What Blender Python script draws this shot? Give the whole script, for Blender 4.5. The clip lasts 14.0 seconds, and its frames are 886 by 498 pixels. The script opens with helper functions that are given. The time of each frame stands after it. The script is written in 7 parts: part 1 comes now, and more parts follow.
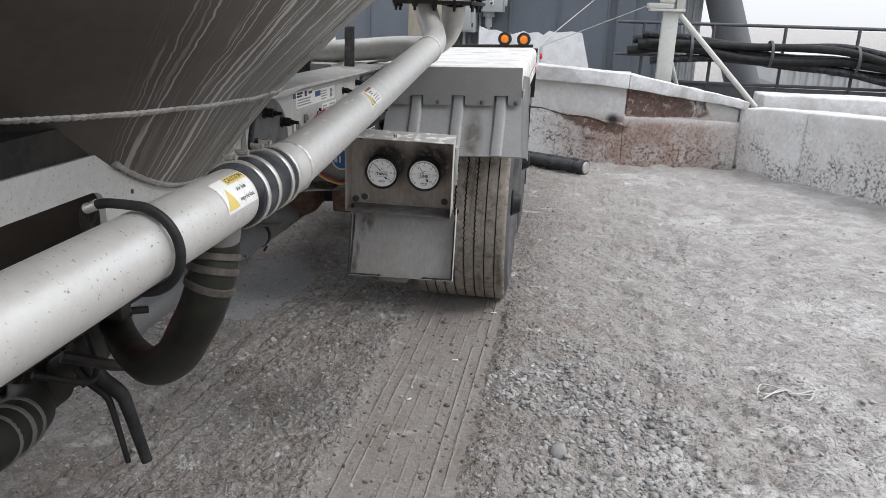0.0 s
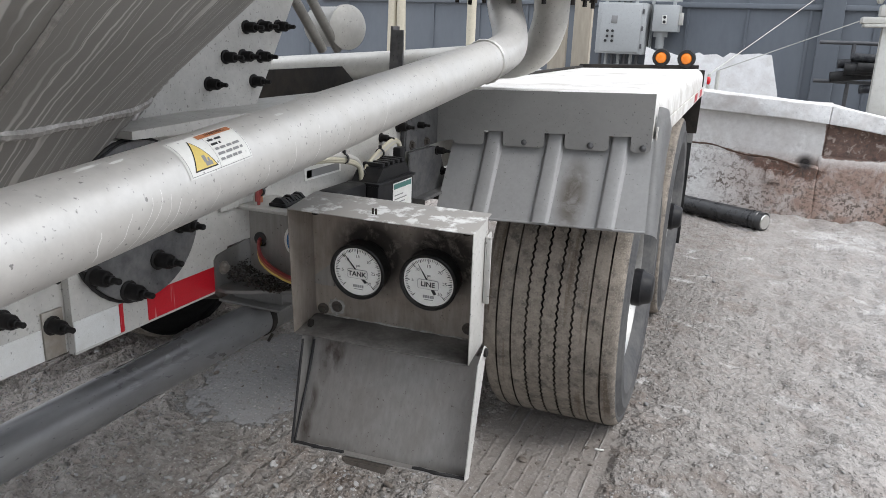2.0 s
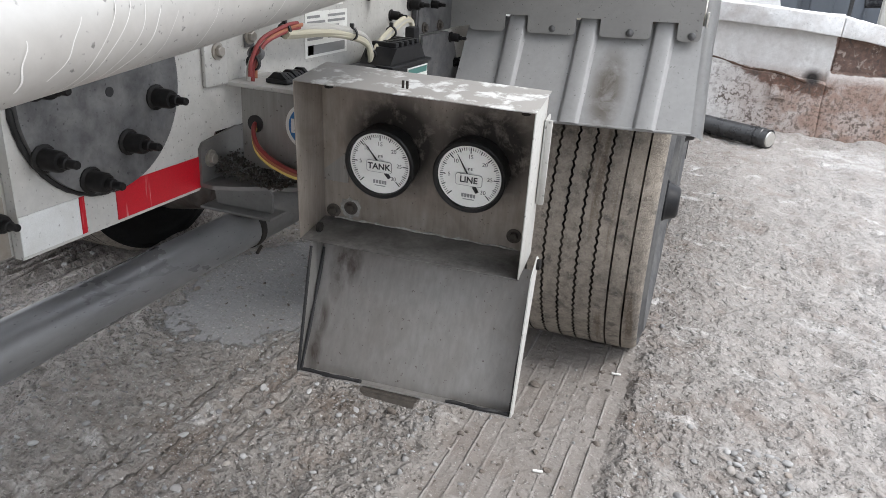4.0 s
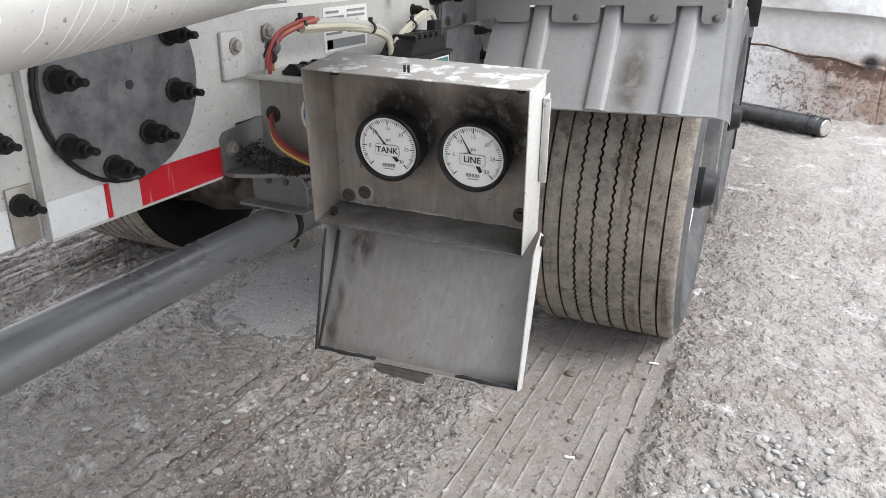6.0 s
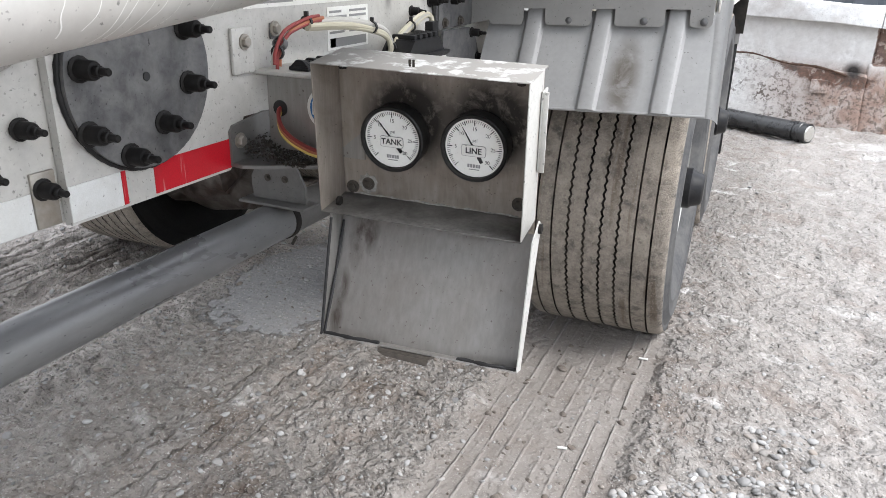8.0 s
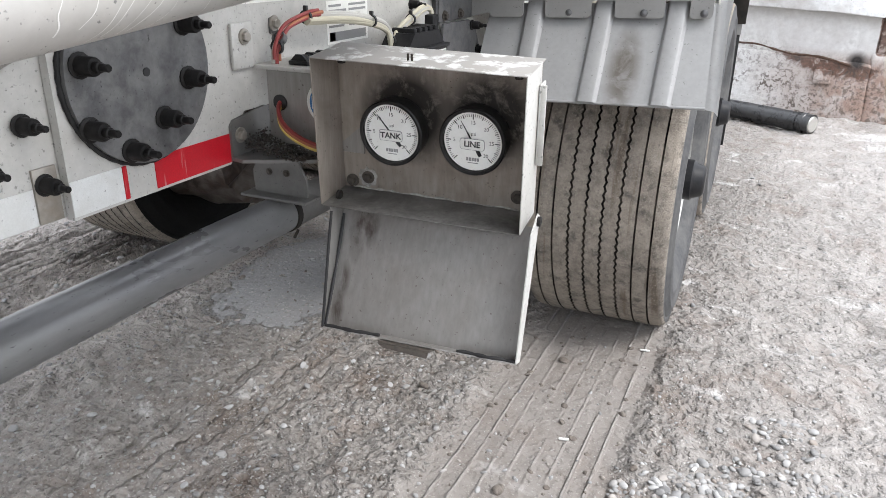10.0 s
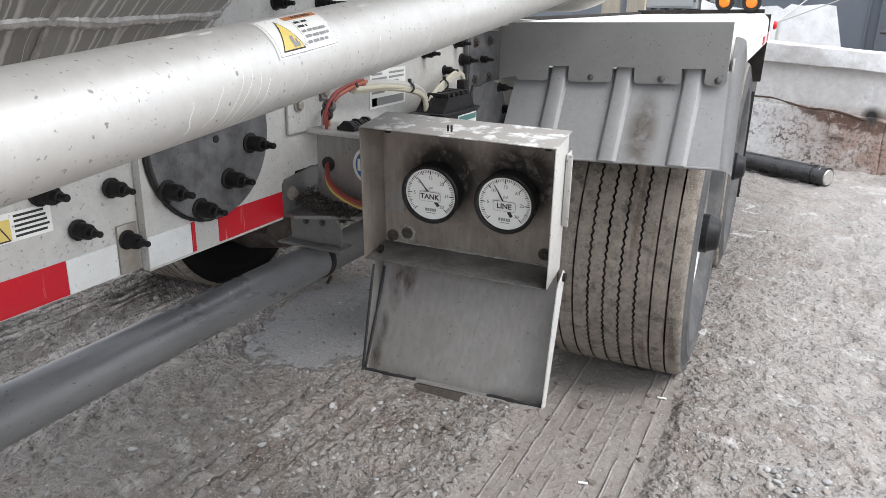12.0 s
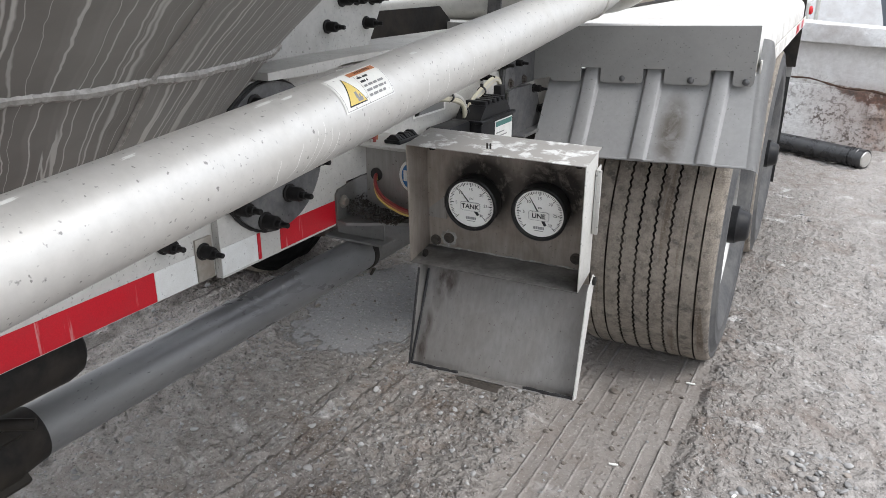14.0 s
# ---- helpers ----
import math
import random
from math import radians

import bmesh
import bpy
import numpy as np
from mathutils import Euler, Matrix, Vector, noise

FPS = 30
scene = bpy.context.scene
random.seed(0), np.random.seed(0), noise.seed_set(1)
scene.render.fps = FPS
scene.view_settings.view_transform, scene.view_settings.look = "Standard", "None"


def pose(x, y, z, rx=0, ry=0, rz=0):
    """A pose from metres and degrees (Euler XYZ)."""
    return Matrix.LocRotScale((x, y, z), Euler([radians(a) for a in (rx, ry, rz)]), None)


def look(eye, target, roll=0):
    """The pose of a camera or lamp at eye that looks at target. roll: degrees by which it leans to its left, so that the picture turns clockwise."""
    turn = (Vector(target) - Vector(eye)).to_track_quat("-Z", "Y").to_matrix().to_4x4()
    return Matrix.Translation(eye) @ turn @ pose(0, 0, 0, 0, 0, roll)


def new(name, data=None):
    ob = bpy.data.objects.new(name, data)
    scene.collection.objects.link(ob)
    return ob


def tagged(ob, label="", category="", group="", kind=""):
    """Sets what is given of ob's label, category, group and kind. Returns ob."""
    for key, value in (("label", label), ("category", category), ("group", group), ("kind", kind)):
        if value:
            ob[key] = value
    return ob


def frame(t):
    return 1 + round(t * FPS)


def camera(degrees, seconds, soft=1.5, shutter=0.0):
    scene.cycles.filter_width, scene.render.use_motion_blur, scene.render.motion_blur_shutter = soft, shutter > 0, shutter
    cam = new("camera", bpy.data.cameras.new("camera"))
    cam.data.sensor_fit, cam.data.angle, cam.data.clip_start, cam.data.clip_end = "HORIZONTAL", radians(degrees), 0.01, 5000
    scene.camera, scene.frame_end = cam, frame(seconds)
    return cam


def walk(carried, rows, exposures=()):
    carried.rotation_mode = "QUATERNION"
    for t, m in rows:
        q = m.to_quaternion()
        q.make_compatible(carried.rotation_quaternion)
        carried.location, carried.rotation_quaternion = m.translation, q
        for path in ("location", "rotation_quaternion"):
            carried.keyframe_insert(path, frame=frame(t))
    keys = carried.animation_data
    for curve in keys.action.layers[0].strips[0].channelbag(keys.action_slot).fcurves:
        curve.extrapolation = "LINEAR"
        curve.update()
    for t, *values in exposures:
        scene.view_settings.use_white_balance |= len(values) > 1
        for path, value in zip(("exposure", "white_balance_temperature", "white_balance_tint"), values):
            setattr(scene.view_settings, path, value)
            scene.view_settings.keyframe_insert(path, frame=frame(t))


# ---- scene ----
cam = camera(61.3, 14.0, soft=0.5)
PATH = [
    (0, (0.872, -2.297, 1.414), (0.565, -0.414, 0.815), 2.0),
    (0.5, (1.022, -2.033, 1.427), (0.47, -0.186, 0.893), 0.9),
    (1, (1.081, -1.778, 1.426), (0.38, -0.015, 0.792), 2.1),
    (1.5, (0.965, -1.464, 1.405), (0.332, 0.329, 0.786), 4.4),
    (2, (0.928, -1.136, 1.345), (0.192, 0.639, 0.791), 2.1),
    (2.5, (0.835, -1.013, 1.31), (0.022, 0.694, 0.66), 1.7),
    (3, (0.741, -0.959, 1.246), (0.129, 0.793, 0.503), 4.1),
    (5.3, (0.769, -0.962, 1.215), (0.059, 0.754, 0.472), 2.3),
    (5.5, (0.768, -0.964, 1.212), (0.048, 0.749, 0.472), 2.1),
    (6, (0.84, -0.97, 1.205), (0.053, 0.71, 0.458), 0.7),
    (6.5, (0.878, -1.007, 1.206), (0.063, 0.686, 0.519), 0.5),
    (7, (0.867, -1.032, 1.2), (0.096, 0.677, 0.504), 0.6),
    (7.5, (0.851, -1.029, 1.195), (0.092, 0.677, 0.478), 1.0),
    (8, (0.844, -1.031, 1.194), (0.084, 0.669, 0.466), 1.2),
    (10.5, (0.854, -1.036, 1.201), (0.081, 0.651, 0.454), 0.6),
    (11, (0.849, -1.051, 1.208), (0.056, 0.629, 0.469), 0.5),
    (11.5, (0.855, -1.086, 1.225), (0.056, 0.615, 0.539), 1.0),
    (12, (0.867, -1.137, 1.254), (0.043, 0.569, 0.612), 1.3),
    (12.5, (0.87, -1.156, 1.264), (0.03, 0.548, 0.639), 1.0),
    (13, (0.875, -1.157, 1.267), (0.029, 0.543, 0.638), 0.8),
    (13.5, (0.881, -1.174, 1.295), (0.044, 0.525, 0.654), 1.1),
    (14, (0.9, -1.232, 1.347), (0.006, 0.413, 0.644), 0.2),
]
EXPOSURES = [(0.0, -0.25), (0.5, -0.12), (1.0, 0.02), (2.0, -0.06), (2.5, -0.04), (3.0, 0.06), (5.3, 0.49), (6.5, 0.57), (8.0, 0.6), (11.0, 0.62), (12.5, 0.20), (14.0, 0.16)]
walk(cam, [(t, look(eye, target, roll)) for t, eye, target, roll in PATH], EXPOSURES)

# ---- light ----
world = bpy.data.worlds.new("overcast_sky")
scene.world = world
world.use_nodes = True
wn, wl = world.node_tree.nodes, world.node_tree.links
SUN_ELEV, SUN_ROT = 49.0, 91.0
sky = wn.new("ShaderNodeTexSky")
sky.sky_type, sky.sun_disc = "NISHITA", False
sky.sun_elevation, sky.sun_rotation = radians(SUN_ELEV), radians(SUN_ROT)
veil = wn.new("ShaderNodeMix")
veil.data_type = "RGBA"
veil.inputs["Factor"].default_value = 0.82
veil.inputs["B"].default_value = (8.9, 9.2, 9.8, 1)
wl.new(sky.outputs["Color"], veil.inputs["A"])
# an overcast dome: three times as bright overhead as at the horizon
dome, up, rise, cloud = wn.new("ShaderNodeTexCoord"), wn.new("ShaderNodeSeparateXYZ"), wn.new("ShaderNodeMapRange"), wn.new("ShaderNodeMix")
wl.new(dome.outputs["Generated"], up.inputs["Vector"])
wl.new(up.outputs["Z"], rise.inputs["Value"])
rise.inputs["To Min"].default_value, rise.inputs["To Max"].default_value = 0.90, 1.84
cloud.data_type, cloud.blend_type = "RGBA", "MULTIPLY"
cloud.inputs["Factor"].default_value = 1.0
wl.new(veil.outputs["Result"], cloud.inputs["A"])
wl.new(rise.outputs["Result"], cloud.inputs["B"])
wl.new(cloud.outputs["Result"], wn["Background"].inputs["Color"])
wn["Background"].inputs["Strength"].default_value = 0.15

sun = new("sun", bpy.data.lights.new("sun", "SUN"))
sun.data.energy, sun.data.angle, sun.data.color = 2.2, radians(26), (1.0, 0.985, 0.965)
SUN_FROM = Vector((0.80, -0.10, 1.0))
sun.matrix_basis = look(SUN_FROM * 20, (0, 0, 0))


# ---- materials ----
def nodes_of(name):
    m = bpy.data.materials.new(name)
    m.use_nodes = True
    return m, m.node_tree.nodes, m.node_tree.links, m.node_tree.nodes["Principled BSDF"]


def coords(n, l, scale=(1, 1, 1)):
    tc, mp = n.new("ShaderNodeTexCoord"), n.new("ShaderNodeMapping")
    mp.inputs["Scale"].default_value = scale
    l.new(tc.outputs["Object"], mp.inputs["Vector"])
    return mp.outputs["Vector"]


def noise_tex(n, l, vec, scale, detail=6.0, rough=0.6, warp=0.0):
    t = n.new("ShaderNodeTexNoise")
    t.inputs["Scale"].default_value, t.inputs["Detail"].default_value = scale, detail
    t.inputs["Roughness"].default_value, t.inputs["Distortion"].default_value = rough, warp
    l.new(vec, t.inputs["Vector"])
    return t.outputs["Fac"]


def ramp(n, l, fac, lo, hi, a=0.0, b=1.0):
    r = n.new("ShaderNodeMapRange")
    r.inputs["From Min"].default_value, r.inputs["From Max"].default_value = lo, hi
    r.inputs["To Min"].default_value, r.inputs["To Max"].default_value = a, b
    l.new(fac, r.inputs["Value"])
    return r.outputs["Result"]


def mix(n, l, fac, a, b, mode="MIX"):
    x = n.new("ShaderNodeMix")
    x.data_type, x.blend_type = "RGBA", mode
    for key, v in (("Factor", fac), ("A", a), ("B", b)):
        if hasattr(v, "links"):
            l.new(v, x.inputs[key])
        elif key == "Factor":
            x.inputs[key].default_value = v
        else:
            x.inputs[key].default_value = (*v, 1)
    return x.outputs["Result"]


def maths(n, l, op, a, b=0.0):
    x = n.new("ShaderNodeMath")
    x.operation = op
    for i, v in enumerate((a, b)):
        if hasattr(v, "links"):
            l.new(v, x.inputs[i])
        else:
            x.inputs[i].default_value = v
    return x.outputs[0]


def bumped(n, l, bsdf, height, strength, dist=0.002):
    b = n.new("ShaderNodeBump")
    b.inputs["Strength"].default_value, b.inputs["Distance"].default_value = strength, dist
    l.new(height, b.inputs["Height"])
    l.new(b.outputs["Normal"], bsdf.inputs["Normal"])


def mat(name, col, rough=0.5, metal=0.0, grain=40.0, vary=0.12, dust=None, dust_amt=0.35, dust_scale=7.0, specks=0.0,
        bump=0.15, stretch=(1, 1, 1), random=0.0, gloss=0.5):
    """A worn surface: fine grain, large soft patches of dust or dirt, small specks, uneven gloss and fine relief."""
    m, n, l, p = nodes_of(name)
    v = coords(n, l, stretch)
    g = noise_tex(n, l, v, grain, 8, 0.65)
    dark, light = [c * (1 - vary) for c in col], [min(1, c * (1 + vary)) for c in col]
    c = mix(n, l, ramp(n, l, g, 0.3, 0.7), dark, light)
    big = noise_tex(n, l, v, dust_scale, 5, 0.62, 0.4)
    if dust:
        c = mix(n, l, ramp(n, l, big, 0.42, 0.72, 0.0, dust_amt), c, dust)
    if specks:
        s = noise_tex(n, l, v, 170.0, 2, 0.5)
        c = mix(n, l, ramp(n, l, s, 0.70 - specks * 0.08, 0.745, 0.0, 0.75), c, [k * 0.25 for k in col])
    if random:
        oi = n.new("ShaderNodeObjectInfo")
        c = mix(n, l, ramp(n, l, oi.outputs["Random"], 0, 1, 0.0, random), c, [k * 0.5 for k in col])
    l.new(c, p.inputs["Base Color"])
    l.new(ramp(n, l, big, 0.3, 0.75, max(0.05, rough - 0.08), min(1, rough + 0.14)), p.inputs["Roughness"])
    p.inputs["Metallic"].default_value = metal
    p.inputs["Specular IOR Level"].default_value = gloss
    if bump:
        bumped(n, l, p, g, bump, 0.0015)
    return m


def plain(name, col, rough=0.5, metal=0.0):
    return mat(name, col, rough, metal, grain=300.0, vary=0.06, bump=0.03)


M_FRAME = mat("dusty_offwhite_paint", (0.442, 0.435, 0.413), 0.5, 0.0, 60, 0.09, (0.33, 0.315, 0.285), 0.6, 6.0, 0.9, 0.08)
M_ALU = mat("satin_aluminium_pipe", (0.58, 0.566, 0.54), 0.42, 0.5, 55, 0.06, (0.50, 0.48, 0.445), 0.5, 9.0, 0.5, 0.06)
M_ALU2 = mat("dull_aluminium", (0.50, 0.49, 0.46), 0.5, 0.5, 55, 0.08, (0.40, 0.38, 0.34), 0.5, 6.0, 0.4, 0.08)
M_GALV = mat("grey_steel_plate", (0.105, 0.105, 0.108), 0.5, 0.45, 45, 0.30, (0.25, 0.246, 0.238), 0.6, 22.0, 0.5, 0.15)
M_BOLT = mat("black_oiled_bolt", (0.010, 0.0095, 0.0095), 0.5, 0.2, 90, 0.4, (0.035, 0.031, 0.028), 0.4, 30.0, 0.0, 0.2, gloss=0.22)
M_STEEL = mat("bare_steel", (0.33, 0.31, 0.28), 0.45, 0.6, 70, 0.15, (0.22, 0.16, 0.11), 0.4, 25.0, 0.0, 0.15)
M_RUBBER = mat("black_rubber", (0.013, 0.013, 0.0135), 0.55, 0.0, 80, 0.3, (0.055, 0.054, 0.052), 0.45, 12.0, 0.0, 0.15, gloss=0.22)
M_SLEEVE = mat("dusty_rubber_sleeve", (0.012, 0.013, 0.016), 0.5, 0.0, 80, 0.3, (0.12, 0.122, 0.125), 0.6, 22.0, 0.0, 0.15, gloss=0.22)
M_HOSE = mat("black_ribbed_hose", (0.012, 0.012, 0.0095), 0.5, 0.0, 50, 0.3, (0.04, 0.04, 0.028), 0.4, 9.0, 0.0, 0.2, gloss=0.22)
M_BRASS = mat("worn_brass", (0.36, 0.17, 0.065), 0.45, 0.5, 90, 0.2, (0.14, 0.08, 0.05), 0.5, 30.0, 0.0, 0.1)
M_CLAMP = mat("bright_clamp_band", (0.62, 0.61, 0.58), 0.33, 0.8, 90, 0.08, (0.45, 0.43, 0.38), 0.4, 20.0, 0.0, 0.05)
M_FENDER = mat("grey_fender_paint", (0.255, 0.25, 0.243), 0.5, 0.15, 70, 0.05, (0.34, 0.335, 0.322), 0.5, 5.0, 0.3, 0.05)
M_DECK = mat("pale_dusty_deck", (0.74, 0.73, 0.705), 0.5, 0.1, 60, 0.08, (0.33, 0.29, 0.245), 0.75, 6.0, 0.8, 0.05)
M_PVC = mat("grey_pipe_paint", (0.14, 0.14, 0.145), 0.28, 0.15, 60, 0.1, (0.26, 0.26, 0.25), 0.5, 5.0, 0.3, 0.05, (1, 0.35, 1))
# real grime on most parts; painted shade on the inner web and fender rear
M_DARK = mat("grimy_and_shaded_steel", (0.018, 0.0165, 0.0155), 0.65, 0.2, 40, 0.3, (0.07, 0.058, 0.046), 0.5, 14.0, 0.0, 0.3, gloss=0.22)
M_RUST = mat("rusty_caked_iron", (0.07, 0.042, 0.03), 0.85, 0.1, 40, 0.5, (0.15, 0.11, 0.085), 0.6, 18.0, 0.0, 0.5, gloss=0.22)
M_RED = mat("red_reflective_tape", (0.44, 0.008, 0.018), 0.4, 0.0, 500, 0.15, (0.34, 0.03, 0.035), 0.4, 16.0, 0.0, 0.05, gloss=0.25)
M_WHITE_TAPE = mat("white_reflective_tape", (0.62, 0.63, 0.62), 0.35, 0.0, 500, 0.08, (0.45, 0.44, 0.40), 0.5, 16.0, 0.3, 0.05)
M_PAPER = mat("white_sticker", (0.70, 0.70, 0.67), 0.45, 0.0, 120, 0.04, (0.55, 0.53, 0.48), 0.4, 20.0, 0.3, 0.02)
M_YELLOW = plain("yellow_ink", (0.60, 0.46, 0.13), 0.45)
M_ORANGE = plain("orange_ink", (0.40, 0.15, 0.06), 0.45)
M_BLUE = plain("blue_ink", (0.03, 0.14, 0.34), 0.45)
M_TEAL = plain("teal_ink", (0.06, 0.17, 0.15), 0.45)
M_RING = mat("crusty_grey_sealant", (0.34, 0.33, 0.31), 0.8, 0.0, 160, 0.3, (0.15, 0.14, 0.13), 0.8, 60.0, 0.0, 0.4)
M_NUT = mat("dirty_dark_nut", (0.075, 0.066, 0.058), 0.5, 0.4, 120, 0.3, (0.14, 0.12, 0.10), 0.5, 60.0, 0.0, 0.2, gloss=0.3)
M_NAVY = plain("navy_ink", (0.02, 0.045, 0.13), 0.45)
M_INK = plain("black_ink", (0.015, 0.015, 0.016), 0.5)
M_GREYINK = plain("grey_ink", (0.22, 0.22, 0.22), 0.5)
M_DIAL = mat("white_dial", (0.72, 0.72, 0.69), 0.4, 0.0, 200, 0.03, (0.6, 0.58, 0.52), 0.3, 30.0, 0.0, 0.0)
M_BEZEL = mat("black_gauge_case", (0.008, 0.008, 0.008), 0.38, 0.0, 120, 0.3, (0.04, 0.037, 0.034), 0.35, 40.0, 0.0, 0.1, gloss=0.3)
M_AMBER = plain("amber_lens", (0.75, 0.20, 0.01), 0.25)
M_REDLENS = plain("red_lens", (0.5, 0.01, 0.015), 0.25)
M_WIRE_Y = plain("cream_wire", (0.47, 0.44, 0.34), 0.45)
M_WIRE_G = plain("grey_wire", (0.42, 0.41, 0.38), 0.45)
M_WIRE_R = plain("red_wire", (0.22, 0.030, 0.028), 0.45)
M_WIRE_O = plain("orange_wire", (0.33, 0.12, 0.06), 0.45)
M_BLACKBOX = mat("black_plastic", (0.011, 0.011, 0.0125), 0.4, 0.0, 90, 0.3, (0.045, 0.043, 0.04), 0.4, 25.0, 0.0, 0.1, gloss=0.22)
M_RIM = mat("silver_wheel_rim", (0.34, 0.34, 0.33), 0.42, 0.7, 60, 0.08, (0.22, 0.21, 0.19), 0.6, 9.0, 0.3, 0.06)
M_BUILDING = mat("blue_grey_cladding", (0.112, 0.128, 0.150), 0.55, 0.0, 20, 0.06, (0.19, 0.21, 0.23), 0.45, 0.7, 0.0, 0.05, (1, 1, 0.35))
M_PANEL = mat("pale_corrugated_sheet", (0.55, 0.56, 0.56), 0.5, 0.2, 20, 0.06, (0.45, 0.45, 0.43), 0.4, 1.5, 0.0, 0.05)
M_EBOX = mat("grey_enclosure_paint", (0.36, 0.375, 0.38), 0.5, 0.0, 30, 0.05, (0.40, 0.42, 0.42), 0.4, 3.0, 0.3, 0.03)
M_POST = mat("dusty_white_steel", (0.52, 0.52, 0.49), 0.6, 0.1, 40, 0.08, (0.40, 0.38, 0.34), 0.5, 3.0, 0.5, 0.08)
M_RAILING = mat("dark_railing_paint", (0.07, 0.072, 0.078), 0.5, 0.2, 40, 0.2, (0.16, 0.16, 0.15), 0.4, 5.0, 0.0, 0.1)
M_DUCT = mat("dark_grey_duct", (0.085, 0.088, 0.095), 0.55, 0.1, 30, 0.12, (0.15, 0.15, 0.15), 0.4, 1.5, 0.0, 0.05)
M_TIMBER = mat("weathered_timber", (0.33, 0.29, 0.23), 0.75, 0.0, 30, 0.2, (0.45, 0.42, 0.36), 0.5, 3.0, 0.0, 0.2, (1, 1, 0.2))
M_CREAM = mat("cream_steel_leg", (0.52, 0.48, 0.38), 0.55, 0.0, 40, 0.07, (0.40, 0.36, 0.28), 0.4, 3.0, 0.3, 0.05)
M_GLASSY = plain("dark_window", (0.03, 0.04, 0.05), 0.15)
M_SHEET = mat("cracked_white_sheet", (0.80, 0.805, 0.81), 0.6, 0.0, 30, 0.05, (0.55, 0.52, 0.50), 0.6, 7.0, 0.8, 0.1)
M_SNOWY = mat("chipped_white_sheet", (0.64, 0.64, 0.635), 0.7, 0.0, 30, 0.14, (0.38, 0.34, 0.32), 0.8, 4.0, 0.8, 0.4)


def scratched_tape(m):
    """Pale rubbed lines over a tape."""
    n, l, p = m.node_tree.nodes, m.node_tree.links, m.node_tree.nodes["Principled BSDF"]
    was = p.inputs["Base Color"].links[0].from_socket
    s = noise_tex(n, l, coords(n, l, (1, 1, 0.07)), 75, 3, 0.6, 0.3)
    wide = noise_tex(n, l, coords(n, l), 9, 4, 0.6)
    l.new(mix(n, l, maths(n, l, "MULTIPLY", ramp(n, l, s, 0.62, 0.66, 0.0, 0.55), ramp(n, l, wide, 0.45, 0.6)), was, (0.55, 0.36, 0.35)), p.inputs["Base Color"])


scratched_tape(M_RED)


def hopper_material():
    m, n, l, p = nodes_of("dusty_streaked_aluminium")
    tc, sep = n.new("ShaderNodeTexCoord"), n.new("ShaderNodeSeparateXYZ")
    off = n.new("ShaderNodeVectorMath")
    off.operation = "SUBTRACT"
    off.inputs[1].default_value = (HX, HY, 0)
    l.new(tc.outputs["Object"], off.inputs[0])
    l.new(off.outputs["Vector"], sep.inputs["Vector"])
    ang = maths(n, l, "ARCTAN2", sep.outputs["Y"], sep.outputs["X"])
    comb = n.new("ShaderNodeCombineXYZ")
    wob = noise_tex(n, l, tc.outputs["Object"], 7.0, 3, 0.5)
    fret = noise_tex(n, l, tc.outputs["Object"], 26.0, 2, 0.5)
    l.new(maths(n, l, "ADD", maths(n, l, "ADD", ang, maths(n, l, "MULTIPLY", wob, 0.034)), maths(n, l, "MULTIPLY", fret, 0.016)), comb.inputs["X"])
    l.new(maths(n, l, "MULTIPLY", sep.outputs["Z"], 0.035), comb.inputs["Y"])
    streak = noise_tex(n, l, comb.outputs["Vector"], 19.0, 1, 0.5)
    fine = noise_tex(n, l, comb.outputs["Vector"], 36.0, 1, 0.5)
    patchy = noise_tex(n, l, comb.outputs["Vector"], 9.0, 2, 0.5)
    where = ramp(n, l, ang, -0.56, -0.40)
    line1 = ramp(n, l, maths(n, l, "ABSOLUTE", maths(n, l, "SUBTRACT", streak, 0.53)), 0.017, 0.006)
    line2 = ramp(n, l, maths(n, l, "ABSOLUTE", maths(n, l, "SUBTRACT", fine, 0.56)), 0.015, 0.006, 0.0, 0.85)
    line2 = maths(n, l, "MULTIPLY", line2, ramp(n, l, patchy, 0.42, 0.55))
    smear = ramp(n, l, noise_tex(n, l, comb.outputs["Vector"], 16.0, 3, 0.6), 0.58, 0.75, 0.0, 0.30)
    runs = maths(n, l, "MAXIMUM", maths(n, l, "MULTIPLY", line1, ramp(n, l, patchy, 0.30, 0.48, 0.25, 1.0)), maths(n, l, "MAXIMUM", line2, smear))
    runs = maths(n, l, "MULTIPLY", runs, where)
    v = coords(n, l)
    g = noise_tex(n, l, v, 45, 8, 0.65)
    big = noise_tex(n, l, v, 3.2, 5, 0.6, 0.5)
    c = mix(n, l, ramp(n, l, g, 0.3, 0.7), (0.060, 0.050, 0.042), (0.088, 0.075, 0.064))
    c = mix(n, l, ramp(n, l, big, 0.4, 0.7, 0.0, 0.5), c, (0.118, 0.102, 0.087))
    # paler by angle: bright-ground sheen put into the colour, along with dust
    dust = maths(n, l, "MULTIPLY", ramp(n, l, ang, -0.55, -0.05), ramp(n, l, big, 0.35, 0.65, 0.40, 0.66))
    dust = maths(n, l, "MAXIMUM", dust, ramp(n, l, ang, 0.050, 0.066, 0.0, 0.72))
    c = mix(n, l, dust, c, (0.335, 0.325, 0.305))
    c = mix(n, l, maths(n, l, "MULTIPLY", runs, 0.75), c, (0.62, 0.605, 0.575))
    l.new(c, p.inputs["Base Color"])
    p.inputs["Metallic"].default_value = 0.35
    l.new(ramp(n, l, g, 0.3, 0.7, 0.48, 0.62), p.inputs["Roughness"])
    bumped(n, l, p, g, 0.12, 0.0015)
    return m


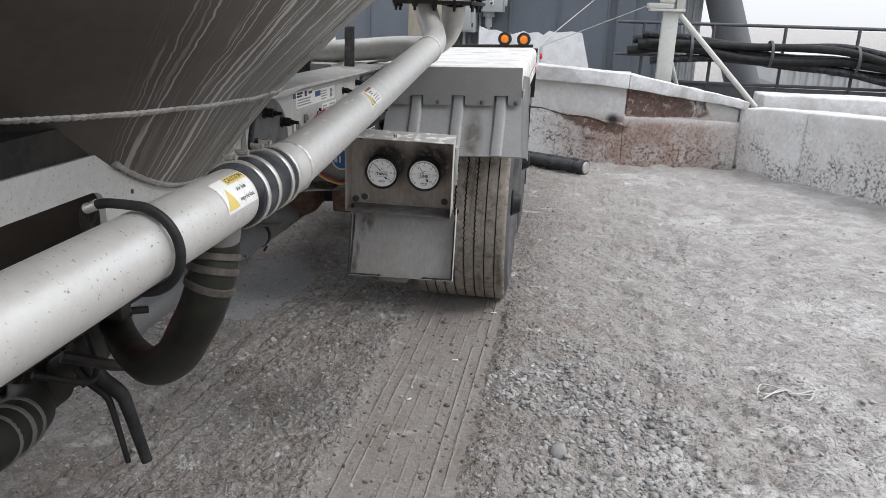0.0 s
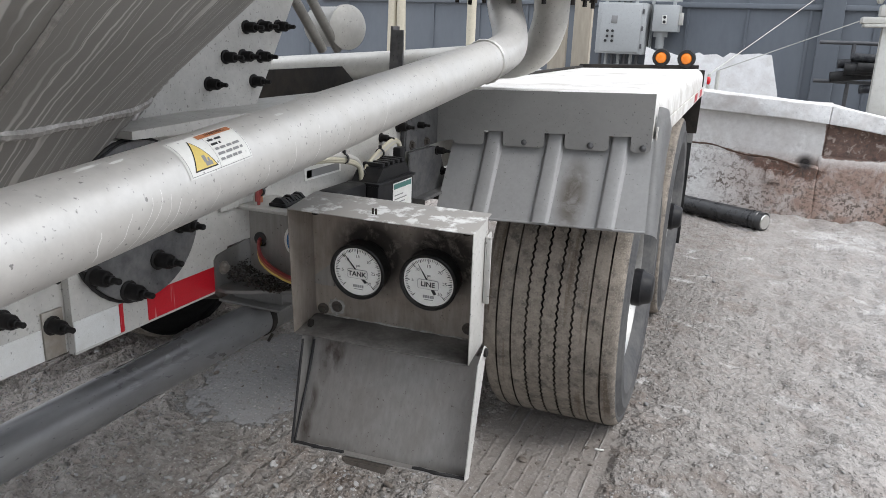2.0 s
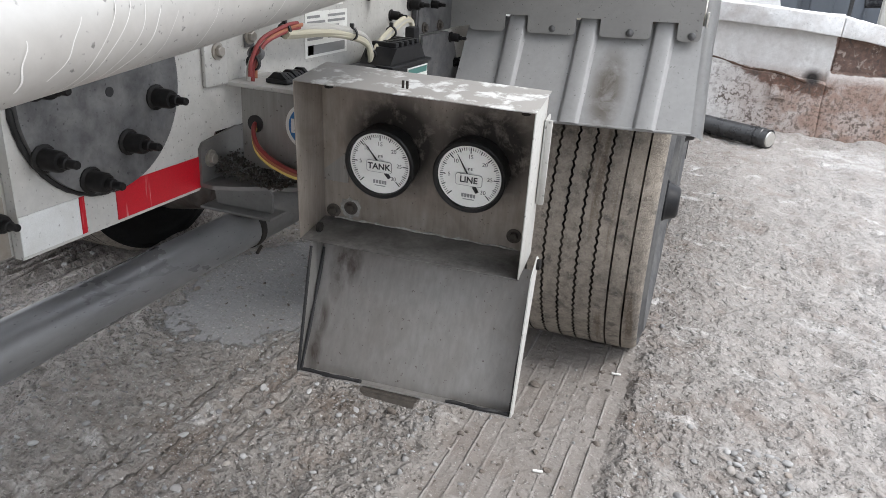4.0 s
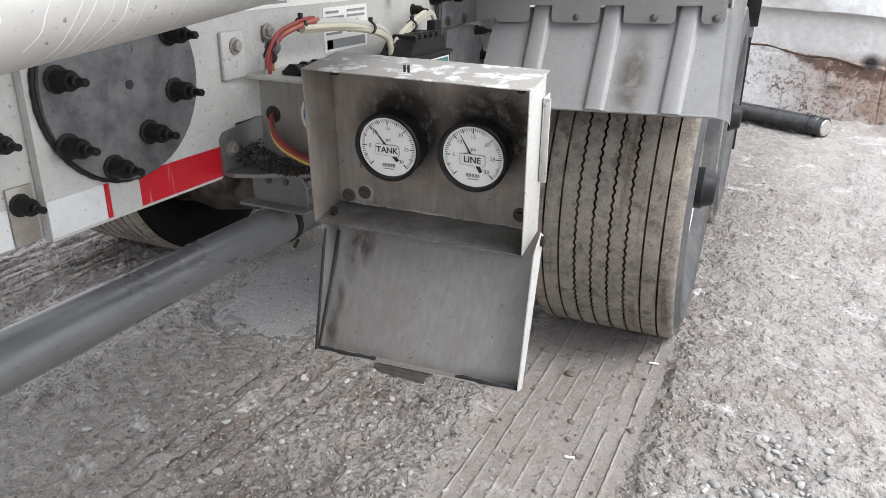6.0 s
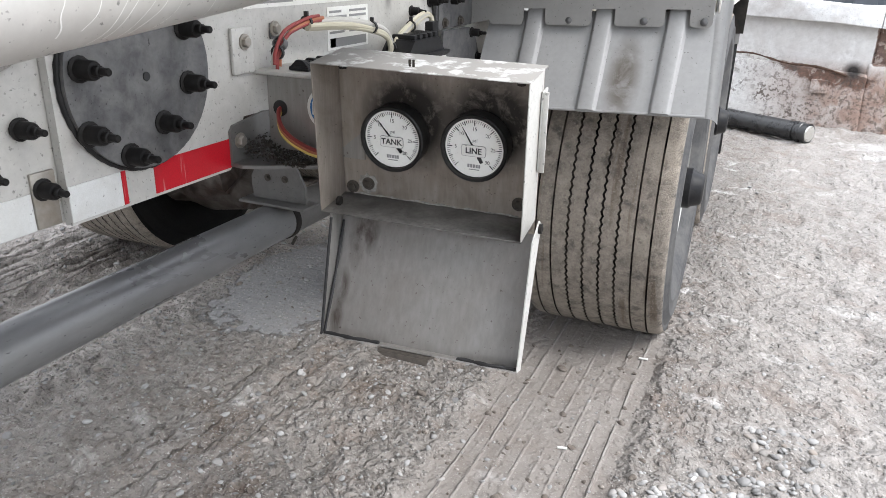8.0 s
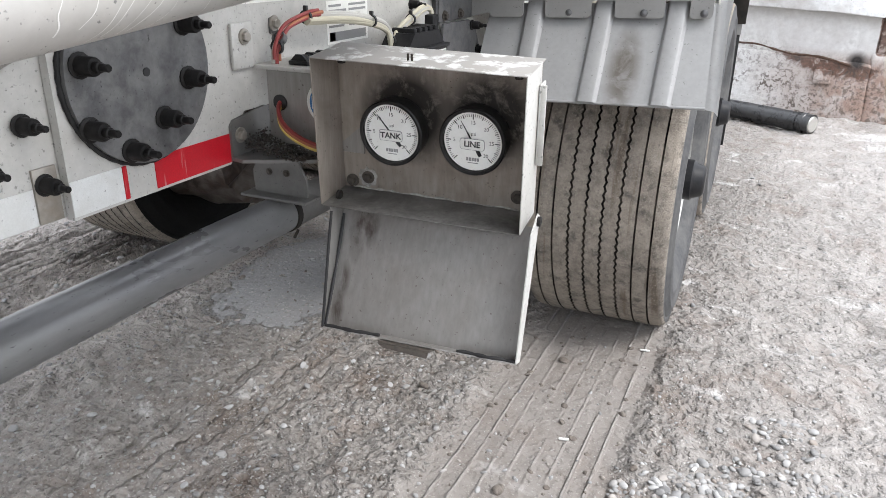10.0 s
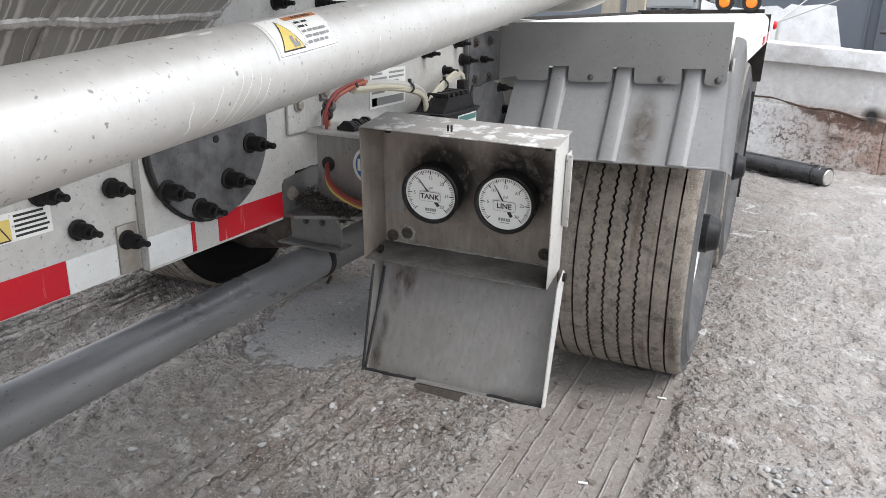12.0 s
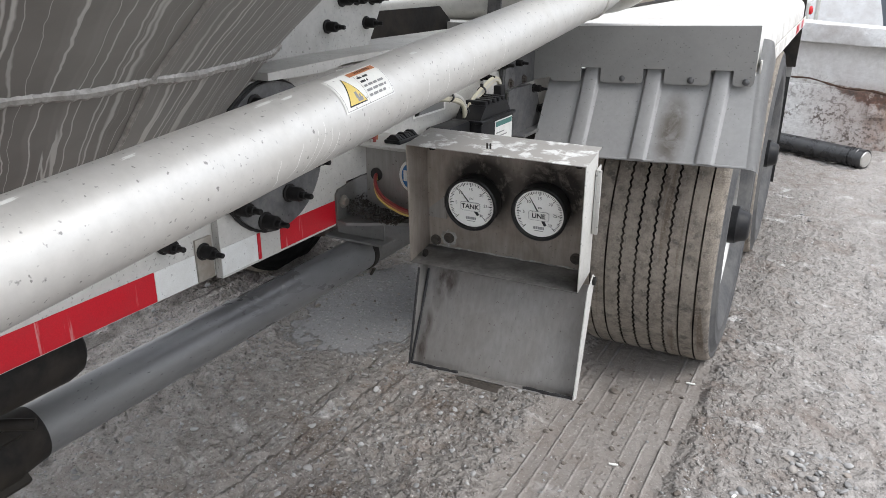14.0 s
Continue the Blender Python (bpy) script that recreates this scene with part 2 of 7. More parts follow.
def tyre_material():
    m, n, l, p = nodes_of("dusty_tyre_rubber")
    v = coords(n, l)
    g = noise_tex(n, l, v, 38, 8, 0.7)
    big = noise_tex(n, l, v, 9, 5, 0.65, 0.6)
    c = mix(n, l, ramp(n, l, g, 0.3, 0.7), (0.13, 0.114, 0.097), (0.315, 0.274, 0.228))
    c = mix(n, l, ramp(n, l, big, 0.44, 0.66, 0.0, 0.7), c, (0.37, 0.322, 0.268))
    s = noise_tex(n, l, v, 26, 5, 0.62)
    c = mix(n, l, ramp(n, l, s, 0.54, 0.66, 0.0, 0.7), c, (0.075, 0.067, 0.06))
    wet = noise_tex(n, l, coords(n, l, (1, 0.10, 0.10)), 24, 3, 0.5)
    c = mix(n, l, ramp(n, l, wet, 0.60, 0.68, 0.0, 0.7), c, (0.10, 0.070, 0.045))
    grit = noise_tex(n, l, v, 170, 6, 0.75)
    c = mix(n, l, ramp(n, l, grit, 0.54, 0.66, 0.0, 0.5), c, (0.44, 0.395, 0.34))
    c = mix(n, l, ramp(n, l, grit, 0.43, 0.34, 0.0, 0.45), c, (0.07, 0.061, 0.053))
    l.new(c, p.inputs["Base Color"])
    p.inputs["Roughness"].default_value = 0.85
    bumped(n, l, p, maths(n, l, "ADD", maths(n, l, "ADD", g, s), grit), 0.8, 0.006)
    return m


def yard_open(n, l, sep):
    """The open yard beside the trailer: blown powder, and its sunlit tone put into the colour."""
    return ramp(n, l, sep.outputs["X"], 0.65, 1.8)


def ground_material():
    m, n, l, p = nodes_of("caked_grey_dirt")
    v = coords(n, l)
    sep = n.new("ShaderNodeSeparateXYZ")
    l.new(v, sep.inputs["Vector"])
    X, Y = sep.outputs["X"], sep.outputs["Y"]
    grain = noise_tex(n, l, v, 260, 3, 0.6)
    grit = noise_tex(n, l, v, 105, 3, 0.55, 0.0)
    flake = noise_tex(n, l, v, 40, 3, 0.5, 0.25)
    lump = noise_tex(n, l, v, 19, 4, 0.55, 0.25)
    patch = noise_tex(n, l, v, 5.0, 7, 0.68, 0.8)
    big = noise_tex(n, l, v, 1.4, 6, 0.6, 0.6)
    # dry crust over darker, browner soil
    c = mix(n, l, ramp(n, l, lump, 0.36, 0.66), (0.345, 0.322, 0.298), (0.42, 0.402, 0.38))
    c = mix(n, l, ramp(n, l, flake, 0.50, 0.62, 0.0, 0.30), c, (0.50, 0.485, 0.46))
    c = mix(n, l, ramp(n, l, patch, 0.50, 0.64, 0.0, 0.62), c, (0.270, 0.205, 0.165))
    c = mix(n, l, ramp(n, l, noise_tex(n, l, coords(n, l, (1.6, 0.8, 1)), 3.1, 7, 0.72, 1.0), 0.56, 0.63, 0.0, 0.45), c, (0.215, 0.165, 0.135))
    c = mix(n, l, ramp(n, l, big, 0.48, 0.68, 0.0, 0.5), c, (0.50, 0.485, 0.46))
    # damp brown blots, each of its own size
    for px, py, r in ((-0.10, 0.60, 0.13), (0.41, 0.85, 0.07), (0.30, 0.42, 0.08), (-0.35, 0.30, 0.12), (0.62, 1.15, 0.10), (-0.16, 0.12, 0.12), (0.80, 1.0, 0.12)):
        q = n.new("ShaderNodeVectorMath")
        q.operation = "DISTANCE"
        q.inputs[1].default_value = (px, py, 0)
        l.new(coords(n, l, (1, 1, 0)), q.inputs[0])
        blot = maths(n, l, "MULTIPLY", ramp(n, l, q.outputs["Value"], r, r * 0.2), ramp(n, l, noise_tex(n, l, v, 15, 6, 0.7, 0.6), 0.40, 0.62))
        c = mix(n, l, maths(n, l, "MULTIPLY", blot, 0.75), c, (0.165, 0.118, 0.088))
    # spilt white powder: thin over the open yard, where sunlight is painted in too, thick in blotches, one grey puddle
    # of it under the trailer
    yard = 0.0
    for px, py, r in ((1.65, 4.85, 0.50), (2.0, 3.3, 0.70), (2.9, 3.5, 0.8), (2.8, 4.6, 0.6), (3.0, 2.5, 0.7), (1.9, 0.60, 0.30), (1.28, -0.05, 0.22), (1.75, -0.40, 0.42), (2.05, 0.15, 0.5), (2.3, 1.6, 0.6)):
        q = n.new("ShaderNodeVectorMath")
        q.operation = "DISTANCE"
        q.inputs[1].default_value = (px, py, 0)
        l.new(coords(n, l, (1, 1, 0)), q.inputs[0])
        spot = ramp(n, l, q.outputs["Value"], r, r * 0.25)
        yard = spot if yard == 0.0 else maths(n, l, "MAXIMUM", yard, spot)
    c = mix(n, l, maths(n, l, "MULTIPLY", yard_open(n, l, sep), ramp(n, l, patch, 0.36, 0.60, 0.74, 0.46)), c, (0.82, 0.81, 0.795))
    pow1 = noise_tex(n, l, coords(n, l, (0.8, 1.6, 1.0)), 5.0, 6, 0.58, 0.6)
    c = mix(n, l, ramp(n, l, maths(n, l, "ADD", pow1, maths(n, l, "MULTIPLY", yard, 0.16)), 0.60, 0.69, 0.0, 0.85), c, (0.82, 0.82, 0.81))
    # far side paled by X: daylight beyond the trailer put into the colour
    c = mix(n, l, maths(n, l, "MULTIPLY", ramp(n, l, X, -0.55, -1.2), ramp(n, l, lump, 0.28, 0.60, 0.45, 0.9)), c, (0.76, 0.72, 0.68))
    d = n.new("ShaderNodeVectorMath")
    d.operation = "DISTANCE"
    d.inputs[1].default_value = (-0.72, 1.24 * 0.62, 0)
    l.new(coords(n, l, (1.0, 0.62, 0)), d.inputs[0])
    edge = maths(n, l, "ADD", d.outputs["Value"], maths(n, l, "MULTIPLY", noise_tex(n, l, v, 7, 6, 0.7), 0.30))
    puddle = ramp(n, l, edge, 0.455, 0.440)
    c = mix(n, l, maths(n, l, "MULTIPLY", puddle, ramp(n, l, lump, 0.35, 0.65, 0.70, 0.92)), c, (0.48, 0.495, 0.515))
    # grit and small stones pressed into the crust, each with its own tone
    cells = []
    for scale, share in ((42.0, 0.78), (88.0, 0.55), (170.0, 0.45)):
        cell = n.new("ShaderNodeTexVoronoi")
        cell.inputs["Scale"].default_value = scale
        l.new(v, cell.inputs["Vector"])
        tone = n.new("ShaderNodeSeparateColor")
        l.new(cell.outputs["Color"], tone.inputs["Color"])
        there = ramp(n, l, tone.outputs["Red"], share, share + 0.02)
        dome = maths(n, l, "MULTIPLY", ramp(n, l, maths(n, l, "ADD", cell.outputs["Distance"], maths(n, l, "MULTIPLY", grain, 0.25)), 0.52, 0.22), there)
        cells.append(dome)
        stone = mix(n, l, tone.outputs["Green"], (0.24, 0.22, 0.20), (0.80, 0.785, 0.76))
        c = mix(n, l, maths(n, l, "MULTIPLY", ramp(n, l, dome, 0.25, 0.5), 0.7), c, stone)
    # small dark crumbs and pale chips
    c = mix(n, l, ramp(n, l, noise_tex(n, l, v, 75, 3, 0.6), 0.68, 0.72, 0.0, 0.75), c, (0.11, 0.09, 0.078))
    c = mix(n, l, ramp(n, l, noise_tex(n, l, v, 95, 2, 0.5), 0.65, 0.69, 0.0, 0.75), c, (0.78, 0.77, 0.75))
    # hollows of grit and grain darkened in the colour, as small shadows
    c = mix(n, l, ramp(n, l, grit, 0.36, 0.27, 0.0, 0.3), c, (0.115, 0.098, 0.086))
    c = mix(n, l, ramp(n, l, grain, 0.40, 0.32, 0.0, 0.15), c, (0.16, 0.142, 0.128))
    # tyre prints
    wave = noise_tex(n, l, v, 4.0, 3, 0.5)
    prints = []
    for x0, x1, pitch, sway, y1, slope in ((0.175, 0.635, 0.0482, 0.004, 1.5, 0.0), (-2.06, -1.45, 0.055, 0.05, 9.0, 0.0), (-0.62, -0.26, 0.060, 0.02, 1.5, -0.09)):
        xs = maths(n, l, "ADD", X, maths(n, l, "MULTIPLY", wave, sway))
        if slope:
            xs = maths(n, l, "ADD", xs, maths(n, l, "MULTIPLY", Y, slope))
        rag = maths(n, l, "ADD", xs, maths(n, l, "MULTIPLY", lump, 0.06))
        inside = maths(n, l, "MULTIPLY", maths(n, l, "MULTIPLY", ramp(n, l, rag, x0, x0 + 0.08), ramp(n, l, rag, x1 + 0.06, x1 + 0.01)), ramp(n, l, Y, y1, y1 - 0.2))
        ph = maths(n, l, "COSINE", maths(n, l, "MULTIPLY", maths(n, l, "SUBTRACT", xs, x0 + 0.013), 2 * math.pi / pitch))
        keep = ramp(n, l, noise_tex(n, l, coords(n, l, (3, 1, 1)), 3.5, 5, 0.68), 0.42, 0.56)
        line = ramp(n, l, ph, 0.70 if x0 < -1 else 0.84, 0.97)
        if x0 > 0:
            # the straight outer grooves leave crisp ridges, the wavy middle ones only traces
            line = 0.0
            for i, g in enumerate(GROOVES):
                one = ramp(n, l, maths(n, l, "ABSOLUTE", maths(n, l, "SUBTRACT", xs, g + 0.002)), 0.0050, 0.0022, 0.0, 1.0 if i in (0, 1, 6, 7) else 0.35)
                line = one if line == 0.0 else maths(n, l, "MAXIMUM", line, one)
        prints.append((inside, maths(n, l, "MULTIPLY", maths(n, l, "MULTIPLY", line, inside), keep if x0 > -1 else 1.0)))
    track = maths(n, l, "MAXIMUM", prints[0][0], maths(n, l, "MULTIPLY", prints[2][0], 0.4))
    ridge = maths(n, l, "MAXIMUM", prints[0][1], maths(n, l, "MAXIMUM", prints[1][1], prints[2][1]))
    c = mix(n, l, maths(n, l, "MULTIPLY", prints[0][0], 0.6), c, (0.325, 0.30, 0.276))
    c = mix(n, l, maths(n, l, "MULTIPLY", prints[0][1], 0.6), c, (0.62, 0.60, 0.57))
    c = mix(n, l, maths(n, l, "MULTIPLY", maths(n, l, "MAXIMUM", prints[1][1], prints[2][1]), 0.6), c, (0.13, 0.115, 0.10))
    c = mix(n, l, 1.0, c, (0.580, 0.562, 0.549), "MULTIPLY")
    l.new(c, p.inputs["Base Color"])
    p.inputs["Roughness"].default_value = 0.92
    # relief: lumps, broken crust with clear edges, grit
    h = maths(n, l, "MULTIPLY", lump, 1.1)
    h = maths(n, l, "ADD", h, maths(n, l, "MULTIPLY", ramp(n, l, flake, 0.40, 0.62), 0.40))
    h = maths(n, l, "ADD", h, maths(n, l, "MULTIPLY", grit, 0.09))
    h = maths(n, l, "ADD", h, maths(n, l, "MULTIPLY", grain, 0.02))
    for dome, high in zip(cells, (0.65, 0.32, 0.10)):
        h = maths(n, l, "ADD", h, maths(n, l, "MULTIPLY", dome, high))
    scuff = ramp(n, l, maths(n, l, "ABSOLUTE", maths(n, l, "SUBTRACT", noise_tex(n, l, coords(n, l, (1.0, 1.5, 1.0)), 13, 4, 0.6, 1.2), 0.5)), 0.05, 0.0)
    h = maths(n, l, "ADD", h, maths(n, l, "MULTIPLY", scuff, maths(n, l, "MULTIPLY", yard_open(n, l, sep), 0.35)))
    h = maths(n, l, "MULTIPLY", h, maths(n, l, "SUBTRACT", 1.0, ramp(n, l, X, 0.60, 0.95, 0.0, 0.55)))
    h = maths(n, l, "MULTIPLY", h, maths(n, l, "SUBTRACT", 1.0, maths(n, l, "MAXIMUM", maths(n, l, "MULTIPLY", track, 0.8), maths(n, l, "MULTIPLY", puddle, 0.85))))
    h = maths(n, l, "ADD", h, maths(n, l, "MULTIPLY", ridge, 0.28))
    bumped(n, l, p, h, 1.0, 0.027)
    return m


def pebble_material():
    m, n, l, p = nodes_of("river_pebbles")
    geo = n.new("ShaderNodeNewGeometry")
    r = geo.outputs["Random Per Island"]
    v = coords(n, l)
    c = mix(n, l, r, (0.15, 0.148, 0.146), (0.385, 0.381, 0.374))
    c = mix(n, l, ramp(n, l, maths(n, l, "FRACT", maths(n, l, "MULTIPLY", r, 7.31)), 0.7, 1.0, 0, 0.6), c, (0.26, 0.20, 0.15))
    c = mix(n, l, ramp(n, l, noise_tex(n, l, v, 60, 6, 0.6), 0.4, 0.7, 0, 0.35), c, (0.37, 0.358, 0.34))
    l.new(c, p.inputs["Base Color"])
    p.inputs["Roughness"].default_value = 0.8
    bumped(n, l, p, noise_tex(n, l, v, 140, 4, 0.6), 0.5, 0.002)
    return m


def wall_material(name, low):
    """Plaster; low: the rougher foot of the wall, full of grit. Rust stains the broken corner and the edge beside it."""
    m, n, l, p = nodes_of(name)
    v = coords(n, l)
    g = noise_tex(n, l, v, 25, 8, 0.7)
    big = noise_tex(n, l, v, 1.7, 6, 0.62, 0.8)
    rag = noise_tex(n, l, v, 6, 8, 0.72, 0.9)
    c = mix(n, l, ramp(n, l, g, 0.3, 0.7), (0.54, 0.53, 0.515), (0.72, 0.715, 0.70))
    c = mix(n, l, ramp(n, l, big, 0.42, 0.66, 0.0, 0.7), c, (0.47, 0.44, 0.42))
    sep = n.new("ShaderNodeSeparateXYZ")
    l.new(v, sep.inputs["Vector"])
    X, Z = sep.outputs["X"], sep.outputs["Z"]
    # brown silt on the foot near the corner
    silt = maths(n, l, "MULTIPLY", maths(n, l, "MULTIPLY", ramp(n, l, X, 0.5, 1.2), ramp(n, l, X, 2.9, 2.1)), ramp(n, l, Z, 0.52, 0.40))
    c = mix(n, l, maths(n, l, "MULTIPLY", silt, ramp(n, l, rag, 0.30, 0.58, 0.35, 0.95)), c, (0.29, 0.195, 0.155))
    # rust: the bare patch above the ledge, and a streak under the broken edge
    r1 = maths(n, l, "MULTIPLY", maths(n, l, "MULTIPLY", ramp(n, l, X, 1.39, 1.43), ramp(n, l, X, 2.55, 1.75)), ramp(n, l, Z, 0.47, 0.50))
    slope = maths(n, l, "ADD", Z, maths(n, l, "MULTIPLY", X, 0.135))
    r2 = maths(n, l, "MULTIPLY", maths(n, l, "MULTIPLY", ramp(n, l, slope, 0.60, 0.57), ramp(n, l, slope, 0.40, 0.56)), maths(n, l, "MULTIPLY", ramp(n, l, X, 0.35, 1.0), ramp(n, l, X, 1.50, 1.38)))
    rust = maths(n, l, "ADD", maths(n, l, "MAXIMUM", r1, r2), maths(n, l, "MULTIPLY", maths(n, l, "SUBTRACT", rag, 0.5), 1.5))
    rusty = mix(n, l, ramp(n, l, g, 0.35, 0.65), (0.060, 0.030, 0.020), (0.165, 0.085, 0.058))
    flakes = noise_tex(n, l, v, 14, 7, 0.72, 0.8)
    rusty = mix(n, l, ramp(n, l, flakes, 0.44, 0.36, 0.0, 0.85), rusty, (0.03, 0.024, 0.021))
    rusty = mix(n, l, ramp(n, l, flakes, 0.56, 0.63, 0.0, 0.8), rusty, (0.42, 0.35, 0.31))
    c = mix(n, l, ramp(n, l, rust, 0.42, 0.62, 0.0, 0.92), c, rusty)
    # an oily mark where the broken edge ends
    d = n.new("ShaderNodeVectorMath")
    d.operation = "DISTANCE"
    d.inputs[1].default_value = (1.30, 0.0, 0.43)
    l.new(coords(n, l, (1, 0, 1)), d.inputs[0])
    c = mix(n, l, maths(n, l, "MULTIPLY", ramp(n, l, d.outputs["Value"], 0.09, 0.03), ramp(n, l, rag, 0.30, 0.5)), c, (0.022, 0.019, 0.018))
    # dark grit thrown up along the foot
    foot = ramp(n, l, Z, 0.62, 0.22)
    grit = noise_tex(n, l, v, 34, 5, 0.75)
    patch = ramp(n, l, noise_tex(n, l, v, 2.6, 5, 0.66), 0.44, 0.58)
    c = mix(n, l, maths(n, l, "MULTIPLY", maths(n, l, "MULTIPLY", ramp(n, l, grit, 0.51, 0.56, 0.0, 0.95), maths(n, l, "MAXIMUM", patch, maths(n, l, "MULTIPLY", silt, 0.8))), foot), c, (0.10, 0.078, 0.065))
    l.new(c, p.inputs["Base Color"])
    p.inputs["Roughness"].default_value = 0.85
    bumped(n, l, p, maths(n, l, "ADD", g, rag), 0.6 if low else 0.4, 0.016)
    return m


def box_material(name, lo, hi, stain, soot, stained=0.28, smears=()):
    """Brushed stainless sheet, tarnished; soot: the smudges round the instruments; smears: brown runs (x, z, width)."""
    m, n, l, p = nodes_of(name)
    v = coords(n, l)
    g = noise_tex(n, l, coords(n, l, (1, 1, 0.12)), 120, 4, 0.6)
    f = noise_tex(n, l, v, 60, 8, 0.7)
    big = noise_tex(n, l, v, 11, 5, 0.6, 0.7)
    c = mix(n, l, ramp(n, l, g, 0.3, 0.7), lo, hi)
    c = mix(n, l, ramp(n, l, big, 0.42, 0.72, 0.0, 0.6 if soot else stained), c, stain)
    # soot smudged round both instruments
    for cx, cz in ((0.300, 0.948), (0.440, 0.952)) if soot else ():
        d = n.new("ShaderNodeVectorMath")
        d.operation = "DISTANCE"
        d.inputs[1].default_value = (cx, 0.042 * 0.4, cz)
        l.new(coords(n, l, (1, 0.4, 1)), d.inputs[0])
        sm = maths(n, l, "MULTIPLY", ramp(n, l, d.outputs["Value"], 0.092, 0.050), ramp(n, l, noise_tex(n, l, v, 30, 6, 0.7, 0.4), 0.22, 0.50))
        c = mix(n, l, sm, c, (0.03, 0.026, 0.023))
    for cx, cz, r in smears:
        d = n.new("ShaderNodeVectorMath")
        d.operation = "DISTANCE"
        d.inputs[1].default_value = (cx, 0, cz * 0.4)
        l.new(coords(n, l, (1, 0, 0.4)), d.inputs[0])
        run = maths(n, l, "MULTIPLY", ramp(n, l, d.outputs["Value"], r, r * 0.3), ramp(n, l, noise_tex(n, l, coords(n, l, (1, 1, 0.3)), 34, 6, 0.7, 0.3), 0.38, 0.62))
        c = mix(n, l, maths(n, l, "MULTIPLY", run, 0.85), c, (0.05, 0.036, 0.028))
    c = mix(n, l, ramp(n, l, noise_tex(n, l, v, 190, 2, 0.5), 0.685, 0.74, 0, 0.7), c, (0.08, 0.06, 0.05))
    l.new(c, p.inputs["Base Color"])
    p.inputs["Metallic"].default_value = 0.45
    l.new(ramp(n, l, big, 0.3, 0.7, 0.36, 0.55), p.inputs["Roughness"])
    bumped(n, l, p, f, 0.06, 0.001)
    return m


def powder_top_material():
    m, n, l, p = nodes_of("powder_crusted_steel")
    v = coords(n, l)
    c = mix(n, l, ramp(n, l, noise_tex(n, l, v, 30, 6, 0.6, 0.2), 0.51, 0.60), (0.33, 0.315, 0.295), (0.66, 0.66, 0.645))
    l.new(c, p.inputs["Base Color"])
    p.inputs["Roughness"].default_value = 0.6
    p.inputs["Metallic"].default_value = 0.2
    return m


def flap_material():
    """The fender apron: grey paint with one oily smear."""
    m, n, l, p = nodes_of("grey_apron_paint")
    v = coords(n, l)
    g = noise_tex(n, l, v, 70, 8, 0.6)
    big = noise_tex(n, l, v, 5, 5, 0.6, 0.4)
    c = mix(n, l, ramp(n, l, g, 0.3, 0.7), (0.265, 0.264, 0.262), (0.305, 0.304, 0.302))
    c = mix(n, l, ramp(n, l, big, 0.42, 0.72, 0, 0.5), c, (0.35, 0.35, 0.343))
    d = n.new("ShaderNodeVectorMath")
    d.operation = "DISTANCE"
    d.inputs[1].default_value = (0.455, 0.0, 0.905 * 0.42)
    l.new(coords(n, l, (1, 0, 0.42)), d.inputs[0])
    sm = maths(n, l, "MULTIPLY", ramp(n, l, d.outputs["Value"], 0.052, 0.018), ramp(n, l, noise_tex(n, l, v, 16, 6, 0.7, 0.5), 0.24, 0.52))
    c = mix(n, l, maths(n, l, "MULTIPLY", sm, 0.9), c, (0.095, 0.080, 0.064))
    c = mix(n, l, ramp(n, l, noise_tex(n, l, v, 170, 2, 0.5), 0.69, 0.74, 0, 0.7), c, (0.09, 0.085, 0.08))
    l.new(c, p.inputs["Base Color"])
    p.inputs["Metallic"].default_value = 0.1
    p.inputs["Roughness"].default_value = 0.5
    bumped(n, l, p, g, 0.05, 0.001)
    return m


TYRE_L, TYRE_R = 0.188, 0.622          # tread, outer trailer tyre
GROOVES = [TYRE_L + (TYRE_R - TYRE_L) * (i + 1) / 9 for i in range(8)]
HX, HY, HZ, HR, HK = -0.58, -0.65, 1.22, 0.742, 0.82   # hopper axis, seam height, radius there, growth with height
M_HOPPER, M_TYRE, M_GROUND, M_PEBBLE = hopper_material(), tyre_material(), ground_material(), pebble_material()
M_WALL, M_WALL_LOW = wall_material("rusty_white_plaster", False), wall_material("gritty_brown_plaster", True)
M_POWDER, M_APRON = powder_top_material(), flap_material()
M_BOX = box_material("tarnished_stainless_sheet", (0.255, 0.245, 0.232), (0.325, 0.314, 0.301), (0.18, 0.168, 0.156), False)
M_GRIME = box_material("grimy_stainless_lip", (0.13, 0.125, 0.12), (0.21, 0.205, 0.195), (0.05, 0.046, 0.042), False, 0.8)
M_LID = box_material("grease_run_lid_sheet", (0.218, 0.209, 0.200), (0.268, 0.258, 0.248), (0.185, 0.165, 0.148), False, 0.45, ((0.238, 0.752, 0.024), (0.256, 0.764, 0.016), (0.218, 0.67, 0.014), (0.215, 0.62, 0.014)))
M_PANELBOX = box_material("sooty_stainless_panel", (0.275, 0.240, 0.208), (0.365, 0.325, 0.288), (0.165, 0.136, 0.112), True)


# ---- mesh helpers ----
def thing(name, label, category, base=(0, 0, 0), group="", kind=""):
    e = new(name)
    e.location = base
    return tagged(e, label, category, group, kind)


def attach(ob, parent):
    if parent is not None:
        ob.parent = parent
        if parent.data is None:
            ob.matrix_parent_inverse = Matrix.Translation(-Vector(parent.location))
    return ob


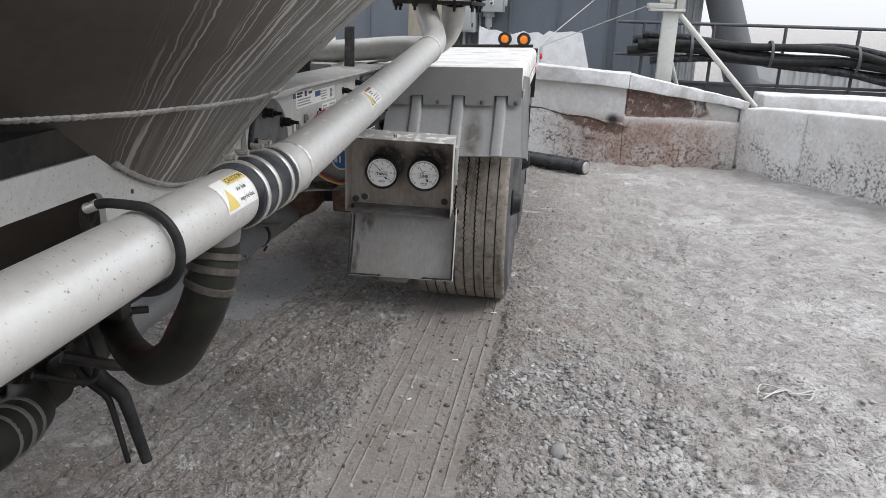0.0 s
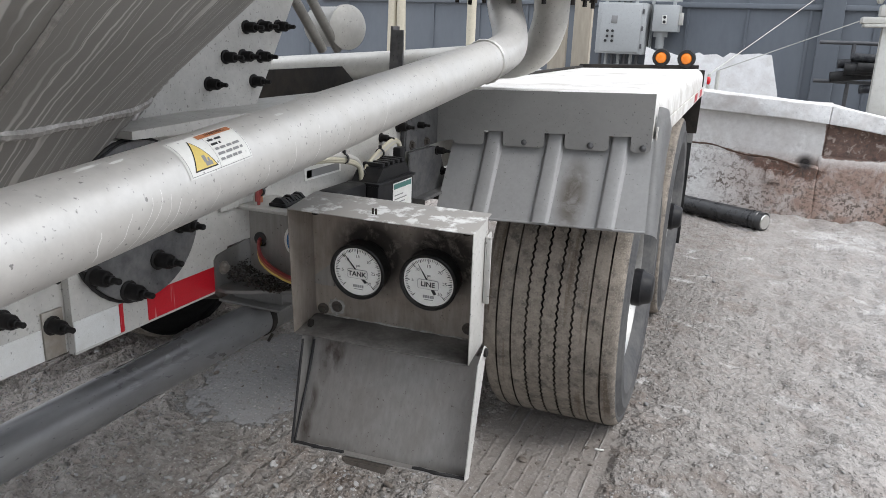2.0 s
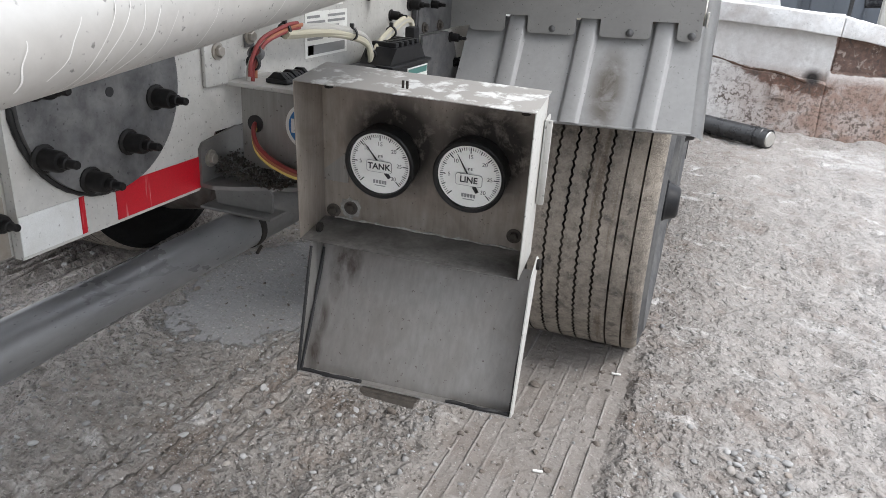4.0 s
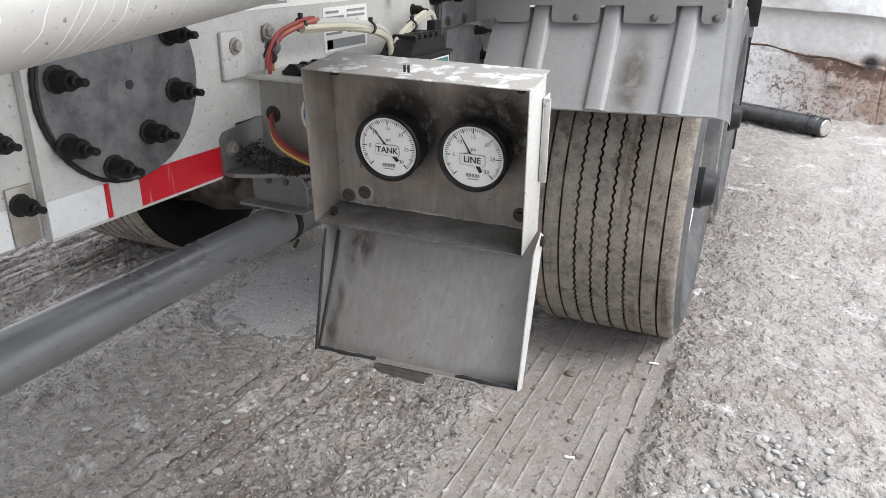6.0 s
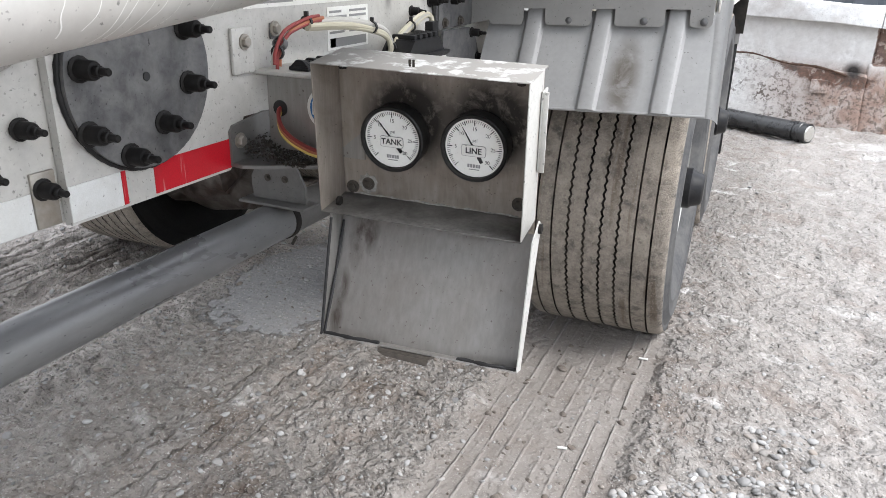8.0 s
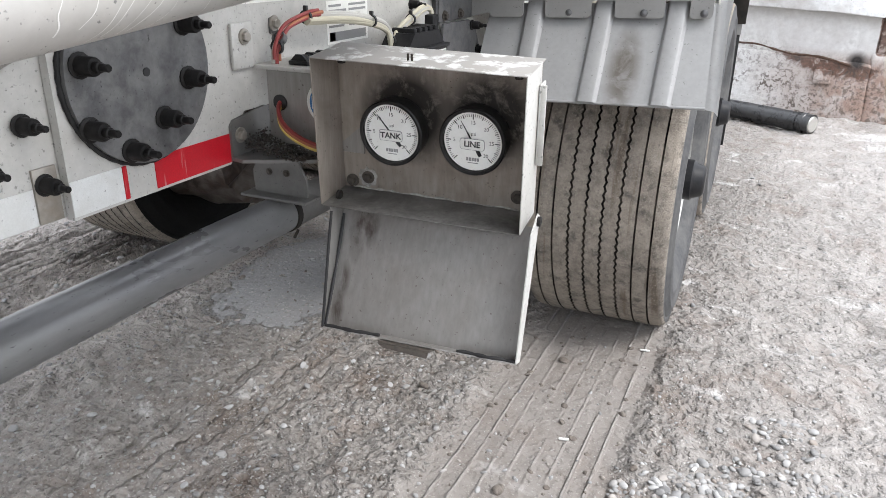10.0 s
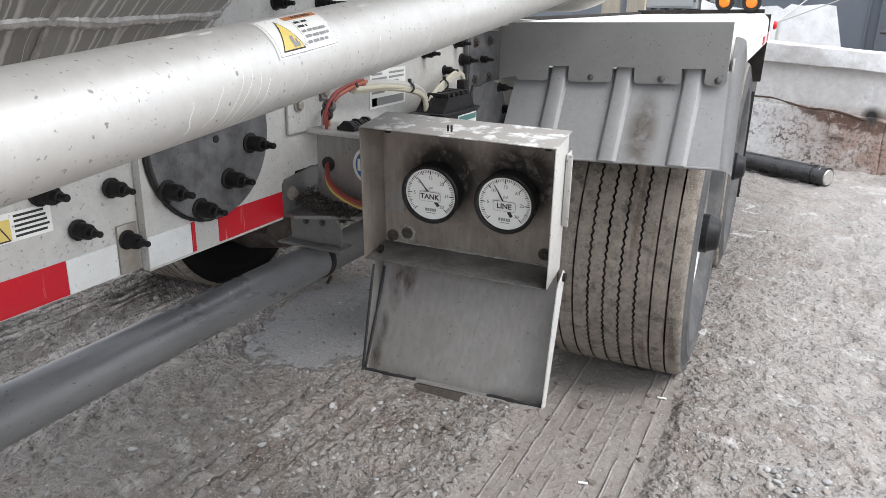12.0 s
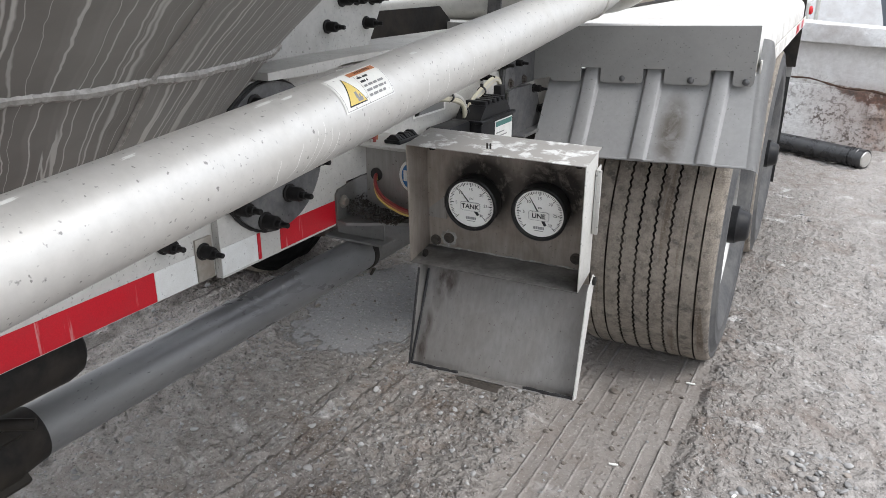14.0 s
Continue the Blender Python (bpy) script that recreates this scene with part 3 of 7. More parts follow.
def finish(name, bm, mats, angle=35):
    bmesh.ops.recalc_face_normals(bm, faces=bm.faces[:])
    for f in bm.faces:
        f.smooth = True
    lim = radians(angle)
    for e in bm.edges:
        e.smooth = len(e.link_faces) == 2 and e.calc_face_angle(0) < lim
    me = bpy.data.meshes.new(name)
    bm.to_mesh(me)
    bm.free()
    for k in mats if isinstance(mats, (list, tuple)) else [mats]:
        me.materials.append(k)
    return me


def part(name, bm, mats, parent=None, label="", angle=35):
    ob = attach(new(name, finish(name, bm, mats, angle)), parent)
    return tagged(ob, label) if label else ob


def piece(name, me, m, parent, label=""):
    ob = attach(new(name, me), parent)
    ob.matrix_basis = m
    return tagged(ob, label) if label else ob


def slot(faces, k):
    for f in faces:
        f.material_index = k


def box(bm, lo, hi, bev=0.0, m=None, k=0):
    lo, hi = Vector(lo), Vector(hi)
    vs = [bm.verts.new((x, y, z)) for x in (lo.x, hi.x) for y in (lo.y, hi.y) for z in (lo.z, hi.z)]
    fs = [bm.faces.new([vs[i] for i in q]) for q in ((0, 1, 3, 2), (4, 6, 7, 5), (0, 4, 5, 1), (2, 3, 7, 6), (0, 2, 6, 4), (1, 5, 7, 3))]
    slot(fs, k)
    if bev:
        es = list({e for f in fs for e in f.edges})
        r = bmesh.ops.bevel(bm, geom=es, offset=bev, segments=2, profile=0.5, affect="EDGES")
        slot(r["faces"], k)
        vs = list({v for v in r["verts"]} | {v for v in vs if v.is_valid})
    if m is not None:
        bmesh.ops.transform(bm, matrix=m, verts=vs)
    return vs


def sweep(bm, pts, r, n=16, k=0, caps=True):
    """A round bar along a line of points; r: one radius or one for each point."""
    pts = [Vector(q) for q in pts]
    rs = r if isinstance(r, (list, tuple)) else [r] * len(pts)
    rings, up = [], None
    for i, q in enumerate(pts):
        d = (pts[min(i + 1, len(pts) - 1)] - pts[max(i - 1, 0)]).normalized()
        if up is None:
            up = Vector((0, 0, 1)) if abs(d.z) < 0.9 else Vector((1, 0, 0))
        up = (up - d * up.dot(d)).normalized()
        side = d.cross(up)
        rings.append([bm.verts.new(q + (up * math.cos(a) + side * math.sin(a)) * rs[i]) for a in (2 * math.pi * j / n for j in range(n))])
    fs = []
    for a, b in zip(rings, rings[1:]):
        fs += [bm.faces.new((a[j], a[(j + 1) % n], b[(j + 1) % n], b[j])) for j in range(n)]
    if caps:
        fs += [bm.faces.new(rings[0][::-1]), bm.faces.new(rings[-1])]
    slot(fs, k)
    return [v for ring in rings for v in ring]


def curve_pts(pts, n=6):
    """Points of a smooth line through the given ones."""
    p = [Vector(q) for q in pts]
    p = [p[0] * 2 - p[1]] + p + [p[-1] * 2 - p[-2]]
    out = []
    for i in range(1, len(p) - 2):
        for j in range(n):
            t = j / n
            out.append(0.5 * (2 * p[i] + (p[i + 1] - p[i - 1]) * t + (2 * p[i - 1] - 5 * p[i] + 4 * p[i + 1] - p[i + 2]) * t * t
                              + (3 * p[i] - p[i - 1] - 3 * p[i + 1] + p[i + 2]) * t ** 3))
    return out + [p[-2]]


def cyl(bm, a, b, r, r2=None, n=24, k=0, caps=True):
    return sweep(bm, [a, b], [r, r if r2 is None else r2], n, k, caps)


def lathe(bm, prof, m, n=48, k=0, closed=False):
    """Turns a profile of (radius, height) round the local z axis; m places it."""
    rings = []
    for r, h in prof:
        rings.append([bm.verts.new(m @ Vector((r * math.cos(a), r * math.sin(a), h))) for a in (2 * math.pi * j / n for j in range(n))])
    fs = []
    pairs = list(zip(rings, rings[1:])) + ([(rings[-1], rings[0])] if closed else [])
    for a, b in pairs:
        fs += [bm.faces.new((a[j], a[(j + 1) % n], b[(j + 1) % n], b[j])) for j in range(n)]
    slot(fs, k)
    return rings


def prism(bm, pts, axis, lo, hi, k=0, m=None):
    """A flat outline given in the two other axes, in order x, y, z, made thick along axis."""
    def at(u, v, w):
        return {"x": (w, u, v), "y": (u, w, v), "z": (u, v, w)}[axis]
    a = [bm.verts.new(at(u, v, lo)) for u, v in pts]
    b = [bm.verts.new(at(u, v, hi)) for u, v in pts]
    n = len(pts)
    fs = [bm.faces.new(a), bm.faces.new(b[::-1])] + [bm.faces.new((a[i], b[i], b[(i + 1) % n], a[(i + 1) % n])) for i in range(n)]
    slot(fs, k)
    if m is not None:
        bmesh.ops.transform(bm, matrix=m, verts=a + b)
    return a + b


def arc(cx, cy, r, a0, a1, n=12):
    return [(cx + r * math.cos(radians(a0 + (a1 - a0) * i / n)), cy + r * math.sin(radians(a0 + (a1 - a0) * i / n))) for i in range(n + 1)]


def text_mesh(name, words, size, m, material, depth=0.0003, bend=None, bold=0.0):
    cu = bpy.data.curves.new(name, "FONT")
    cu.body, cu.size, cu.align_x, cu.align_y, cu.extrude = words, size, "CENTER", "CENTER", depth
    cu.offset = bold
    tmp = bpy.data.objects.new(name, cu)
    me = bpy.data.meshes.new_from_object(tmp)
    bpy.data.objects.remove(tmp)
    me.transform(m)
    if bend:
        for v in me.vertices:
            v.co = bend(v.co.x, v.co.y, v.co.z)
    me.materials.clear()
    me.materials.append(material)
    return me


def bolt_mesh(name, r=0.015, length=0.055, m=M_BOLT):
    """A flanged nut and its stud, standing on local z = 0."""
    bm = bmesh.new()
    lathe(bm, [(0, 0), (r * 1.15, 0), (r * 1.2, r * 0.25), (r * 0.9, r * 0.35), (r * 0.88, length * 0.5), (r * 0.78, length * 0.55),
               (r * 0.5, length * 0.56), (r * 0.5, length * 0.72), (r * 0.36, length * 0.74), (r * 0.36, length * 0.97), (r * 0.28, length), (0, length)], Matrix(), 14)
    return finish(name, bm, m)


def hexbolt_mesh(name, r=0.009, m=M_STEEL):
    bm = bmesh.new()
    lathe(bm, [(0, 0), (r * 1.5, 0), (r * 1.5, r * 0.3), (r * 1.0, r * 0.32), (0, r * 0.32)], Matrix(), 16)
    lathe(bm, [(r, r * 0.3), (r, r * 1.0), (r * 0.85, r * 1.1), (0, r * 1.1)], Matrix(), 6)
    return finish(name, bm, m)


TO_X = pose(0, 0, 0, 0, 90, 0)       # local z turned to world +x
TO_NEG_Y = pose(0, 0, 0, 90, 0, 0)   # local z turned to world -y
BOLT, BOLT_S, HEXBOLT = bolt_mesh("flange_bolt"), bolt_mesh("stud_bolt", 0.012, 0.045), hexbolt_mesh("hex_bolt")
HEXBOLT_DARK = hexbolt_mesh("dark_hex_bolt", 0.009, M_NUT)
RIVET = finish("rivet", (lambda b: (lathe(b, [(0, 0), (0.0095, 0), (0.0085, 0.003), (0.004, 0.0055), (0, 0.006)], Matrix(), 14), b)[1])(bmesh.new()), M_GALV)


# ---- ground ----
LATTICE = np.random.default_rng(7).random((256, 256))


def vnoise(x, y):
    xi, yi = np.floor(x).astype(int), np.floor(y).astype(int)
    fx, fy = x - xi, y - yi
    fx, fy = fx * fx * (3 - 2 * fx), fy * fy * (3 - 2 * fy)
    a, b = LATTICE[xi % 256, yi % 256], LATTICE[(xi + 1) % 256, yi % 256]
    c, d = LATTICE[xi % 256, (yi + 1) % 256], LATTICE[(xi + 1) % 256, (yi + 1) % 256]
    return (a * (1 - fx) + b * fx) * (1 - fy) + (c * (1 - fx) + d * fx) * fy - 0.5


def fbm(x, y, f, octaves=4):
    out, amp = 0.0, 1.0
    for i in range(octaves):
        out = out + amp * vnoise(x * f + 17.3 * i, y * f + 9.1 * i)
        f, amp = f * 2.03, amp * 0.52
    return out




def ground_z(x, y):
    x, y = np.asarray(x, float), np.asarray(y, float)
    flat = 1 - 0.65 * np.clip((x - 0.55) * 3, 0, 1) * np.clip((y - 0.5) / 0.8, 0, 1)      # the trodden yard is smoother
    rough = 0.020 * fbm(x, y, 1.1, 3) + 0.020 * fbm(x, y, 7.0, 4) + (0.013 * fbm(x, y, 27.0, 2) + 0.004 * fbm(x + 5, y, 62.0, 2)) * flat
    crust = np.clip(fbm(x + 3, y * 0.85, 44.0, 2) * 5, -1, 1) * 0.5 + 0.5
    where = np.clip(fbm(x, y + 8, 5.0, 3) * 4 + 0.4, 0.05, 1) * flat
    rough = rough + 0.0055 * crust * crust * (3 - 2 * crust) * where + 0.0014 * np.clip(fbm(x, y + 2, 110.0, 2) * 6, -0.6, 1) * where
    # footprints and scuffs on the open side
    rough = rough + 0.021 * (0.25 - np.abs(fbm(x, y * 1.3, 13.0, 3))) * np.clip((x - 0.4) * 2, 0, 1)
    rough = rough + 0.024 * np.clip(fbm(x * 0.8 + y * 0.5, y * 0.6 - x * 0.4, 9.0, 2) * 2, -0.7, 0.4) * np.clip(x - 0.5, 0, 1)
    ridge = sum((1.0 if i in (0, 1, 6, 7) else 0.3) * np.exp(-((x - g) / 0.0045) ** 2) for i, g in enumerate(GROOVES))
    worn = np.clip(fbm(x, y, 5.0, 3) * 3 + 0.5, 0, 1.2)

    def band(lo, hi, soft=0.03):
        return np.clip((x - lo) / soft + 0.5, 0, 1) * np.clip((hi - x) / soft + 0.5, 0, 1)
    own = band(TYRE_L - 0.01, TYRE_R + 0.01) * np.clip((1.75 - y) / 0.3, 0, 1)
    far = band(-2.05, -1.34, 0.14)
    z = rough * (1 - 0.75 * own - 0.65 * far) - 0.004 * own + 0.0050 * ridge * worn * own
    z = z - 0.035 * far + 0.026 * far * np.maximum(0, np.sin((x + 2.03 + 0.012 * fbm(x, y, 3.0, 2)) * 2 * math.pi / 0.052)) ** 3
    # an older, curving pair of wheel ruts
    for c0, lean in ((-0.415, 0.09), (-0.555, 0.09), (-0.10, 0.16)):
        rut = np.exp(-((x - c0 - lean * y + 0.012 * fbm(x, y, 4.0, 2)) / 0.045) ** 2) * np.clip((1.6 - y) / 0.4, 0, 1)
        z = z - 0.013 * rut + 0.009 * rut * np.clip(fbm(x * 0.6, y, 30.0, 2) * 3, -0.6, 0.8)
    # a puddle of settled powder lies flat
    pool = np.clip((0.38 - np.hypot(x + 0.72, (y - 1.24) * 0.62)) / 0.10 + 0.5 * fbm(x, y, 7.0, 3), 0, 1)
    z = z * (1 - 0.85 * pool)
    near = np.clip((60 - np.hypot(x, y)) / 30, 0, 1)
    return z * near - 0.003


def steps(*runs):
    out = []
    for a, b, s in runs:
        out += list(np.arange(a, b - 1e-6, s))
    return np.array(out)


gx = steps((-400, -100, 100), (-100, -20, 20), (-20, -4, 2), (-4, -2.1, 0.05), (-2.1, -1.5, 0.012), (-1.5, -1.0, 0.03), (-1.0, -0.6, 0.008), (-0.6, 1.45, 0.0045), (1.45, 1.9, 0.009),
           (1.9, 4.2, 0.03), (4.2, 20, 2), (20, 100, 20), (100, 401, 100))
gy = steps((-400, -100, 100), (-100, -20, 20), (-20, -3, 2), (-3, -0.9, 0.04), (-0.9, 1.5, 0.0045), (1.5, 2.6, 0.010), (2.6, 6.6, 0.030), (6.6, 20, 1.5), (20, 100, 20), (100, 401, 100))
GX, GY = np.meshgrid(gx, gy, indexing="ij")
co = np.stack([GX, GY, ground_z(GX, GY)], -1).reshape(-1, 3)
ny = len(gy)
quad = (np.arange(len(gx) - 1)[:, None] * ny + np.arange(ny - 1)[None, :]).reshape(-1)
faces = np.stack([quad, quad + ny, quad + ny + 1, quad + 1], -1)
me = bpy.data.meshes.new("ground")
me.from_pydata(co, [], faces)
me.shade_smooth()
me.materials.append(M_GROUND)
tagged(new("ground", me), "caked grey dirt yard with tyre tracks, powder and grit", "ground", kind="structure")


def stones(name, places, sizes, seed, material, label, category, fine=2, jag=0.10):
    """Many rounded stones, half sunk into the ground, as one mesh."""
    rng = np.random.default_rng(seed)
    b = bmesh.new()
    bmesh.ops.create_icosphere(b, subdivisions=fine, radius=1.0)
    b.verts.ensure_lookup_table()
    base = np.array([v.co[:] for v in b.verts])
    tri = np.array([[v.index for v in f.verts] for f in b.faces])
    b.free()
    n = len(places)
    sc = sizes[:, None] * np.stack([rng.uniform(0.8, 1.35, n), rng.uniform(0.65, 1.0, n), rng.uniform(0.42, 0.72, n)], -1)
    a, tip = rng.uniform(0, 6.283, n), rng.normal(0, 0.22, (n, 2))
    lump = 1 + jag * np.sin(base[None] * rng.uniform(1.5, 3.2, (n, 1, 3)) + rng.uniform(0, 6, (n, 1, 3))).sum(-1, keepdims=True)
    v = base[None] * lump * sc[:, None]
    x = v[..., 0] * np.cos(a)[:, None] - v[..., 1] * np.sin(a)[:, None]
    y = v[..., 0] * np.sin(a)[:, None] + v[..., 1] * np.cos(a)[:, None]
    z = v[..., 2] + x * tip[:, :1] + y * tip[:, 1:]
    gz = ground_z(places[:, 0], places[:, 1])
    v = np.stack([x + places[:, :1], y + places[:, 1:2], z + (gz + sc[:, 2] * 0.18)[:, None]], -1).reshape(-1, 3)
    f = (tri[None] + (np.arange(n) * len(base))[:, None, None]).reshape(-1, 3)
    m = bpy.data.meshes.new(name)
    m.from_pydata(v, [], f)
    m.shade_smooth()
    m.materials.append(material)
    return tagged(new(name, m), label, category, kind="stuff")


rng = np.random.default_rng(21)


def heap(cx, cy, rx, ry, n, turn=0.0):
    r, a = np.sqrt(rng.random(n)) * (0.75 + 0.35 * rng.random(n)), rng.random(n) * 6.2832
    u, v = r * np.cos(a) * rx, r * np.sin(a) * ry
    t = radians(turn)
    return np.stack([cx + u * math.cos(t) - v * math.sin(t), cy + u * math.sin(t) + v * math.cos(t)], -1)


patches = np.concatenate([heap(0.88, 0.40, 0.27, 0.19, 560, -10), heap(1.14, 0.30, 0.24, 0.24, 420), heap(1.14, -0.08, 0.36, 0.28, 720, 20), heap(1.00, 0.84, 0.10, 0.12, 60), heap(0.98, 0.62, 0.2, 0.12, 130),
                          heap(1.62, 0.50, 0.5, 0.5, 160), heap(1.08, -0.46, 0.36, 0.26, 420)])
stones("pebbles", patches, rng.lognormal(math.log(0.0076), 0.36, len(patches)), 3, M_PEBBLE, "loose heap of rounded grey river pebbles on dirt", "pebbles")
loose = np.stack([rng.uniform(-2.2, 2.8, 8200), rng.uniform(-1.6, 4.4, 8200)], -1)
trodden = (loose[:, 0] > 0.62) & (loose[:, 1] > 0.75) & (rng.random(len(loose)) < 0.85)
keep = ~trodden & (fbm(loose[:, 0], loose[:, 1], 1.6, 3) + 0.25 * rng.random(len(loose)) > 0.02) & ~((loose[:, 0] > 0.14) & (loose[:, 0] < 0.64) & ((loose[:, 1] > 0.6) | (rng.random(len(loose)) < 0.7)))
loose = loose[keep]
stones("scattered_gravel", loose, np.minimum(rng.lognormal(math.log(0.0062), 0.42, len(loose)), 0.0125), 4, M_PEBBLE, "scattered small stones pressed into dusty dirt", "gravel")
crumb = np.stack([rng.uniform(-1.8, 2.4, 16000), rng.uniform(-1.2, 3.2, 16000)], -1)
crumb = crumb[~((crumb[:, 0] > 0.62) & (crumb[:, 1] > 0.75) & (rng.random(len(crumb)) < 0.7))]
crumb = crumb[(fbm(crumb[:, 0], crumb[:, 1], 3.1, 3) + 0.3 * rng.random(len(crumb)) > 0.06) & ~((crumb[:, 0] > 0.15) & (crumb[:, 0] < 0.62) & (rng.random(len(crumb)) > 0.25))]
stones("fine_gravel", crumb, rng.lognormal(math.log(0.0040), 0.40, len(crumb)), 6, M_PEBBLE, "fine gravel crumbs strewn over dusty dirt", "gravel", 1)
clods = np.concatenate([np.stack([rng.uniform(0.10, 0.70, 260), rng.uniform(-0.9, 1.25, 260)], -1), np.stack([rng.uniform(-0.8, 0.2, 120), rng.uniform(-0.9, 1.3, 120)], -1)])
M_CLOD = mat("dark_damp_clods", (0.10, 0.083, 0.070), 0.95, 0.0, 90, 0.35, (0.24, 0.215, 0.19), 0.7, 60.0, 0.0, 0.9)
stones("dirt_clods", clods, rng.lognormal(math.log(0.0044), 0.36, len(clods)), 5, M_CLOD, "dark crumbs of damp dirt in tyre tracks", "dirt", 2, 0.34)

lumps = np.stack([rng.uniform(0.17, 0.62, 46), rng.uniform(-0.7, 1.2, 46)], -1)
stones("mud_lumps", lumps, rng.lognormal(math.log(0.0085), 0.3, len(lumps)), 8, M_CLOD, "rough dark lumps of mud dropped in the tyre track", "mud", 2, 0.22)

# a pale tangle of string left on the dirt
bm = bmesh.new()
for s in range(3):
    r2 = random.Random(40 + s)
    line = [(1.70 + 0.05 * i + r2.uniform(-0.03, 0.03), 0.58 + r2.uniform(-0.07, 0.07) + 0.01 * i, 0.012) for i in range(6)]
    sweep(bm, curve_pts(line, 4), 0.003, 6)
part("string", bm, M_POST)
tagged(bpy.data.objects["string"], "tangle of thin white string lying on dirt", "string")

# ---- barrier wall and yard edge ----
barrier = thing("wall_barrier", "white plastered barrier wall, rust-stained and gritty", "wall", (1.4, 5.6, 0), kind="structure")


def slab(bm, a, b, za, zb, thick, k=0):
    """A wall piece from a to b in plan, its bottom and top given at both ends, thick away from the yard."""
    a, b = Vector((*a, 0)), Vector((*b, 0))
    nrm = Vector((-(b - a).y, (b - a).x, 0)).normalized() * thick
    vs = [bm.verts.new(p + q + Vector((0, 0, z))) for p, zz in ((a, za), (b, zb)) for q in (Vector(), nrm) for z in zz]
    fs = [bm.faces.new([vs[i] for i in q]) for q in ((0, 1, 3, 2), (4, 6, 7, 5), (0, 4, 5, 1), (2, 3, 7, 6), (0, 2, 6, 4), (1, 5, 7, 3))]
    slot(fs, k)


def rough_slab(name, a, b, za, zb, thick, material, parent, bulge=0.012, label="", chips=0.0):
    bm = bmesh.new()
    slab(bm, a, b, za, zb, thick)
    bmesh.ops.recalc_face_normals(bm, faces=bm.faces[:])
    bmesh.ops.bevel(bm, geom=bm.edges[:], offset=0.007 if chips else min(0.02, thick * 0.2), segments=2, profile=0.5, affect="EDGES")
    bmesh.ops.subdivide_edges(bm, edges=[e for e in bm.edges if e.calc_length() > 0.25], cuts=30 if chips else 9, use_grid_fill=True)
    for v in bm.verts:
        v.co += Vector(noise.noise_vector(v.co * 4.0)) * bulge
        if chips:
            v.co += Vector(noise.noise_vector(v.co * 17.0)) * chips
    return part(name, bm, material, parent, label, 24 if chips else 50)


rough_slab("wall_face", (-2.6, 6.05), (1.42, 5.62), (-0.05, 1.0), (-0.05, 0.82), 0.35, M_WALL, barrier)
rough_slab("wall_face", (1.42, 5.64), (2.55, 5.74), (-0.05, 0.82), (-0.05, 0.60), 0.35, M_WALL, barrier)
rough_slab("wall_face", (2.55, 5.72), (3.02, 5.12), (-0.05, 0.62), (-0.05, 0.66), 0.35, M_WALL, barrier)
rough_slab("wall_face", (3.02, 5.12), (3.56, 4.22), (-0.05, 0.66), (-0.05, 0.72), 0.35, M_WALL, barrier)
rough_slab("wall_face", (3.56, 4.22), (4.9, 2.4), (-0.05, 0.72), (-0.05, 0.8), 0.35, M_WALL, barrier)
rough_slab("coping", (-2.6, 5.92), (1.42, 5.53), (0.97, 1.12), (0.765, 0.905), 0.30, M_SNOWY, barrier, 0.007, "chipped white coping slab", 0.008)
rough_slab("coping", (1.425, 5.53), (2.62, 5.66), (0.765, 0.905), (0.60, 0.68), 0.34, M_SNOWY, barrier, 0.007, "chipped white coping slab", 0.008)
rough_slab("lower_panel", (-2.6, 5.97), (1.40, 5.55), (-0.05, 0.62), (-0.05, 0.42), 0.12, M_WALL_LOW, barrier, 0.016)
rough_slab("lower_panel", (1.40, 5.56), (2.55, 5.68), (-0.05, 0.50), (-0.05, 0.47), 0.12, M_WALL_LOW, barrier, 0.016)
bm = bmesh.new()
gash = [(0.0 + 0.14 * i, 5.69 - 0.0147 * i, 0.585 - 0.019 * i + 0.012 * math.sin(i * 1.9)) for i in range(10)]
sweep(bm, curve_pts(gash, 3), [0.004 + 0.007 * random.Random(i).random() for i in range(28)], 8)
part("broken_edge", bm, M_RUST, barrier, "ragged rusty broken edge")
bm = bmesh.new()
box(bm, (1.02, 5.53, 0.26), (1.14, 5.60, 0.36), 0.006)
part("bracket_plate", bm, M_WALL_LOW, barrier)

yard_slab = rough_slab("concrete_ledge", (2.9, 6.35), (8.0, 6.35), (0.50, 0.70), (0.50, 0.70), 0.5, M_SNOWY, None, 0.012)
tagged(yard_slab, "white powder-covered concrete ledge behind the barrier", "ledge", kind="structure")
yard_base = rough_slab("concrete_base", (2.9, 6.45), (8.0, 6.45), (-0.05, 0.50), (-0.05, 0.50), 0.3, M_WALL, None, 0.01)
tagged(yard_base, "grey concrete base wall under the ledge", "wall", kind="structure")

# discarded suction hose on the dirt
hose = thing("suction_hose", "black rubber hose with capped steel end on dirt", "hose", (0.9, 5.0, 0))
bm = bmesh.new()
line = curve_pts([(-0.6, 5.42, 0.075), (0.1, 5.32, 0.078), (0.55, 5.10, 0.078), (0.95, 4.86, 0.078)], 8)
sweep(bm, line, [0.068 + 0.002 * (i % 2) for i in range(len(line))], 18)
M_WET = mat("glossy_black_hose", (0.014, 0.014, 0.015), 0.28, 0.0, 60, 0.3, (0.06, 0.06, 0.06), 0.5, 9.0, 0.0, 0.3)
part("hose_body", bm, M_WET, hose)
d = (Vector((1.06, 4.79, 0.078)) - Vector((0.95, 4.86, 0.078))).normalized()
bm = bmesh.new()
e0 = Vector((0.95, 4.86, 0.078))
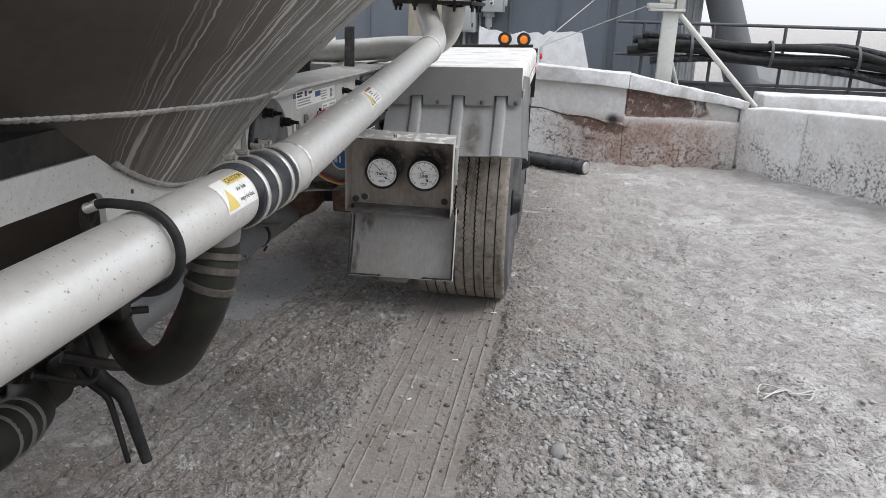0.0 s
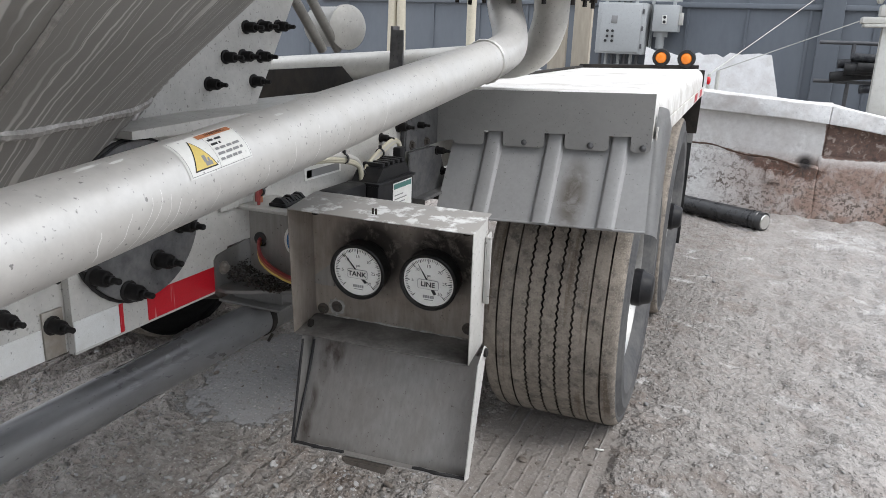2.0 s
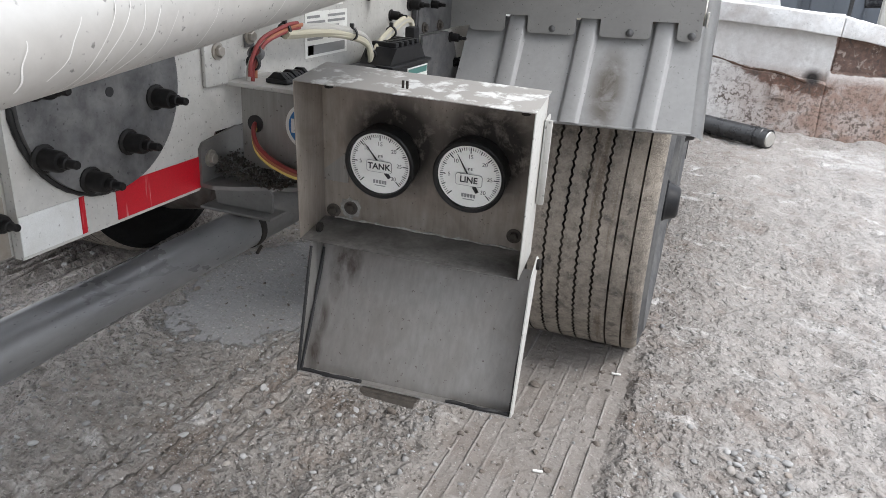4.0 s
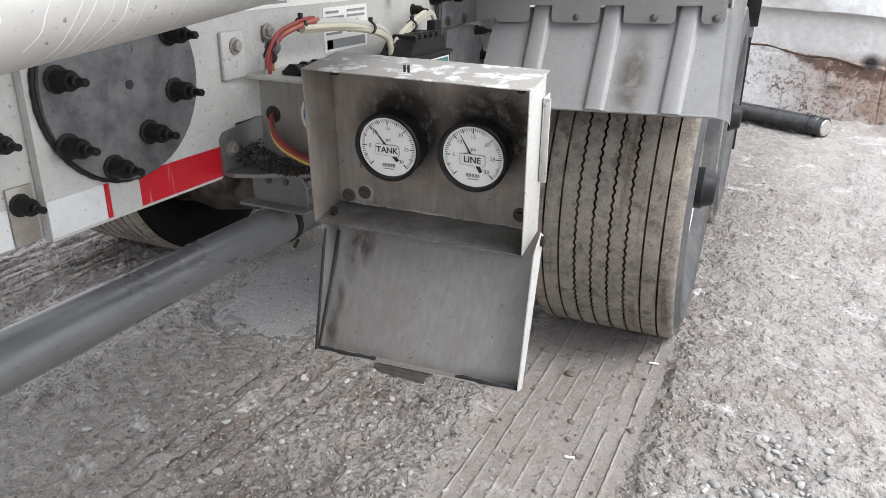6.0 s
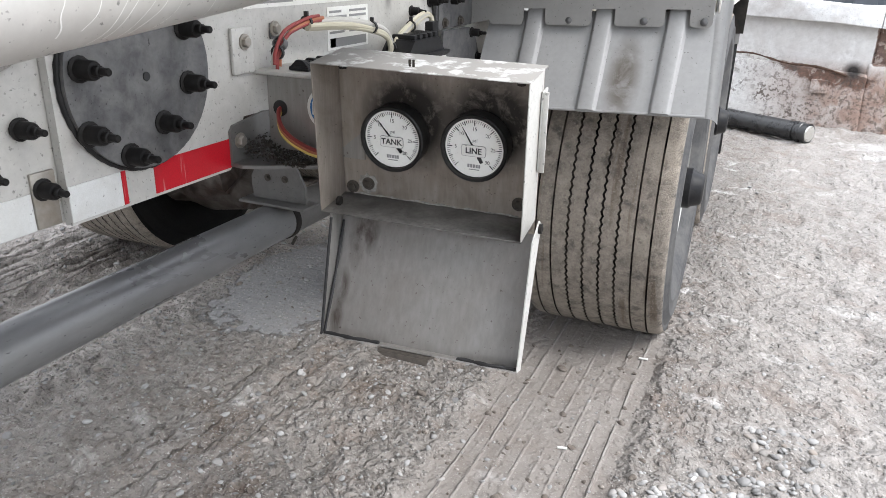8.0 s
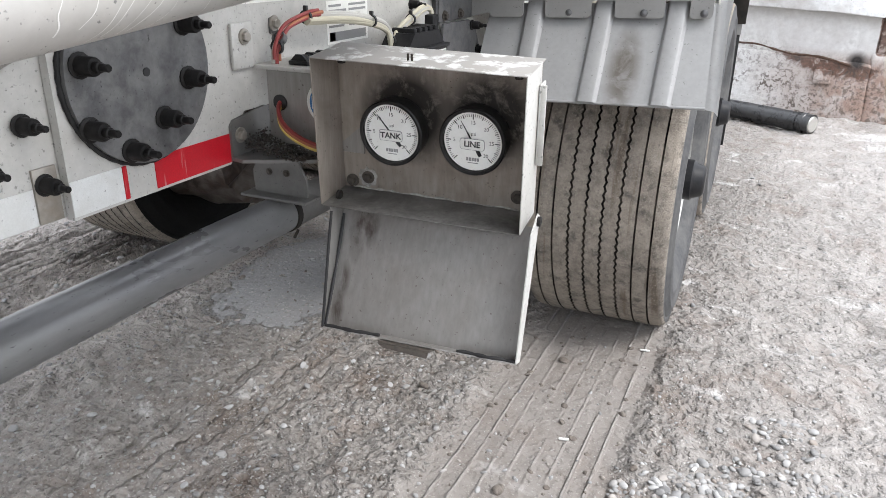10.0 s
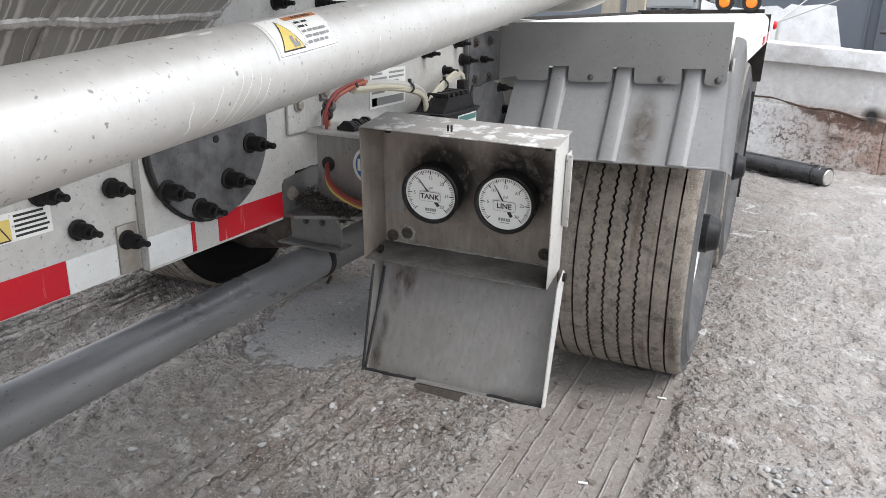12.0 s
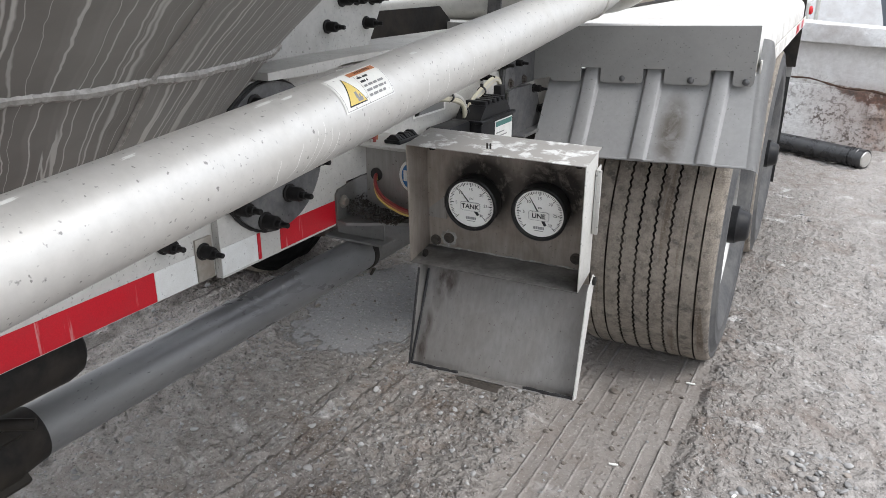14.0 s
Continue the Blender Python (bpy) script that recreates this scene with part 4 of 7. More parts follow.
sweep(bm, [e0, e0 + d * 0.02, e0 + d * 0.022, e0 + d * 0.045, e0 + d * 0.047, e0 + d * 0.07, e0 + d * 0.075, e0 + d * 0.12],
      [0.072, 0.072, 0.066, 0.066, 0.073, 0.073, 0.068, 0.070], 24)
part("end_fitting", bm, M_WET, hose)
bm = bmesh.new()
cyl(bm, e0 + d * 0.119, e0 + d * 0.128, 0.058, 0.054)
part("end_cap", bm, M_CLAMP, hose, "dull steel cap")

# ---- background ----
hall = thing("building", "blue-grey clad industrial hall with vertical seams", "building", (-3, 10.2, 0))
bm = bmesh.new()
box(bm, (-12, 10.02, -0.1), (2.42, 10.4, 9))
part("wall", bm, M_BUILDING, hall)
bm = bmesh.new()
for i in range(19):
    x = -11.6 + i * 0.76
    box(bm, (x - 0.018, 9.995, 0), (x + 0.018, 10.025, 8.9), 0.004)
part("seam_ribs", bm, M_BUILDING, hall)
bm = bmesh.new()
box(bm, (-6.0, 9.96, 1.80), (2.42, 10.022, 1.865), 0.006)
part("wall_beam", bm, M_BUILDING, hall)
bm = bmesh.new()
box(bm, (1.44, 9.90, -0.1), (1.70, 10.018, 9), 0.01)
part("corner_column", bm, M_BUILDING, hall)
clad = thing("cladding_panel", "pale corrugated sheet panel beside the hall", "panel", (2.2, 10.4, 0))
bm = bmesh.new()
pts = []
for i in range(7):
    pts += [(2.43 + i * 0.05, 10.5 + (0.018 if i % 2 else -0.018)), (2.465 + i * 0.05, 10.5 + (0.018 if i % 2 else -0.018))]
prism(bm, pts + [(pts[-1][0], 10.56), (pts[0][0], 10.56)], "z", -0.05, 6.0)
part("sheet", bm, M_PANEL, clad, angle=20)

lean = thing("white_sheet", "ragged white sheet standing against the blue hall", "sheet", (0.3, 8, 0))
bm = bmesh.new()
prism(bm, [(-0.42, -0.02), (1.20, -0.02), (1.04, 0.84), (0.93, 1.24), (0.80, 1.255), (0.62, 1.235), (0.50, 1.25), (0.43, 1.195), (0.36, 1.23), (0.22, 1.215), (0.17, 1.24), (0.02, 1.19), (-0.08, 1.205), (-0.20, 1.24), (-0.30, 1.235), (-0.42, 1.28)], "y", 8.0, 8.03)
part("sheet", bm, M_SHEET, lean)

for a, c in (((0.347, 7.5, 1.03), (1.515, 9.94, 2.08)), ((0.448, 7.2, 1.08), (1.60, 6.30, 1.58))):
    guy = thing("guy_wire", "thin pale guy wire stretched across the yard", "wire", (a[0], a[1], 0))
    bm = bmesh.new()
    cyl(bm, a, c, 0.0045, n=8)
    part("cable", bm, M_POST, guy)
    bm = bmesh.new()
    cyl(bm, (a[0], a[1], -0.05), a, 0.02, n=8)
    part("stake", bm, M_POST, guy)

post = thing("support_post", "dusty white steel post with cap and diagonal brace", "post", (1.83, 6.3, 0))
bm = bmesh.new()
for x0, x1, y0, y1 in ((1.745, 1.905, 6.24, 6.252), (1.745, 1.905, 6.348, 6.36), (1.819, 1.831, 6.252, 6.348)):
    box(bm, (x0, y0, -0.05), (x1, y1, 1.52), 0.002)
part("column", bm, M_POST, post)
bm = bmesh.new()
box(bm, (1.60, 6.18, 1.52), (1.96, 6.42, 1.545), 0.004)
box(bm, (1.58, 6.2, 1.548), (1.84, 6.4, 1.60), 0.006)
part("cap_plate", bm, M_POST, post)
bm = bmesh.new()
box(bm, (1.872, 6.24, 1.545), (1.884, 6.38, 3.4), 0.002)
box(bm, (1.884, 6.30, 1.545), (1.965, 6.312, 3.4), 0.002)
part("upper_column", bm, M_POST, post)
bm = bmesh.new()
box(bm, (1.70, 6.20, 1.60), (1.85, 6.34, 1.70), 0.02)
part("pulley_foot", bm, M_POST, post)
for x in (1.69, 1.775):
    bm = bmesh.new()
    lathe(bm, [(0, -0.016), (0.060, -0.016), (0.072, -0.010), (0.060, 0.0), (0.072, 0.010), (0.060, 0.016), (0, 0.016)], pose(x, 6.25, 1.775, 0, 0, -25) @ TO_X, 28)
    part("pulley", bm, M_POST, post, "white grooved pulley disc")
for p, q, w in (((1.90, 6.28, 1.51), (2.80, 6.20, 0.58), 0.028), ((1.86, 6.34, 1.10), (2.02, 6.5, 0.70), 0.022)):
    bm = bmesh.new()
    cyl(bm, p, q, w, n=14)
    part("brace", bm, M_POST, post)

rail = thing("guard_railing", "dark steel pipe guard railing along the yard edge", "railing", (4, 8.5, 0))
for z in (1.40, 0.98, 0.64):
    bm = bmesh.new()
    cyl(bm, (1.4, 8.5, z), (9.5, 8.5, z + 0.03), 0.022, n=12)
    part("rail", bm, M_RAILING, rail)
for i in range(9):
    x = 1.75 + i * 0.90
    bm = bmesh.new()
    cyl(bm, (x, 8.5, -0.02), (x, 8.5, 1.40), 0.022, n=12)
    part("upright", bm, M_RAILING, rail)
bm = bmesh.new()
box(bm, (1.3, 8.53, 0.42), (9.5, 8.56, 0.62), 0.005)
part("kick_plate", bm, M_RAILING, rail)

hoses = thing("hose_bundle", "bundle of thick black hoses resting on the railing", "hoses", (3, 8.35, 0))
for i, (dz, dy, ph, r) in enumerate(((0.0, 0.0, 0.0, 0.055), (0.11, 0.03, 0.8, 0.05), (0.05, -0.10, 1.7, 0.06), (0.20, -0.02, 2.6, 0.045), (0.15, -0.12, 3.9, 0.05), (-0.07, -0.06, 5.0, 0.045))):
    bm = bmesh.new()
    line = [(1.55 + 0.06 * i + 0.42 * j, 8.36 + dy + 0.02 * math.sin(j + ph), 1.02 + dz - 0.014 * j + 0.045 * math.sin(j * 0.8 + ph) + 0.05 * math.exp(-((j - 1.5) / 1.2) ** 2) - 0.05 * max(0, j - 6)) for j in range(14)]
    sweep(bm, curve_pts(line, 4), r, 14)
    part("hose", bm, M_SLEEVE if i % 2 else M_RUBBER, hoses)
for x in (2.35, 3.35, 4.4):
    bm = bmesh.new()
    lathe(bm, [(0.165, -0.02), (0.172, -0.015), (0.172, 0.015), (0.165, 0.02)], pose(x, 8.31, 1.12 - 0.034 * (x - 1.55)) @ TO_X, 24, closed=True)
    part("strap", bm, M_RAILING, hoses)

duct = thing("inclined_duct", "wide dark grey duct leaning behind the railing", "duct", (3.5, 10, 0))
bm = bmesh.new()
cyl(bm, (2.05, 10.6, 4.6), (3.46, 10.0, 0.42), 0.25, n=32)
part("tube", bm, M_DUCT, duct)
bm = bmesh.new()
pts = []
for i in range(7):
    pts += [(2.50 + i * 0.095, 9.86 + (0.02 if i % 2 else -0.02)), (2.56 + i * 0.095, 9.86 + (0.02 if i % 2 else -0.02))]
prism(bm, pts + [(pts[-1][0], 10.6), (pts[0][0], 10.6)], "z", 1.96, 2.5)
part("collar", bm, M_PANEL, duct, "pale ribbed sheet collar", 20)
bm = bmesh.new()
box(bm, (3.2, 9.75, -0.05), (3.85, 10.3, 0.48), 0.02)
part("foot_housing", bm, M_DUCT, duct)

shed = thing("far_shed", "low pale corrugated shed across the yard", "shed", (8, 18, 0))
bm = bmesh.new()
pts = []
for i in range(61):
    pts += [(6.0 + i * 0.15, 18 + (0.03 if i % 2 else -0.03)), (6.10 + i * 0.15, 18 + (0.03 if i % 2 else -0.03))]
prism(bm, pts + [(pts[-1][0], 22), (pts[0][0], 22)], "z", -0.05, 0.62)
part("wall", bm, M_PANEL, shed, angle=20)
bm = bmesh.new()
prism(bm, [(17.7, 0.62), (22.2, 0.62), (19.9, 0.85)], "x", 5.8, 15.3)
part("roof", bm, M_POST, shed)
for x in (7.1, 8.3):
    bm = bmesh.new()
    box(bm, (x, 17.93, 0.28), (x + 0.28, 17.99, 0.50), 0.005)
    part("window", bm, M_GLASSY, shed)

cabinet = thing("electrical_enclosure", "grey wall-mounted electrical enclosure with cable conduits", "enclosure", (-1, 9.7, 0))
bm = bmesh.new()
box(bm, (-1.34, 9.55, 1.16), (-0.69, 9.98, 1.83), 0.012)
part("body", bm, M_EBOX, cabinet)
bm = bmesh.new()
box(bm, (-1.285, 9.525, 1.185), (-0.745, 9.555, 1.81), 0.008)
ebox_door = part("door", bm, M_EBOX, cabinet)
for z in (1.27, 1.50, 1.72):
    bm = bmesh.new()
    box(bm, (-0.735, 9.535, z - 0.03), (-0.712, 9.565, z + 0.03), 0.003)
    part("hinge", bm, M_RAILING, ebox_door)
bm = bmesh.new()
box(bm, (-1.14, 9.518, 1.56), (-1.06, 9.527, 1.66), 0.002)
part("label_plate", bm, M_GREYINK, ebox_door)
# strut frame that carries both boxes
for z in (1.99, 1.875):
    bm = bmesh.new()
    box(bm, (-1.37, 9.78, z - 0.014), (-0.27, 9.82, z + 0.014), 0.003)
    part("strut_rail", bm, M_EBOX, cabinet)
for x in (-1.27, -0.86, -0.64, -0.36):
    bm = bmesh.new()
    box(bm, (x - 0.022, 9.76, 1.82), (x + 0.022, 9.80, 2.03), 0.004)
    part("strut_bracket", bm, M_EBOX, cabinet)
for x in (-1.12, -1.04, -0.96):
    bm = bmesh.new()
    cyl(bm, (x, 9.86, 1.82), (x, 9.86, 4.2), 0.016, n=10)
    part("riser_conduit", bm, M_RAILING, cabinet)
for x in (-0.665, -0.645):
    bm = bmesh.new()
    cyl(bm, (x, 9.90, -0.02), (x, 9.90, 4.2), 0.013, n=10)
    part("riser_conduit", bm, M_EBOX, cabinet)
for i in range(7):
    bm = bmesh.new()
    x = -1.30 + i * 0.085
    sweep(bm, curve_pts([(x, 9.75, 1.20), (x, 9.76, 0.95), (x + 0.03, 9.8, 0.6), (x + 0.05, 9.85, -0.02)], 4), 0.024, 8)
    part("conduit", bm, M_EBOX if i % 2 else M_RAILING, cabinet)
for dx, dz in ((0.12, 1.46), (0.19, 1.46), (0.12, 1.39), (0.19, 1.39), (0.10, 1.33), (0.19, 1.33)):
    bm = bmesh.new()
    cyl(bm, (-1.30 + dx, 9.53, dz), (-1.30 + dx, 9.505, dz), 0.018, n=14)
    part("push_button", bm, M_INK, cabinet)
switch = thing("switch_box", "small grey isolator switch box with conduit", "switch", (-0.43, 9.7, 0))
bm = bmesh.new()
box(bm, (-0.61, 9.62, 1.47), (-0.28, 9.98, 1.815), 0.012)
part("body", bm, M_EBOX, switch)
bm = bmesh.new()
box(bm, (-0.278, 9.68, 1.56), (-0.225, 9.76, 1.72), 0.006)
part("handle", bm, M_POST, switch, "pale side handle")
for z in (1.655, 1.595):
    bm = bmesh.new()
    cyl(bm, (-0.455, 9.605, z), (-0.455, 9.622, z), 0.020, n=14)
    part("push_button", bm, M_INK, switch)
for w, z0, z1 in ((0.095, 1.40, 1.475), (0.058, 1.25, 1.40), (0.030, -0.02, 1.25)):
    bm = bmesh.new()
    cyl(bm, (-0.51, 9.80, z0), (-0.51, 9.80, z1), w, n=16)
    part("conduit", bm, M_EBOX, switch)
bm = bmesh.new()
box(bm, (-0.485, 9.612, 1.57), (-0.425, 9.621, 1.68), 0.002)
part("label_plate", bm, M_PAPER, switch)

for x, lean_x in ((-2.72, 0.08), (-2.56, -0.05), (-1.82, 0.0)):
    bm = bmesh.new()
    cyl(bm, (x, 6.0, -0.02), (x + lean_x, 6.0, 3.2), 0.045, n=14)
    tagged(part("steel_leg", bm, M_CREAM), "slim cream-painted steel leg of a loading frame", "leg", "loading frame legs")
for x in (-0.62, -0.44):
    bm = bmesh.new()
    box(bm, (x, 4.5, -0.02), (x + 0.13, 4.56, 3.0), 0.006)
    tagged(part("timber_post", bm, M_TIMBER), "weathered pale timber post behind the trailer deck", "post", "timber posts")

for i, (x, y, a, s) in enumerate(((0.575, 1.17, 80, 0.030), (0.47, 0.60, 75, 0.026), (0.80, 0.62, 20, 0.018), (0.35, 0.22, 40, 0.02))):
    bm = bmesh.new()
    box(bm, (-s / 2, -0.004, 0), (s / 2, 0.004, 0.004), 0.001, pose(x, y, float(ground_z(x, y)) + 0.002, 0, 0, 90 - a))
    tagged(part("paper_scrap", bm, M_PAPER), "tiny white paper scrap lying on the dirt", "scrap", "paper scraps")


# ---- tank trailer: hopper and frame ----
trailer = thing("tank_trailer", "aluminium dry-bulk hopper trailer, dusty, with grey fenders", "trailer", (-0.67, 0.5, 0))


def cone_r(z):
    return HR + (HK if z < HZ else 1.08) * (z - HZ)


bm = bmesh.new()
prof = [(cone_r(z), z) for z in np.linspace(0.86, 2.0, 24)]
# the drum on top of the cone is unseen, added for shade and reflections
prof = [(0.0, 0.80), (prof[0][0] * 0.9, 0.80)] + prof + [(1.32, 2.05), (1.32, 2.6), (0.0, 2.9)]
lathe(bm, prof, Matrix.Translation((HX, HY, 0)), 144)
hopper = part("hopper", bm, M_HOPPER, trailer, "brown-grey dusty aluminium cone with pale runs", 50)


# unseen barrel, added to keep sky light off the hopper and ground
bm = bmesh.new()
lathe(bm, [(0.0, -0.10), (0.7, 0.0), (1.1, 0.14), (1.22, 0.34), (1.22, 6.6), (1.1, 6.8), (0.0, 6.95)], pose(HX, HY + 0.35, 2.9, 90, 0, 0), 64)
part("tank_barrel", bm, M_HOPPER, trailer, "unseen aluminium tank barrel, added for its shade", 50)

M_WELD = mat("rough_weld_metal", (0.33, 0.315, 0.295), 0.5, 0.4, 90, 0.3, (0.19, 0.175, 0.16), 0.6, 30.0, 0.0, 0.5)


def bead(bm, pts, r):
    """A weld bead with its small ripples."""
    sweep(bm, pts, [r * (0.86 + 0.18 * random.Random(i).random() + 0.10 * math.sin(i * 1.3)) for i in range(len(pts))], 8)


bm = bmesh.new()
bead(bm, [(HX + (HR + 0.001) * math.cos(a), HY + (HR + 0.001) * math.sin(a), HZ + 0.004 * noise.noise((a * 9, 0, 0))) for a in np.linspace(-1.9, 1.3, 760)], 0.0078)
part("seam_weld", bm, M_WELD, hopper, "bright rippled weld bead")
bm = bmesh.new()
bead(bm, [(HX + (cone_r(z) + 0.001) * math.cos(a), HY + (cone_r(z) + 0.001) * math.sin(a), z) for z in np.linspace(0.98, 1.9, 260) for a in (0.062 + 0.003 * noise.noise((z * 30, 0, 0)),)], 0.0042)
part("seam_weld", bm, M_WELD, hopper, "bright rippled weld bead")


def cone_cut(x, y):
    """Height at which the hopper meets the upright plane at x."""
    s = math.hypot(x - HX, y - HY) - HR
    return HZ + s / (HK if s < 0 else 1.08)


bm = bmesh.new()
bead(bm, [(-0.008, y, cone_cut(-0.008, y) - 0.002) for y in np.linspace(-0.97, -0.30, 120)], 0.007)
bead(bm, [(-0.062, y, cone_cut(-0.062, y) - 0.002) for y in np.linspace(-0.30, 0.12, 130)], 0.008)
part("skirt_weld", bm, M_WELD, hopper)

bm = bmesh.new()
prism(bm, [(-0.369, 0.845), (-0.045, 0.845), (-0.03, 0.86), (0.0, 0.93), (1.25, 0.93), (1.25, 1.165), (-0.369, 1.165)], "x", -0.014, 0.0)
web = part("frame_rail", bm, M_FRAME, trailer, "off-white painted side rail")
bm = bmesh.new()
top = [(-3.2, 1.135), (-0.98, 1.135), (-0.93, 1.16), (-0.86, 1.28), (-0.36, 1.28), (-0.36, 0.848)]
prism(bm, [(-3.2, 1.048), (-1.04, 1.066)] + arc(-1.03, 1.035, 0.03, 90, 0, 6) + [(-1.0, 0.848), (-0.36, 0.848), (-0.36, 1.28), (-0.86, 1.28), (-0.93, 1.165), (-0.98, 1.135), (-3.2, 1.135)],
      "x", -0.030, -0.016)
front_web = part("frame_rail", bm, M_FRAME, trailer, "off-white painted side rail")
bm = bmesh.new()
prism(bm, [(-3.2, 0.848), (-1.0, 0.848), (-1.0, 0.90), (-3.2, 0.90)], "x", -0.030, -0.016)
part("rail_chord", bm, M_FRAME, trailer)
# dark strip filling the gap between rail top and hopper
bm = bmesh.new()
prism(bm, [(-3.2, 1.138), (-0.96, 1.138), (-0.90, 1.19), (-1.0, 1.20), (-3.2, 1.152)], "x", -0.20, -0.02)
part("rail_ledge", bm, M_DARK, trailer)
# dark sheet behind the rail opening, the hollow's shade in its colour
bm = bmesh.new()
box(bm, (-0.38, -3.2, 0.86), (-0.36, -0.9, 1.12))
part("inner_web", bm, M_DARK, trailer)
bm = bmesh.new()
prism(bm, [(-0.42, 1.166), (0.182, 1.166), (0.345, 1.41), (0.56, 1.75), (-0.42, 1.75)], "x", -0.078, -0.066)
part("gusset_plate", bm, M_FRAME, trailer, "pale bolted gusset plate")
bm = bmesh.new()
prism(bm, [(-0.16, 1.166), (-0.10, 1.166), (-0.02, 1.175), (1.25, 1.175), (1.25, 1.187), (-0.03, 1.187), (-0.25, 1.181), (-0.25, 1.168)], "x", -0.14, 0.03)
part("rail_flange", bm, M_FRAME, trailer)
# small holes drilled in the front web
for y, z in ((-0.905, 1.04), (-0.30, 0.865)):
    bm = bmesh.new()
    cyl(bm, (-0.018, y, z), (-0.0145, y, z), 0.005, n=12)
    part("drilled_hole", bm, M_INK, front_web)

# round bearing plate with its bolts
PC = (-0.225, 1.030)
bm = bmesh.new()
prism(bm, arc(PC[0], PC[1], 0.133, 0, 360, 64)[:-1], "x", 0.001, 0.013)
bmesh.ops.bevel(bm, geom=[e for e in bm.edges if abs(e.verts[0].co.x - e.verts[1].co.x) < 1e-5 and e.verts[0].co.x > 0.01], offset=0.002, segments=1, affect="EDGES")
plate = part("round_plate", bm, M_GALV, trailer, "scuffed grey steel disc")
bm = bmesh.new()
bead(bm, [(0.003, PC[0] + 0.1345 * math.cos(a), PC[1] + 0.1345 * math.sin(a)) for a in np.linspace(0, 6.2832, 200)], 0.0042)
part("sealant_bead", bm, M_RUBBER, plate, "black smeared sealant bead")
bm = bmesh.new()
box(bm, (-0.0155, -0.411, 0.850), (-0.011, -0.375, 0.925), 0.001)
part("tab_plate", bm, M_STEEL, plate)
bm = bmesh.new()
cyl(bm, (0.012, PC[0] + 0.004, PC[1] - 0.003), (0.0142, PC[0] + 0.004, PC[1] - 0.003), 0.0065, n=14)
part("centre_hole", bm, M_INK, plate)
for y, z in ((-0.333, 1.050), (-0.333, 0.965), (-0.268, 0.922), (-0.140, 1.008), (-0.198, 0.957), (-0.140, 1.088), (-0.27, 1.13)):
    piece("bolt", BOLT, pose(0.012, y, z) @ TO_X, plate)
for y, z in ((-0.412, 0.984), (-0.396, 0.902), (-0.474, 0.938)):
    piece("bolt", BOLT, pose(-0.0125, y, z) @ TO_X @ Matrix.Scale(0.85, 4), front_web)
for y, z in ((-0.52, 1.0), (-0.72, 0.985)):
    piece("bolt", BOLT, pose(-0.016, y, z) @ TO_X, front_web)
for y, z in ((0.187, 1.235), (0.047, 1.235), (0.100, 1.285), (0.153, 1.286), (0.212, 1.285), (0.168, 1.343), (0.219, 1.346), (0.278, 1.347)):
    piece("gusset_bolt", BOLT_S, pose(-0.066, y, z) @ TO_X, trailer)
for y, z in ((0.525, 1.121), (0.705, 1.137)):
    piece("bolt", BOLT_S, pose(0.0, y, z) @ TO_X, web)

# reflective tape along the lower edge
for y0, y1, m, x in ((-0.369, -0.279, M_WHITE_TAPE, 0.0), (-0.279, -0.270, M_RED, 0.0), (-0.217, -0.041, M_RED, 0.0), (-0.497, -0.411, M_WHITE_TAPE, -0.016),
                     (-0.772, -0.497, M_RED, -0.016), (-0.945, -0.772, M_WHITE_TAPE, -0.016), (-1.22, -0.945, M_RED, -0.016), (-1.4, -1.22, M_WHITE_TAPE, -0.016)):
    bm = bmesh.new()
    box(bm, (x + 0.0002, y0 + 0.0005, 0.8495), (x + 0.0012, y1 - 0.0005, 0.899))
    part("reflective_tape", bm, m, trailer, "red reflective tape" if m is M_RED else "white reflective tape")


def sticker(name, x, y0, y1, z0, z1, rows, parent, extra=()):
    """A flat printed label on a rail: paper, lines too small to read, and coloured blocks given in fractions."""
    bm = bmesh.new()
    box(bm, (x, y0, z0), (x + 0.0012, y1, z1), k=0)
    for f0, f1, g0, g1, k in [*rows, *extra]:
        box(bm, (x + 0.0012, y0 + (y1 - y0) * f0, z0 + (z1 - z0) * g0), (x + 0.0018, y0 + (y1 - y0) * f1, z0 + (z1 - z0) * g1), k=k)
    return part(name, bm, [M_PAPER, M_GREYINK, M_INK, M_NAVY, M_GREYINK, M_YELLOW], parent, "white printed sticker with fine lines")


def lines(f0, f1, g0, g1, n, k=1, seed=0):
    r = random.Random(seed)
    h = (g1 - g0) / n
    return [(f0, f0 + (f1 - f0) * r.uniform(0.6, 1.0), g1 - h * (i + 0.75), g1 - h * (i + 0.28), k) for i in range(n)]


sticker("rail_sticker", 0.0, 0.272, 0.432, 1.014, 1.097, lines(0.05, 0.48, 0.35, 0.95, 5, 1, 1) + lines(0.52, 0.95, 0.35, 0.95, 5, 1, 2) + [(0.06, 0.94, 0.06, 0.27, 1), (0.06, 0.18, 0.06, 0.27, 2)], web)
sticker("rail_sticker", 0.0, 0.018, 0.415, 1.106, 1.150, lines(0.03, 0.42, 0.1, 0.9, 4, 4, 3) + [(0.46, 0.60, 0.5, 0.92, 3)] + lines(0.62, 0.84, 0.1, 0.9, 4, 1, 4)
        + [(0.87, 0.885, 0.15, 0.85, 2), (0.91, 0.925, 0.15, 0.85, 2), (0.95, 0.965, 0.2, 0.85, 2)], web)
sticker("rail_sticker", -0.016, -0.606, -0.508, 0.946, 0.984, lines(0.46, 0.97, 0.08, 0.95, 5, 2, 5) + [(0.02, 0.40, 0.06, 0.80, 5)], trailer)
